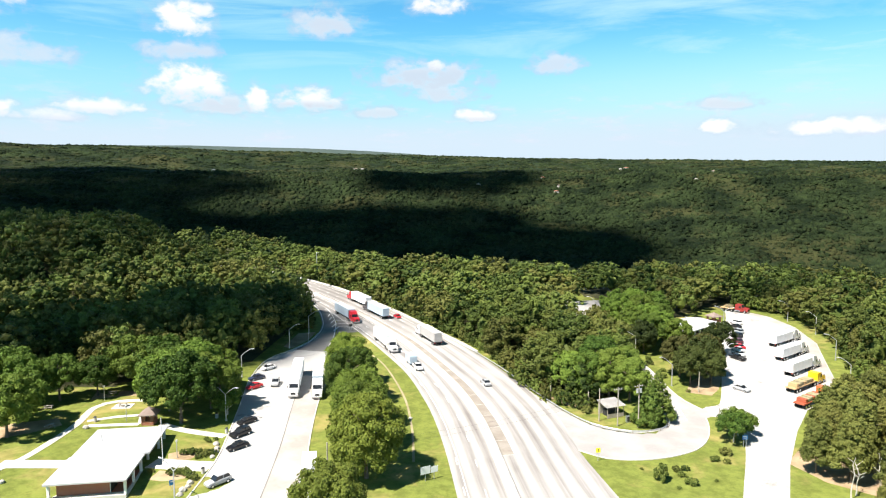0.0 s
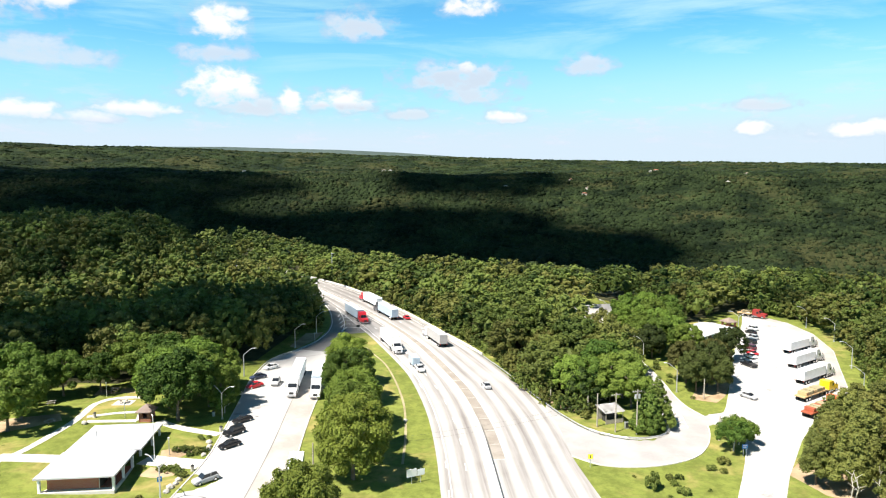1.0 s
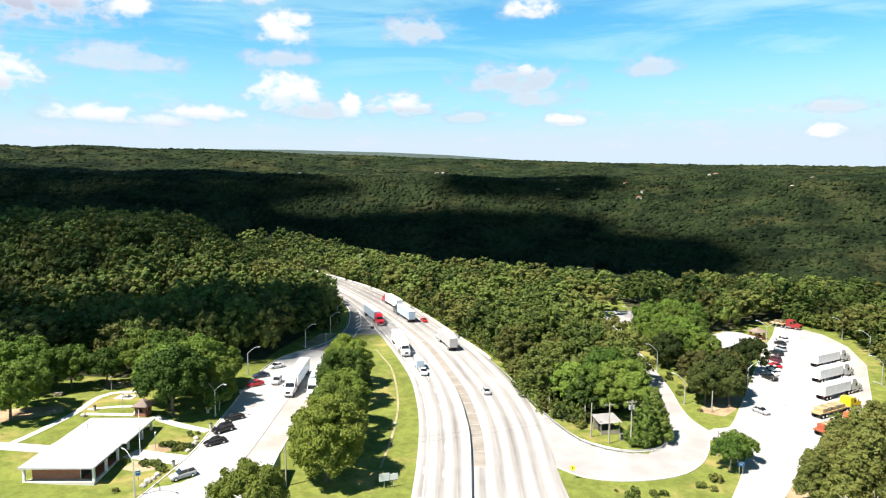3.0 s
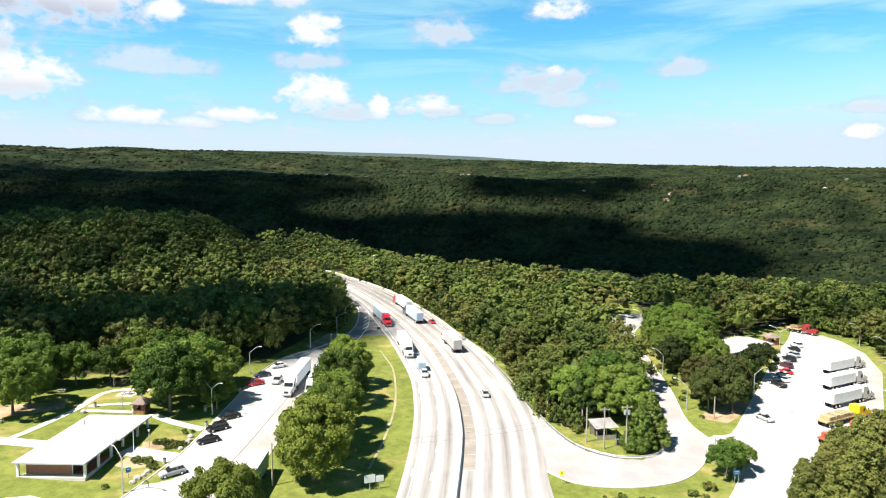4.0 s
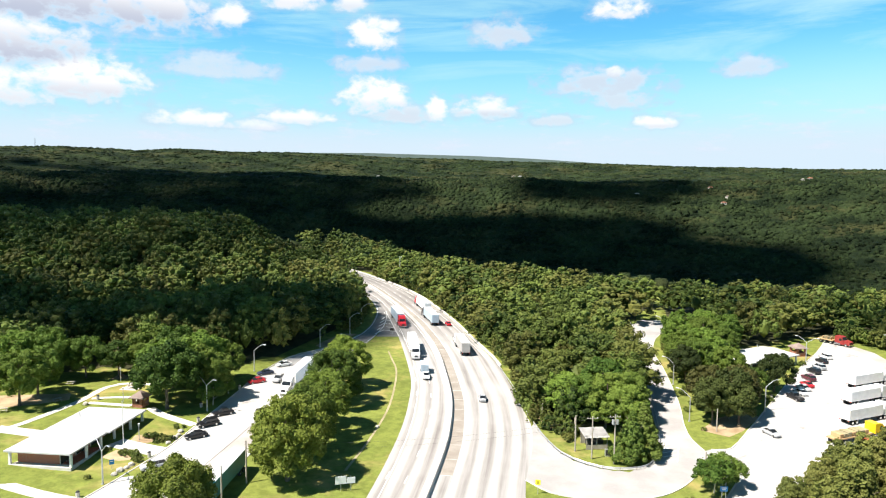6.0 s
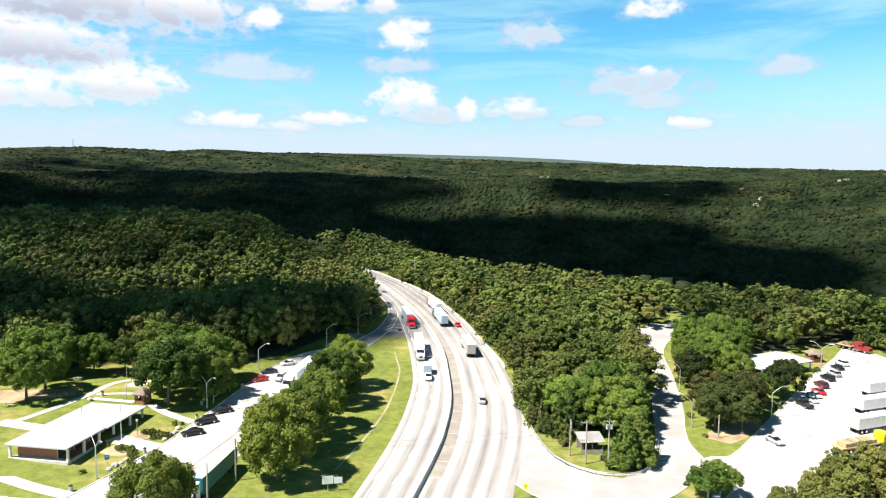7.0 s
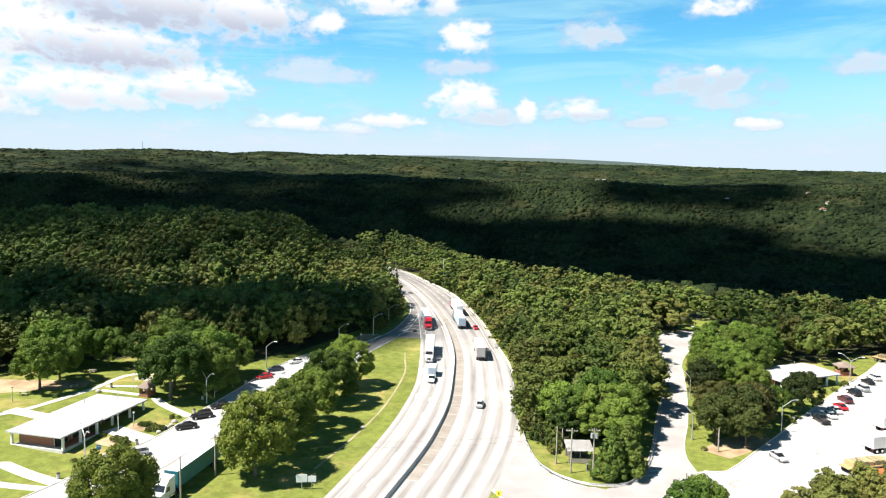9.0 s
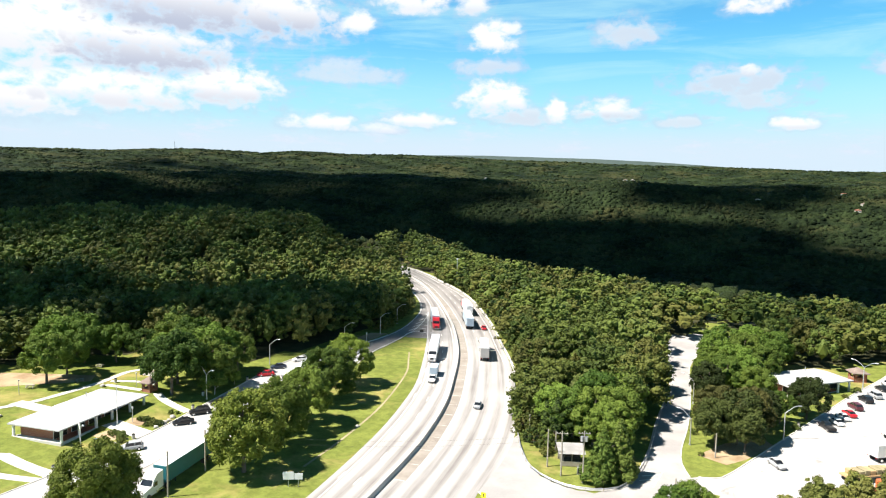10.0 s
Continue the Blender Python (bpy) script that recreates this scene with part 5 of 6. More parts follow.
box(bm, 0, 0, 0.75, 0.9, 0.6, 1.5, 0.04)
part("body", bm, STEEL, cab_thing)
bm = B()
box(bm, 0, -0.32, 0.8, 0.7, 0.03, 1.1)
part("door", bm, CHASSIS, cab_thing)


# ---- street furniture ----
def street_lamp(x, y, tall, arms, label, group="street lamps"):
    """A tapered steel pole with curved arms; arms: the directions (degrees) they reach to."""
    ob = thing("street_lamp", label, "street lamp", pose(x, y, 0), group)
    bm = B()
    cyl(bm, (0, 0, -0.2), (0, 0, tall - 1.6), 0.15, 0.10, 10)
    part("pole", bm, STEEL, ob)
    bm = B()
    cyl(bm, (0, 0, 0), (0, 0, 0.35), 0.24, 0.2, 10)
    part("base", bm, STEEL, ob)
    for a in arms:
        c, s = math.cos(radians(a)), math.sin(radians(a))
        way = [(0, 0, tall - 1.7), (c * 0.8, s * 0.8, tall - 1.0), (c * 1.8, s * 1.8, tall - 0.25), (c * 2.5, s * 2.5, tall + 0.02)]
        bm = B()
        for p, q in zip(way[:-1], way[1:]):
            cyl(bm, p, q, 0.07, 0.06, 8)
        arm = part("arm", bm, STEEL, ob)
        bm = B()
        box(bm, 2.9, 0, tall, 0.80, 0.28, 0.15, 0.05)
        bmesh.ops.rotate(bm, cent=(0, 0, 0), matrix=Matrix.Rotation(radians(a), 3, "Z"), verts=bm.verts)
        head = part("lamp_head", bm, STEEL, arm)
        bm = B()
        box(bm, 2.9, 0, tall - 0.10, 0.5, 0.2, 0.06, 0.02)
        bmesh.ops.rotate(bm, cent=(0, 0, 0), matrix=Matrix.Rotation(radians(a), 3, "Z"), verts=bm.verts)
        part("lens", bm, LENS, arm)
    return ob


Y_LAMP = "galvanised street lamp with two raised arms beside the parking"
ONE = "galvanised street lamp with one curved arm beside the parking"
street_lamp(-44.4, 101.0, 7.6, (-25, 155), Y_LAMP)
street_lamp(-50.8, 139.5, 7.4, (-15, 165), Y_LAMP)
street_lamp(94.0, 234.5, 7.5, (-25, 155), Y_LAMP)
for x, y, tall, a in ((-58.6, 172.0, 7.3, 10), (-54.1, 203.6, 7.2, 10), (-52.9, 224.4, 7.2, 10), (-56.5, 243, 7.2, 10), (100.0, 166.2, 7.4, 160), (110.2, 192, 7.4, 160), (121.2, 225, 7.4, 160), (121.6, 246, 7.4, 170),
                      (73.3, 179.6, 7.6, 20), (53.6, 196, 7.2, 160), (55.6, 166.6, 7.2, 160), (53.5, 259.0, 6.6, 160)):
    street_lamp(x, y, tall, (a,), ONE)
far_pole = thing("mast", "tall plain steel mast beside the highway", "mast", pose(-78.1, 346.5, 0))
bm = B()
cyl(bm, (0, 0, -0.3), (0, 0, 13.5), 0.24, 0.13, 10)
part("pole", bm, STEEL, far_pole)
bm = B()
box(bm, 0.3, 0, 13.4, 1.2, 0.4, 0.25, 0.05)
part("lamp_head", bm, STEEL, far_pole)


def post_lamp(x, y, tall=3.4):
    ob = thing("post_lamp", "short post lamp on the lawn", "post lamp", pose(x, y, 0), "post lamps")
    bm = B()
    cyl(bm, (0, 0, -0.1), (0, 0, tall - 0.4), 0.08, 0.06, 8)
    part("pole", bm, STEEL, ob)
    bm = B()
    cyl(bm, (0, 0, tall - 0.4), (0, 0, tall), 0.16, 0.22, 10)
    part("lamp_head", bm, LENS, ob)


for x, y in ((-86.2, 152.4), (-91.1, 120.2), (-73.2, 138.6), (-52.8, 119.8), (-49.3, 209.5)):
    post_lamp(x, y)


def utility_pole(x, y, tall, label, cross=True, drum=False, lean=0.0):
    ob = thing("utility_pole", label, "utility pole", pose(x, y, 0, lean, 0, 20), "utility poles")
    bm = B()
    cyl(bm, (0, 0, -0.3), (0, 0, tall), 0.16, 0.11, 10)
    part("pole", bm, WOOD_POLE, ob)
    if cross:
        bm = B()
        box(bm, 0, 0.12, tall - 0.5, 2.2, 0.1, 0.12)
        arm = part("crossarm", bm, WOOD_POLE, ob)
        for k in (-0.95, -0.4, 0.4, 0.95):
            bm = B()
            cyl(bm, (k, 0.12, tall - 0.44), (k, 0.12, tall - 0.22), 0.05, 0.03, 8)
            part("insulator", bm, LENS, arm)
    if drum:
        bm = B()
        cyl(bm, (0.42, 0.0, tall - 1.9), (0.42, 0.0, tall - 1.0), 0.26, 0.26, 12)
        cyl(bm, (-0.42, 0.0, tall - 1.9), (-0.42, 0.0, tall - 1.0), 0.26, 0.26, 12)
        part("transformer", bm, STEEL, ob, "pair of grey drum transformers")
    return ob


utility_pole(32.4, 141.1, 7.4, "weathered wooden utility pole beside the hut", False)
utility_pole(35.8, 138.2, 8.6, "weathered wooden utility pole with a crossarm beside the hut")
utility_pole(40.0, 137.3, 9.7, "weathered wooden utility pole with two transformers", True, True)
utility_pole(23.6, 158.0, 3.6, "short leaning wooden pole in the brush", False, False, 4)
utility_pole(31.6, 149.8, 4.0, "short leaning wooden pole in the brush", False, False, -3)
utility_pole(-21.2, 109.0, 7.6, "weathered wooden utility pole beside the truck apron", False)
utility_pole(-18.9, 98.4, 7.8, "weathered wooden utility pole beside the truck apron", False)
utility_pole(56.0, 135.2, 5.2, "thin pole on the grass island", False)
utility_pole(60.8, 161.8, 5.0, "thin pole at the edge of the island", False)


def cable(a, b, sag, label):
    n = 14
    bm = B()
    a, b = sited([a, b])
    pts = [Vector(a).lerp(Vector(b), i / n) - Vector((0, 0, sag * 4 * (i / n) * (1 - i / n))) for i in range(n + 1)]
    rows = [[bm.verts.new(p + Vector(o)) for o in ((0.013, 0, 0), (0, 0.013, 0.006), (-0.013, 0, 0), (0, -0.013, -0.006))] for p in pts]
    for a_row, b_row in zip(rows[:-1], rows[1:]):
        for i in range(4):
            bm.faces.new((a_row[i], a_row[(i + 1) % 4], b_row[(i + 1) % 4], b_row[i]))
    tagged(part("cable", bm, CHASSIS), label, "cable", "overhead cables")


for dz in (0.2, 1.2):
    cable((-18.9, 98.4, 7.6 - dz), (-21.2, 109, 7.4 - dz), 0.2, "thin overhead cable between the apron poles")
    cable((-21.2, 109, 7.4 - dz), (35.8, 138.2, 8.3 - dz), 1.6, "thin overhead cable crossing the highway to the hut's poles")
cable((35.8, 138.2, 8.3), (39.4, 137.1, 9.3), 0.1, "thin overhead cable between the hut's poles")
cable((32.4, 141.1, 7.2), (35.8, 138.2, 8.3), 0.1, "thin overhead cable between the hut's poles")

flag = thing("flagpole", "tall white flagpole with no flag by the walkway", "flagpole", pose(-54.2, 117.0, 0))
bm = B()
cyl(bm, (0, 0, 0), (0, 0, 8.6), 0.08, 0.05, 10)
part("pole", bm, WHITE, flag)
bm = B()
bmesh.ops.create_icosphere(bm, subdivisions=2, radius=0.12, matrix=Matrix.Translation((0, 0, 8.65)))
part("finial", bm, CHROME, flag)


def board(x, y, turn, panels, mat, label, posts=2, category="sign", bars=None):
    """A sign: sheets on posts. panels: x, z, width, height. bars: unreadable writing."""
    ob = thing("road_sign", label, category, pose(x, y, 0, 0, 0, turn))
    xs = [p[0] for p in panels]
    top = max(p[1] + p[3] / 2 for p in panels)
    lo, hi = min(p[0] - p[2] / 2 for p in panels), max(p[0] + p[2] / 2 for p in panels)
    for k in range(posts):
        px = (lo + hi) / 2 if posts == 1 else lo + (hi - lo) * (0.28 + 0.5 * k)
        bm = B()
        box(bm, px, 0.06, top / 2 - 0.1, 0.1, 0.08, top)
        part("post", bm, STEEL, ob)
    for px, pz, w, h in panels:
        bm = B()
        box(bm, px, 0, pz, w, 0.04, h, 0.01)
        sheet = part("panel", bm, mat, ob)
        for bx, bz, bw, bh, bmat in bars or ():
            bm = B()
            box(bm, px + bx * w, -0.024, pz + bz * h, bw * w, 0.008, bh * h)
            part("bar", bm, bmat, sheet)
    return ob


board(-3.4, 111.4, 30, ((-0.9, 2.0, 1.9, 1.4), (0.85, 1.85, 1.4, 1.1)), SIGN_WHITE, "white sign boards on steel posts on the grass strip")
board(58.2, 127.4, 15, ((0, 2.0, 1.3, 0.9),), SIGN_BLUE, "blue and white sign beside the car park drive", 2, bars=((0, 0.2, 0.7, 0.16, SIGN_WHITE), (0, -0.15, 0.5, 0.16, SIGN_WHITE)))
board(-47.3, 106.3, 40, ((0, 1.5, 0.8, 0.9),), SIGN_BLUE, "small blue sign on the lawn", 1, bars=((0, 0.15, 0.6, 0.14, SIGN_WHITE),))
board(28.0, 120.2, 5, ((0, 2.1, 0.9, 0.9),), SIGN_YELLOW, "yellow warning sign on the grass island", 1, bars=((0, 0, 0.18, 0.55, CHASSIS),))
board(-38.9, 229.0, 20, ((0, 1.7, 1.2, 0.8),), CHASSIS, "dark back of an exit sign on the wedge", 2)
board(-57.6, 319.7, 30, ((0, 2.6, 3.0, 1.6),), SIGN_WHITE, "white sign board beside the highway", 2)


def shrub_mesh(seed, w, h):
    return crown_mesh("leaves", crown_arrays(seed, h, w, 14, 420, 0.13, 1, 0.0, 0.0, 0.9), LEAF_SHRUB)


SHRUBS = [shrub_mesh(s, 1.0, 1.3) for s in (1, 2, 3)]


def shrub(x, y, scale, label, group, slim=1.0):
    ob = new("shrub", SHRUBS[int(abs(x * 7 + y * 3)) % 3])
    ob.matrix_basis = stand(pose(x, y, -0.05, 0, 0, (x * 53) % 360)) @ Matrix.Diagonal((scale * slim, scale * slim, scale, 1))
    tagged(ob, label, "shrub", group)


for x, y, s in ((-52.0, 121.4, 0.85), (-50.6, 121.6, 0.9), (-49.4, 121.7, 0.85), (-47.6, 121.0, 0.95), (-46.6, 121.6, 0.8), (-48.6, 119.6, 0.6), (-50.6, 112.8, 0.85), (-49.3, 112.6, 0.9), (-48.2, 113.0, 0.9),
                (-46.7, 111.7, 0.95), (-45.4, 110.6, 0.8), (-47.4, 112.0, 0.7), (-54.6, 113.2, 0.6), (-48.6, 101.9, 0.6), (-49.9, 127.6, 0.55), (-48.9, 128.6, 0.5), (-50.8, 128.6, 0.5)):
    shrub(x, y, s, "round clipped dark green shrub in the rest area bed", "bed shrubs")
for x, y, s in ((41.3, 115.9, 0.85), (41.5, 113.8, 0.75), (43.0, 116.4, 0.75), (42.3, 110.6, 1.05), (49.9, 120.6, 0.85), (53.0, 123.6, 1.1), (51.8, 119.7, 0.7), (35.2, 116.6, 0.35), (47.0, 112.0, 0.4), (39.6, 109.0, 0.45)):
    shrub(x, y, s, "round dark green shrub on the grass island", "island shrubs")
shrub(37.6, 112.2, 2.3, "tall round green bush on the grass island", "island shrubs", 0.62)
for x, y, s in ((55.4, 187, 1.0), (56.4, 192, 0.9), (57.0, 179.5, 0.8), (55.6, 173.8, 0.9), (58.2, 161.6, 0.6), (76.0, 188.5, 0.9), (53.6, 203, 1.1), (92.4, 230.6, 0.9), (91.2, 228.6, 0.8), (88.6, 221.8, 0.8),
                (30.6, 146.6, 1.3), (29.0, 149.0, 1.5), (27.2, 152.6, 1.6), (26.0, 156.0, 1.7), (31.4, 151.2, 1.4)):
    shrub(x, y, s, "loose green bush at the wood's edge", "loose bushes")


def boulder(x, y, s):
    bm = B()
    bmesh.ops.create_icosphere(bm, subdivisions=2, radius=0.5 * s)
    r = random.Random(int(x * 31 + y * 7))
    for v in bm.verts:
        v.co *= 1 + r.uniform(-0.14, 0.14)
        v.co.z *= 0.75
    ob = part("boulder", bm, STONE)
    ob.matrix_basis = stand(pose(x, y, 0.2 * s, 0, 0, r.uniform(0, 360)))
    tagged(ob, "pale rounded boulder at the edge of the bed", "boulder", "bed boulders")


for x, y, s in ((-45.4, 109.0, 1.2), (-45.2, 107.6, 1.0), (-45.5, 106.2, 1.3), (-45.3, 104.6, 1.1), (-46.0, 120.0, 1.0), (-46.4, 122.6, 1.2), (-46.8, 124.2, 1.0), (-80.0, 134.2, 1.2), (-47.8, 126.2, 1.1), (-9.6, 141.4, 0.9), (-83.0, 109.2, 1.3), (-79.8, 108.4, 1.0)):
    boulder(x, y, s)


def bin_post(x, y):
    ob = thing("litter_bin", "pale stone litter bin beside the walkway", "litter bin", pose(x, y, 0), "litter bins")
    bm = B()
    cyl(bm, (0, 0, 0), (0, 0, 0.95), 0.32, 0.32, 14)
    part("body", bm, STONE, ob)
    bm = B()
    cyl(bm, (0, 0, 0.95), (0, 0, 1.15), 0.35, 0.2, 14)
    part("lid", bm, CHASSIS, ob)


for x, y in ((-44.6, 95.8), (-48.0, 132.4), (-80.2, 138.2), (-44.9, 113.2), (76.6, 190.6), (-53.6, 141.2), (-53.2, 156.4)):
    bin_post(x, y)


def picnic_table(x, y, turn):
    ob = thing("picnic_table", "weathered wooden picnic table with two benches", "picnic table", pose(x, y, 0.06, 0, 0, turn), "picnic tables")
    bm = B()
    box(bm, 0, 0, 0.74, 1.8, 0.75, 0.06, 0.01)
    part("tabletop", bm, WOOD_POLE, ob)
    for s in (-1, 1):
        bm = B()
        box(bm, 0, 0.68 * s, 0.44, 1.8, 0.26, 0.05, 0.01)
        part("bench", bm, WOOD_POLE, ob)
        bm = B()
        for q in (-1, 1):
            cyl(bm, (0.65 * s, 0.6 * q, 0.0), (0.65 * s, 0.2 * q, 0.72), 0.05, 0.05, 6)
        box(bm, 0.65 * s, 0, 0.40, 0.08, 1.5, 0.08)
        part("trestle", bm, WOOD_POLE, ob)


for x, y, a in ((-79.2, 148.2, 12), (-93.5, 124.5, 40), (-88.0, 134.0, 70), (-96, 146, 20), (-86.5, 156.6, 10)):
    picnic_table(x, y, a)

# ---- vehicles ----
def loft(bm, rings):
    """Skins rings of equal count into a closed body."""
    rows = [[bm.verts.new(p) for p in ring] for ring in rings]
    n = len(rows[0])
    for a, b in zip(rows[:-1], rows[1:]):
        for i in range(n):
            bm.faces.new((a[i], a[(i + 1) % n], b[(i + 1) % n], b[i]))
    bm.faces.new(rows[0][::-1])
    bm.faces.new(rows[-1])
    bmesh.ops.recalc_face_normals(bm, faces=bm.faces)
    return bm


def ring(y, low, high, half, tuck=0.10, crown=0.05):
    """A cross-section of a car's body at y: tucked in at the sill and the shoulder."""
    return [(-half + tuck, y, low), (half - tuck, y, low), (half, y, low + (high - low) * 0.35), (half - 0.02, y, high - (high - low) * 0.15), (half - tuck, y, high),
            (0, y, high + crown), (-half + tuck, y, high), (-half + 0.02, y, high - (high - low) * 0.15), (-half, y, low + (high - low) * 0.35)]


def wheel(parent, x, y, r, w):
    side = 1 if x > 0 else -1
    bm = B()
    cyl(bm, (x - w / 2, y, r), (x + w / 2, y, r), r, r, 16)
    bmesh.ops.bevel(bm, geom=[e for e in bm.edges if len(e.link_faces) == 2 and abs(e.calc_face_angle(0)) > 1.2], offset=0.04, segments=1, affect="EDGES")
    t = part("wheel", bm, RUBBER, parent)
    bm = B()
    cyl(bm, (x + side * w * 0.42, y, r), (x + side * (w / 2 + 0.012), y, r), r * 0.62, r * 0.56, 12)
    part("rim", bm, CHROME, t)


CAR_SHAPES = {
    # rings of the body (y, low, high, half width), rings of the cabin (y, height, half width), roof (y from, y to, half width, z)
    "saloon": (((-2.32, 0.34, 0.70, 0.72), (-2.1, 0.24, 0.92, 0.84), (-1.2, 0.22, 0.96, 0.90), (0.9, 0.22, 0.93, 0.90), (1.8, 0.24, 0.84, 0.86), (2.3, 0.34, 0.62, 0.70)),
               ((-1.75, 0.92, 0.74), (-0.95, 1.40, 0.62), (0.25, 1.43, 0.62), (1.15, 0.93, 0.72)), (-0.95, 0.25, 0.60, 1.43)),
    "suv": (((-2.35, 0.40, 1.00, 0.80), (-2.2, 0.30, 1.10, 0.92), (-1.0, 0.28, 1.10, 0.96), (0.9, 0.28, 1.08, 0.96), (2.0, 0.30, 1.00, 0.92), (2.38, 0.42, 0.80, 0.78)),
            ((-2.15, 1.06, 0.84), (-1.85, 1.68, 0.72), (0.35, 1.74, 0.72), (1.05, 1.08, 0.84)), (-1.85, 0.35, 0.72, 1.73)),
    "pickup": (((-2.75, 0.45, 1.02, 0.86), (-2.6, 0.36, 1.06, 0.94), (-0.6, 0.34, 1.06, 0.96), (1.1, 0.34, 1.08, 0.96), (2.3, 0.36, 1.04, 0.92), (2.72, 0.46, 0.84, 0.80)),
               ((-0.75, 1.05, 0.84), (-0.55, 1.68, 0.72), (0.75, 1.74, 0.72), (1.35, 1.08, 0.84)), (-0.55, 0.75, 0.72, 1.73)),
}


def car(shape, paint, label, m, group):
    """A car standing on its wheels, its nose to +y."""
    body, cabin, roof = CAR_SHAPES[shape]
    ob = thing("pickup_truck" if shape == "pickup" else "car", label, "pickup truck" if shape == "pickup" else "car", m @ Matrix.Diagonal((0.94, 0.94, 0.94, 1)), group, settle=True)
    bm = B()
    loft(bm, [ring(*r) for r in body])
    part("body", bm, paint, ob, smooth=False)
    bm = B()
    base = min(c[1] for c in cabin) - 0.06
    rings = []
    for y, z, h in cabin:
        rings.append([(-h - 0.04, y, base), (h + 0.04, y, base), (h, y, z), (-h, y, z)])
    loft(bm, rings)
    part("cabin_glass", bm, GLASS, ob, "dark tinted windows")
    y0, y1, h, z = roof
    bm = B()
    box(bm, 0, (y0 + y1) / 2, z + 0.02, 2 * h, y1 - y0 + 0.1, 0.05, 0.02)
    for s in (-1, 1):
        box(bm, s * (h + 0.06), (y0 + y1) / 2, (z + base) / 2, 0.05, 0.09, z - base)
    part("roof", bm, paint, ob)
    long = body[-1][0]
    for s in (-1, 1):
        bm = B()
        box(bm, s * 0.55, long - 0.14, body[-1][2] - 0.06, 0.34, 0.14, 0.14, 0.03)
        part("headlight", bm, LENS, ob)
        bm = B()
        box(bm, s * 0.62, body[0][0] + 0.12, body[0][2] - 0.05, 0.26, 0.12, 0.16, 0.02)
        part("taillight", bm, LAMP_RED, ob)
    if shape == "pickup":
        bm = B()
        box(bm, 0, -1.72, 1.10, 1.5, 1.85, 0.02)
        part("load_bed", bm, CHASSIS, ob, "dark open load bed")
    r = 0.33 if shape == "saloon" else 0.38
    for s in (-1, 1):
        for y in (body[0][0] + 0.85, body[-1][0] - 0.85):
            wheel(ob, s * (body[2][3] - 0.10), y, r, 0.22)
    return ob


BLACK, NAVY, RED = car_paint("black car", (0.008, 0.008, 0.010)), car_paint("navy car", (0.02, 0.03, 0.06)), car_paint("red car", (0.42, 0.012, 0.02))
SILVER, GREY = car_paint("silver car", (0.33, 0.34, 0.35)), car_paint("grey car", (0.12, 0.125, 0.13))
PALE, MAROON = car_paint("white car", (0.66, 0.66, 0.65)), car_paint("maroon car", (0.08, 0.012, 0.02))
P_WEST, P_EAST, P_ROAD = "cars parked by the rest area", "cars parked in the truck stop", "vehicles on the highway"
NOSE_W = angle_of(-0.60, -0.80)
for shape, paint, what, x, y, turn in (
        ("saloon", BLACK, "black saloon car parked by the kerb", -45.6, 138.2, NOSE_W), ("suv", BLACK, "black estate car parked by the kerb", -44.5, 131.0, NOSE_W + 3),
        ("saloon", BLACK, "black saloon car parked by the kerb with a dented look", -42.7, 124.4, NOSE_W - 4), ("suv", SILVER, "silver estate car parked beside the shrub bed", -40.5, 109.0, NOSE_W - 4),
        ("saloon", RED, "bright red saloon car parked by the kerb", -52.0, 162.4, NOSE_W), ("saloon", NAVY, "dark blue saloon car parked by the kerb", -53.9, 170.0, NOSE_W - 5),
        ("saloon", PALE, "white saloon car parked in the shade", -53.6, 179.5, NOSE_W), ("suv", SILVER, "silver car standing in the parking lane", -47.4, 165.6, angle_of(0.15, -1))):
    car(shape, paint, what, pose(x, y, 0.045, 0, 0, turn), P_WEST)
NOSE_E = angle_of(-0.42, 0.90)
for shape, paint, what, x, y in (
        ("pickup", BLACK, "black pickup truck parked by the kerb", 82.3, 192.4), ("saloon", PALE, "white saloon car parked by the kerb", 84.6, 197.4), ("saloon", PALE, "white saloon car parked by the kerb", 86.3, 202.2),
        ("saloon", RED, "bright red saloon car parked by the kerb", 88.0, 205.8), ("suv", MAROON, "dark maroon estate car parked by the kerb", 89.9, 212.6), ("suv", BLACK, "black estate car parked by the kerb", 93.1, 221.0),
        ("suv", SILVER, "silver estate car parked by the kerb", 95.8, 226.6), ("saloon", BLACK, "black saloon car parked by the kerb", 98.5, 235.2), ("suv", PALE, "white estate car parked by the kerb", 100.9, 241.0)):
    car(shape, paint, what, pose(x, y, 0.045, 0, 0, NOSE_E), P_EAST)
car("saloon", SILVER, "silver saloon car driving across the car park", pose(71.8, 163.2, 0.045, 0, 0, angle_of(0.56, -0.83)), P_EAST)
car("saloon", MAROON, "dark red car standing beside the slip road", pose(46.2, 199, 0.045, 0, 0, 3), P_EAST)


def on_road(line, y, by):
    """The pose of a vehicle on the highway at this y, by metres to the right of the line, nose up the road."""
    moved = offset(line, by)
    i = int(np.argmin(np.abs(moved[:, 1] - y)))
    d = moved[min(i + 1, len(moved) - 1)] - moved[i - 1]
    x = np.interp(y, moved[:, 1], moved[:, 0])
    return x, y, angle_of(d[0], d[1])


BOX_ROOF = car_paint("pale trailer roof", (0.66, 0.69, 0.71), 0.5)


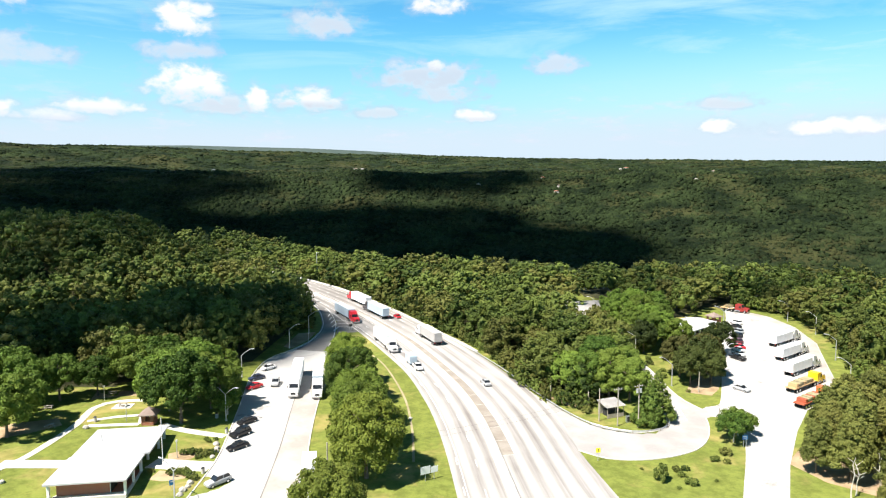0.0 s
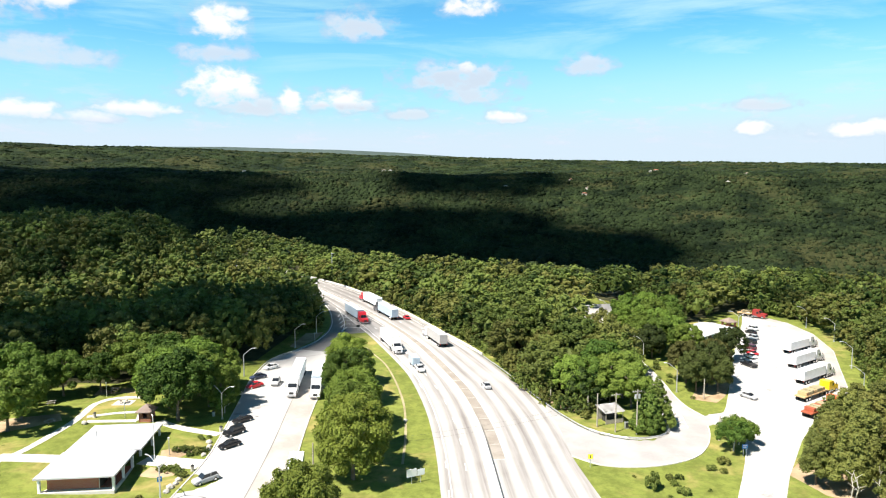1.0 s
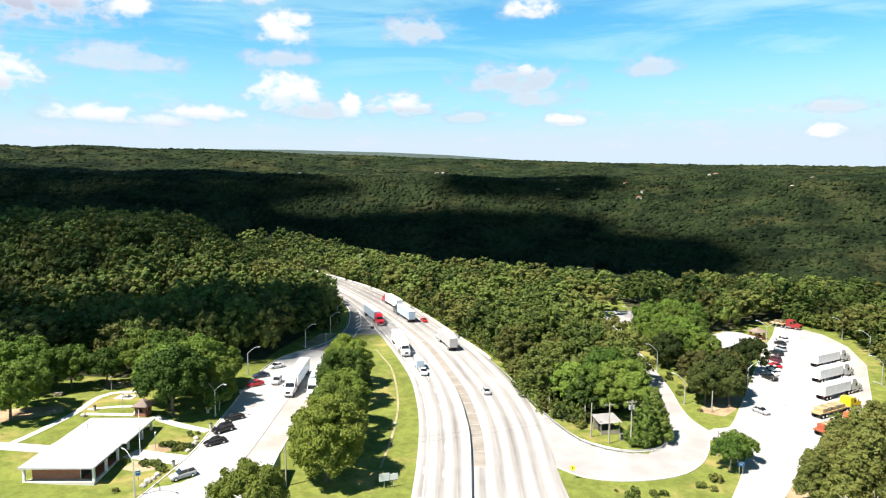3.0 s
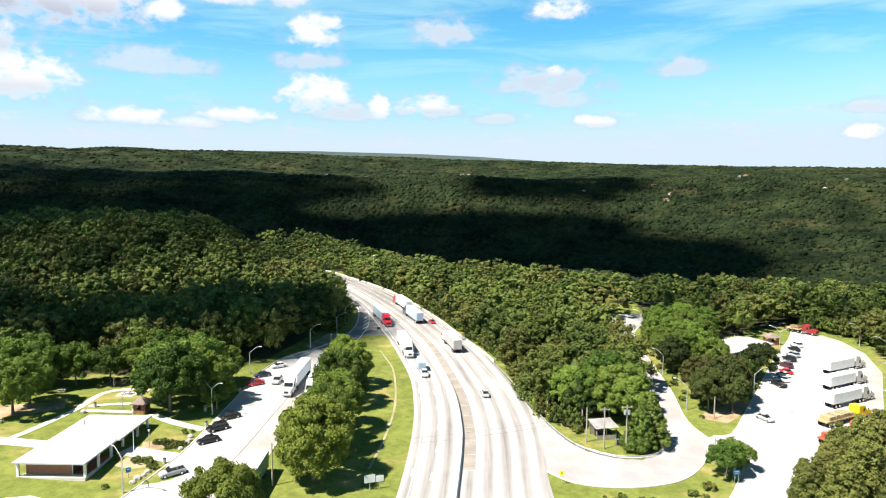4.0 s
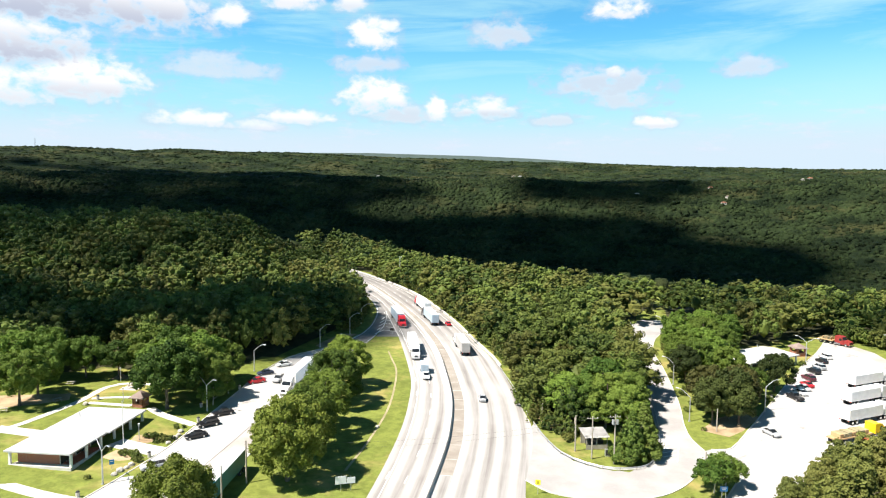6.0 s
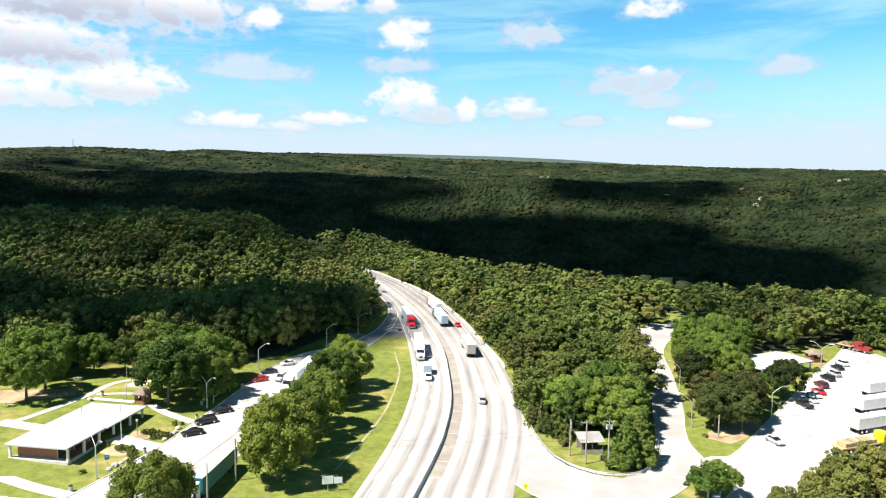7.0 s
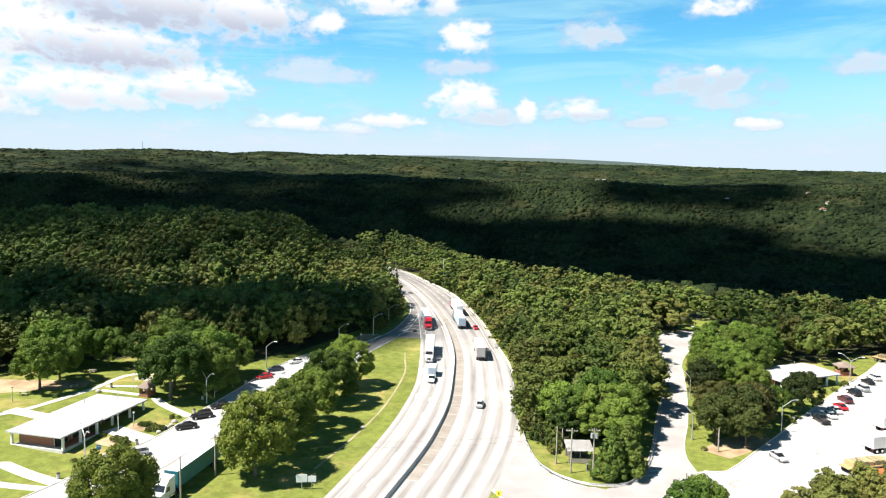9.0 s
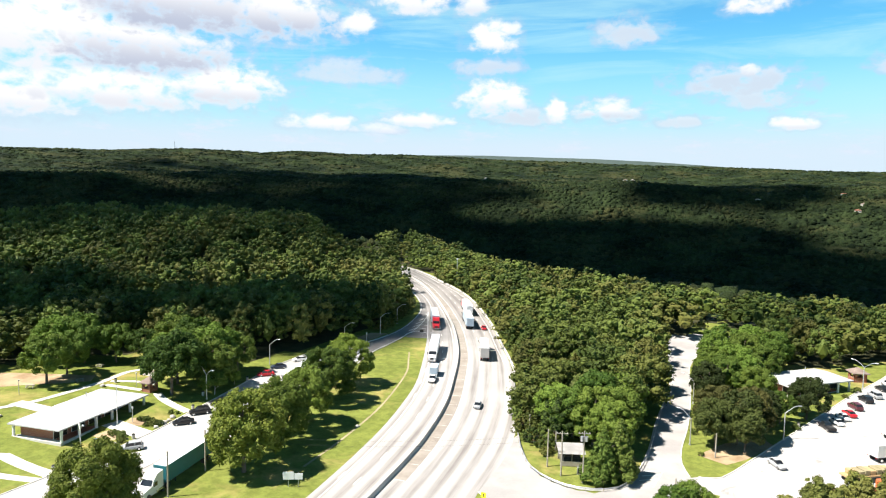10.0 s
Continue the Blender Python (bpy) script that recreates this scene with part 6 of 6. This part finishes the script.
def semi(cab_paint, trailer_mat, label, m, group, long=14.6, load="box", tall=4.05):
    """A tractor with a trailer, its nose to +y, the origin at its middle."""
    ob = thing("semi_truck", label, "semi truck", m, group, settle=True)
    total = long + 5.4
    y0 = -total / 2
    y1 = total / 2
    c = y1 - 5.6
    bm = B()
    loft(bm, [[(-1.05, y1, 0.75), (1.05, y1, 0.75), (1.0, y1, 1.55), (-1.0, y1, 1.55)],
              [(-1.12, y1 - 0.35, 0.6), (1.12, y1 - 0.35, 0.6), (1.08, y1 - 0.35, 1.75), (-1.08, y1 - 0.35, 1.75)],
              [(-1.15, y1 - 1.9, 0.6), (1.15, y1 - 1.9, 0.6), (1.12, y1 - 1.9, 2.0), (-1.12, y1 - 1.9, 2.0)]])
    part("hood", bm, cab_paint, ob)
    bm = B()
    loft(bm, [[(-1.2, y1 - 1.9, 0.6), (1.2, y1 - 1.9, 0.6), (1.2, y1 - 1.9, 2.0), (-1.2, y1 - 1.9, 2.0)],
              [(-1.22, y1 - 2.5, 0.6), (1.22, y1 - 2.5, 0.6), (1.12, y1 - 2.5, 2.95), (-1.12, y1 - 2.5, 2.95)],
              [(-1.24, y1 - 3.2, 0.6), (1.24, y1 - 3.2, 0.6), (1.18, y1 - 3.2, 3.7 if load == "box" else 3.1), (-1.18, y1 - 3.2, 3.7 if load == "box" else 3.1)],
              [(-1.24, y1 - 4.7, 0.6), (1.24, y1 - 4.7, 0.6), (1.2, y1 - 4.7, 3.85 if load == "box" else 3.1), (-1.2, y1 - 4.7, 3.85 if load == "box" else 3.1)]])
    part("cab", bm, cab_paint, ob)
    bm = B()
    loft(bm, [[(-1.08, y1 - 1.88, 2.02), (1.08, y1 - 1.88, 2.02), (1.05, y1 - 1.90, 2.06), (-1.05, y1 - 1.90, 2.06)],
              [(-1.03, y1 - 2.40, 2.06), (1.03, y1 - 2.40, 2.06), (1.0, y1 - 2.44, 2.86), (-1.0, y1 - 2.44, 2.86)]])
    part("windscreen", bm, GLASS, ob)
    for s in (-1, 1):
        bm = B()
        box(bm, s * 1.215, y1 - 2.9, 2.15, 0.05, 0.7, 0.75, 0.02)
        part("side_window", bm, GLASS, ob)
        bm = B()
        cyl(bm, (s * 1.0, y1 - 4.4, 0.75), (s * 1.0, y1 - 2.9, 0.75), 0.33, 0.33, 12)
        part("fuel_tank", bm, CHROME, ob)
        bm = B()
        box(bm, s * 0.82, y1 - 0.1, 1.12, 0.36, 0.12, 0.22, 0.03)
        part("headlight", bm, LENS, ob)
        bm = B()
        box(bm, s * 1.5, y1 - 2.0, 2.3, 0.2, 0.1, 0.5, 0.02)
        part("mirror", bm, CHASSIS, ob)
    bm = B()
    box(bm, 0, y1 - 0.02, 0.62, 2.3, 0.25, 0.35, 0.05)
    part("bumper", bm, CHROME, ob)
    bm = B()
    box(bm, 0, y1 - 0.03, 1.25, 1.0, 0.08, 0.6, 0.02)
    part("grille", bm, CHASSIS, ob)
    bm = B()
    box(bm, 0, y1 - 4.2, 0.78, 0.9, 6.6, 0.3)
    part("chassis", bm, CHASSIS, ob)
    ty1 = y0 + long
    if load == "box":
        bm = B()
        box(bm, 0, y0 + long / 2, (1.15 + tall) / 2, 2.56, long, tall - 1.15, 0.04)
        trailer = part("trailer", bm, trailer_mat, ob)
        for s in (-1, 1):
            bm = B()
            box(bm, s * 0.64, y0 - 0.02, (1.2 + tall) / 2, 1.2, 0.05, tall - 1.35)
            part("rear_door", bm, trailer_mat, trailer)
            bm = B()
            box(bm, s * 1.10, y0 - 0.05, 0.98, 0.3, 0.06, 0.14)
            part("taillight", bm, LAMP_RED, trailer)
        bm = B()
        box(bm, 0, y0 + long / 2, tall + 0.02, 2.5, long - 0.1, 0.05)
        part("trailer_roof", bm, BOX_ROOF, trailer, "pale sheet roof")
    else:
        bm = B()
        box(bm, 0, y0 + long / 2, 1.25, 2.5, long, 0.28, 0.03)
        trailer = part("trailer", bm, trailer_mat, ob)
        r = random.Random(7)
        for k in range(7):
            bm = B()
            box(bm, 0, y0 + 1.0 + k * (long - 2) / 7 + 0.6, 1.39 + 0.45, 2.2, (long - 2.4) / 7 - 0.15, 0.7 + r.uniform(0, 0.5), 0.03)
            part("load", bm, SAND if k % 3 else trailer_mat, trailer)
    bm = B()
    box(bm, 0, y0 + long / 2, 1.0, 1.0, long - 0.6, 0.3)
    part("trailer_frame", bm, CHASSIS, ob)
    for s in (-1, 1):
        bm = B()
        box(bm, s * 0.85, ty1 - 2.9, 0.6, 0.14, 0.14, 0.9)
        part("landing_leg", bm, CHASSIS, ob)
        wheel(ob, s * 1.02, y1 - 1.15, 0.52, 0.32)
        for y in (y1 - 4.7, y1 - 6.0, y0 + 1.1, y0 + 2.4):
            wheel(ob, s * 0.98, y, 0.52, 0.56)
    return ob


BOX_WHITE = car_paint("white trailer", (0.86, 0.86, 0.86), 0.5)
BOX_BLUE = car_paint("pale blue trailer", (0.36, 0.44, 0.52), 0.5)
BOX_TEAL = car_paint("teal trailer", (0.012, 0.13, 0.16), 0.5)
BOX_GREY = car_paint("grey trailer", (0.36, 0.35, 0.34), 0.5)
CAB_WHITE, CAB_RED, CAB_DARK = car_paint("white cab", (0.66, 0.66, 0.66)), car_paint("red cab", (0.45, 0.02, 0.03)), car_paint("dark cab", (0.03, 0.032, 0.04))
CAB_YELLOW, CAB_ORANGE = car_paint("yellow cab", (0.72, 0.45, 0.01)), car_paint("orange cab", (0.50, 0.12, 0.03))
BED_TAN = car_paint("tan flatbed", (0.42, 0.28, 0.14), 0.7)

# on the highway
for spec in ((CAB_RED, BOX_WHITE, "red semi truck with white trailer", MEDIAN, 282, 9.0, 0), (CAB_DARK, BOX_BLUE, "dark semi truck with pale blue trailer", MEDIAN, 258, 6.0, 0),
             (CAB_RED, BOX_BLUE, "red-nosed semi truck with pale trailer", MEDIAN, 250, -6.6, 180), (CAB_WHITE, BOX_WHITE, "white semi truck with white trailer", MEDIAN, 207, -7.6, 180)):
    cab_paint, body_mat, what, line, y, by, back = spec
    x, y, turn = on_road(line, y, by)
    semi(cab_paint, body_mat, what + " on the highway", pose(x, y, 0.045, 0, 0, turn + back), P_ROAD, 14.6 if y > 215 else 13.0)
x, y, turn = on_road(MEDIAN, 216, 8.0)
semi(CAB_WHITE, BOX_GREY, "semi truck with a grey-backed trailer climbing the highway", pose(x, y, 0.045, 0, 0, turn), P_ROAD, 12.0)
for shape, paint, what, y, by, back in (("saloon", RED, "small red car on the highway", 251, 11.0, 0), ("saloon", SILVER, "silver car on the highway", 167, 7.6, 0), ("pickup", PALE, "white pickup truck with a tall load on the highway", 181, -5.6, 180)):
    x, y, turn = on_road(MEDIAN, y, by)
    car(shape, paint, what, pose(x, y, 0.045, 0, 0, turn + back), P_ROAD)
x, y, turn = on_road(MEDIAN, 186.2, -5.8)
haul = thing("box_trailer", "small pale blue box trailer behind the pickup", "trailer", pose(x, y, 0.045, 0, 0, turn + 180), settle=True)
bm = B()
box(bm, 0, -0.4, 1.55, 2.1, 4.6, 2.1, 0.04)
part("body", bm, BOX_BLUE, haul)
for s in (-1, 1):
    wheel(haul, s * 0.98, -0.9, 0.36, 0.24)
bm = B()
box(bm, 0, 2.3, 0.5, 0.12, 1.6, 0.12)
part("drawbar", bm, CHASSIS, haul)

# standing by the rest area
semi(CAB_WHITE, BOX_WHITE, "white semi truck standing in the parking lane", pose(-41.8, 165.4, 0.045, 0, 0, angle_of(0.17, -0.985)), P_WEST, 15.0)
semi(CAB_WHITE, BOX_TEAL, "semi truck with white cab and teal trailer on apron", pose(-23.4, 104.0, 0.045, 0, 0, angle_of(0.20, -0.98)), P_WEST, 13.2)
semi(CAB_WHITE, BOX_BLUE, "white semi truck with pale blue trailer under the trees", pose(-35.6, 163.5, 0.045, 0, 0, angle_of(0.19, -0.98)), P_WEST, 13.0)
# standing in the truck stop
NOSE_T = angle_of(0.79, 0.61)
for cab_paint, body_mat, what, x, y, long, load in (
        (CAB_WHITE, BOX_WHITE, "white semi truck and trailer parked aslant", 105.4, 212.8, 10.5, "box"), (CAB_WHITE, BOX_WHITE, "white semi truck and trailer parked aslant", 99.8, 196.2, 10.2, "box"),
        (CAB_WHITE, BOX_WHITE, "white semi truck and trailer parked aslant", 95.4, 180.8, 10.6, "box"), (CAB_YELLOW, BED_TAN, "yellow semi truck with loaded tan flatbed parked aslant", 89.2, 166.4, 10.6, "flat"),
        (CAB_ORANGE, car_paint("rust red flatbed", (0.30, 0.07, 0.03), 0.7), "semi truck with an orange cab and a rust red flatbed", 85.4, 154.6, 10.0, "flat")):
    semi(cab_paint, body_mat, what, pose(x, y, 0.045, 0, 0, NOSE_T), "trucks parked in the truck stop", long, load, 3.6)
# the cab's red is darkened in the paint for the trees' shade
semi(car_paint("red darkened for shade", (0.22, 0.018, 0.015), 0.6), BED_TAN, "short red flatbed truck, paint darkened for the wood's shade", pose(109.6, 264.4, 0.045, 0, 0, angle_of(0.72, -0.69)), P_EAST, 5.0, "flat")

# ---- unseen cumulus overhead, added to cast the shadows on the valley and the woods ----
def cloud_colour(g, co):
    return g.mix(g.noise(co, 0.01, 4.0), (0.78, 0.78, 0.78), (0.86, 0.86, 0.86)), g.noise(co, 0.03, 5.0), 0.5


CLOUD = material("cloud", cloud_colour, 1.0, 0, 0.0)


def cumulus(outline, ground_z, puff, seed, label, gap=0.75, base=1250.0):
    """A heap of puffs over an area, set up-sun of the ground that it shades."""
    r = np.random.RandomState(seed)
    shift = np.array([SUN_WAY.x, SUN_WAY.y]) / SUN_WAY.z * (base - ground_z)
    p = np.array(outline, float)
    x0, y0 = p.min(axis=0)
    x1, y1 = p.max(axis=0)
    gx, gy = np.meshgrid(np.arange(x0, x1, puff * gap), np.arange(y0, y1, puff * gap))
    gx, gy = (gx + r.uniform(-0.4, 0.4, gx.shape) * puff).ravel(), (gy + r.uniform(-0.4, 0.4, gy.shape) * puff).ravel()
    ok = inside(gx, gy, outline)
    bv, bf = BALLS[2]
    vs, fs = [], []
    for i, (x, y) in enumerate(zip(gx[ok], gy[ok])):
        s = puff * r.uniform(0.62, 1.05)
        wob = 1 + 0.16 * np.sin(bv @ r.normal(size=3) * 4)
        v = bv * (s * wob)[:, None]
        v[:, 2] = np.where(v[:, 2] < 0, v[:, 2] * 0.3, v[:, 2] * r.uniform(0.5, 0.9))
        vs.append(v + np.array([x + shift[0], y + shift[1], base + r.uniform(-8, 8)]))
        fs.append(bf + i * len(bv))
    ob = big_mesh("cloud", np.vstack(vs), np.vstack(fs), [CLOUD], True)
    tagged(ob, label, "cloud", "clouds overhead", "structure")


HIGH = "white flat-based cumulus cloud high over the valley"
cumulus([(-1500, 700), (-1150, 700), (-1000, 960), (-760, 900), (-500, 850), (-250, 800), (0, 820), (200, 900), (275, 1110), (262, 1215), (195, 1245), (105, 1290), (80, 1380), (-20, 1410), (-250, 1390),
         (-468, 1300), (-586, 1345), (-640, 1440), (-780, 1420), (-880, 1250), (-1000, 1200), (-1100, 1100), (-1500, 950)], -10, 62, 1, HIGH, 0.75, 6500.0)
cumulus([(-190, 1490), (80, 1490), (190, 1590), (195, 1800), (60, 1900), (-150, 1960), (-260, 1800), (-235, 1580)], 50, 34, 2, HIGH, 1.15, 6500.0)
cumulus([(-1040, 1500), (-900, 1470), (-760, 1520), (-700, 1640), (-800, 1760), (-980, 1740)], 60, 34, 3, HIGH, 1.35, 6500.0)
# spaced puffs out of view, added to half-shade the far slope
cumulus([(-1230, 1120), (-1340, 1440), (-1250, 1600), (-1020, 1760), (-720, 1840), (-500, 1640), (-400, 1480), (-540, 1330), (-720, 1300), (-915, 1260)], 50, 34, 9, "unseen broken cloud added to dim the far slope", 1.25, 6500.0)
SMALL = "small white cumulus cloud high over the woods"
cumulus([(-150, 128), (-112, 146), (-90, 160), (-74, 165), (-56, 173), (-46, 190), (-43, 212), (-51, 234), (-68, 238), (-86, 218), (-100, 196), (-128, 172)], 12, 10, 4, SMALL)
cumulus([(-320, 125), (-126, 122), (-118, 146), (-128, 172), (-150, 192), (-320, 190)], 12, 8, 6, SMALL, 1.0)
# from here on: out-of-view puffs spaced to dim the ground below
cumulus([(46, 268), (75, 250), (105, 275), (130, 252), (200, 240), (200, 335), (40, 345)], 8, 9, 8, "unseen broken cloud added to dim the east woods", 2.3)
cumulus([(-440, 205), (-130, 205), (-118, 262), (-112, 312), (-150, 372), (-240, 430), (-440, 440)], 25, 10, 5, "unseen broken cloud added to dim the wooded hill", 1.62, 3500.0)
cumulus([(-440, 200), (-230, 210), (-190, 260), (-165, 330), (-180, 395), (-240, 440), (-440, 450)], 30, 12, 15, "unseen broken cloud added to dim the wooded hill", 1.2, 3500.0)
cumulus([(-1600, 1100), (-1150, 1180), (-960, 1350), (-1050, 1700), (-1700, 1500)], 60, 40, 7, "unseen broken cloud added to dim the plateau", 1.7, 6500.0)

# ---- far houses on the plateau's slope, and a mast on the skyline ----
def far_house(x, y, turn, wide, roof_mat):
    z = float(land(x, y)) + 7.5
    ob = thing("far_house", "small tan house among trees on the far slope", "house", pose(x, y, z, 0, 0, turn), "far houses")
    bm = B()
    box(bm, 0, 0, 0.0, wide, 7, 7)
    part("wall", bm, STONE, ob)
    bm = B()
    bmesh.ops.translate(hip_roof(bm, wide + 1.2, 8.2, 3.5, 2.2, 4.0), vec=(0, 0, 0), verts=bm.verts)
    part("roof", bm, roof_mat, ob)
    for k in (-1, 1):
        bm = B()
        box(bm, k * wide * 0.25, -3.55, 2.0, 1.6, 0.12, 1.8)
        part("window", bm, GLASS, ob)


for x, y, turn, wide, mat in ((215, 1519, 10, 10, BRICK), (228, 1560, 30, 8, ROOF_BROWN), (421, 1733, -10, 13, BRICK), (402, 1705, 15, 8, ROOF_GREY), (-287, 1940, 0, 10, ROOF_GREY), (200, 1650, 25, 8, BRICK),
                              (-645, 1735, 0, 8, ROOF_GREY), (-300, 1905, 20, 10, ROOF_BROWN), (40, 1560, 5, 10, ROOF_GREY), (520, 1500, -20, 8, ROOF_GREY), (610, 1640, 12, 8, ROOF_BROWN)):
    far_house(x, y, turn, wide, mat)
mx, my = 2560 * math.sin(radians(-46.6)), 2560 * math.cos(radians(-46.6))
mast = thing("radio_mast", "thin lattice radio mast on the skyline", "mast", pose(mx, my, float(land(mx, my)), 0, 0, 30))
for a in range(3):
    c, d = math.cos(a * 2.094), math.sin(a * 2.094)
    bm = B()
    cyl(bm, (2.0 * c, 2.0 * d, 0), (0.6 * c, 0.6 * d, 34), 0.35, 0.25, 6)
    part("leg", bm, STEEL, mast)
for k in range(7):
    r = 2.0 - 1.4 * k / 7
    bm = B()
    for a in range(3):
        cyl(bm, (r * math.cos(a * 2.094), r * math.sin(a * 2.094), 4 + k * 4.5), (r * math.cos(a * 2.094 + 2.094), r * math.sin(a * 2.094 + 2.094), 4 + k * 4.5), 0.18, 0.18, 5)
    part("brace", bm, STEEL, mast)
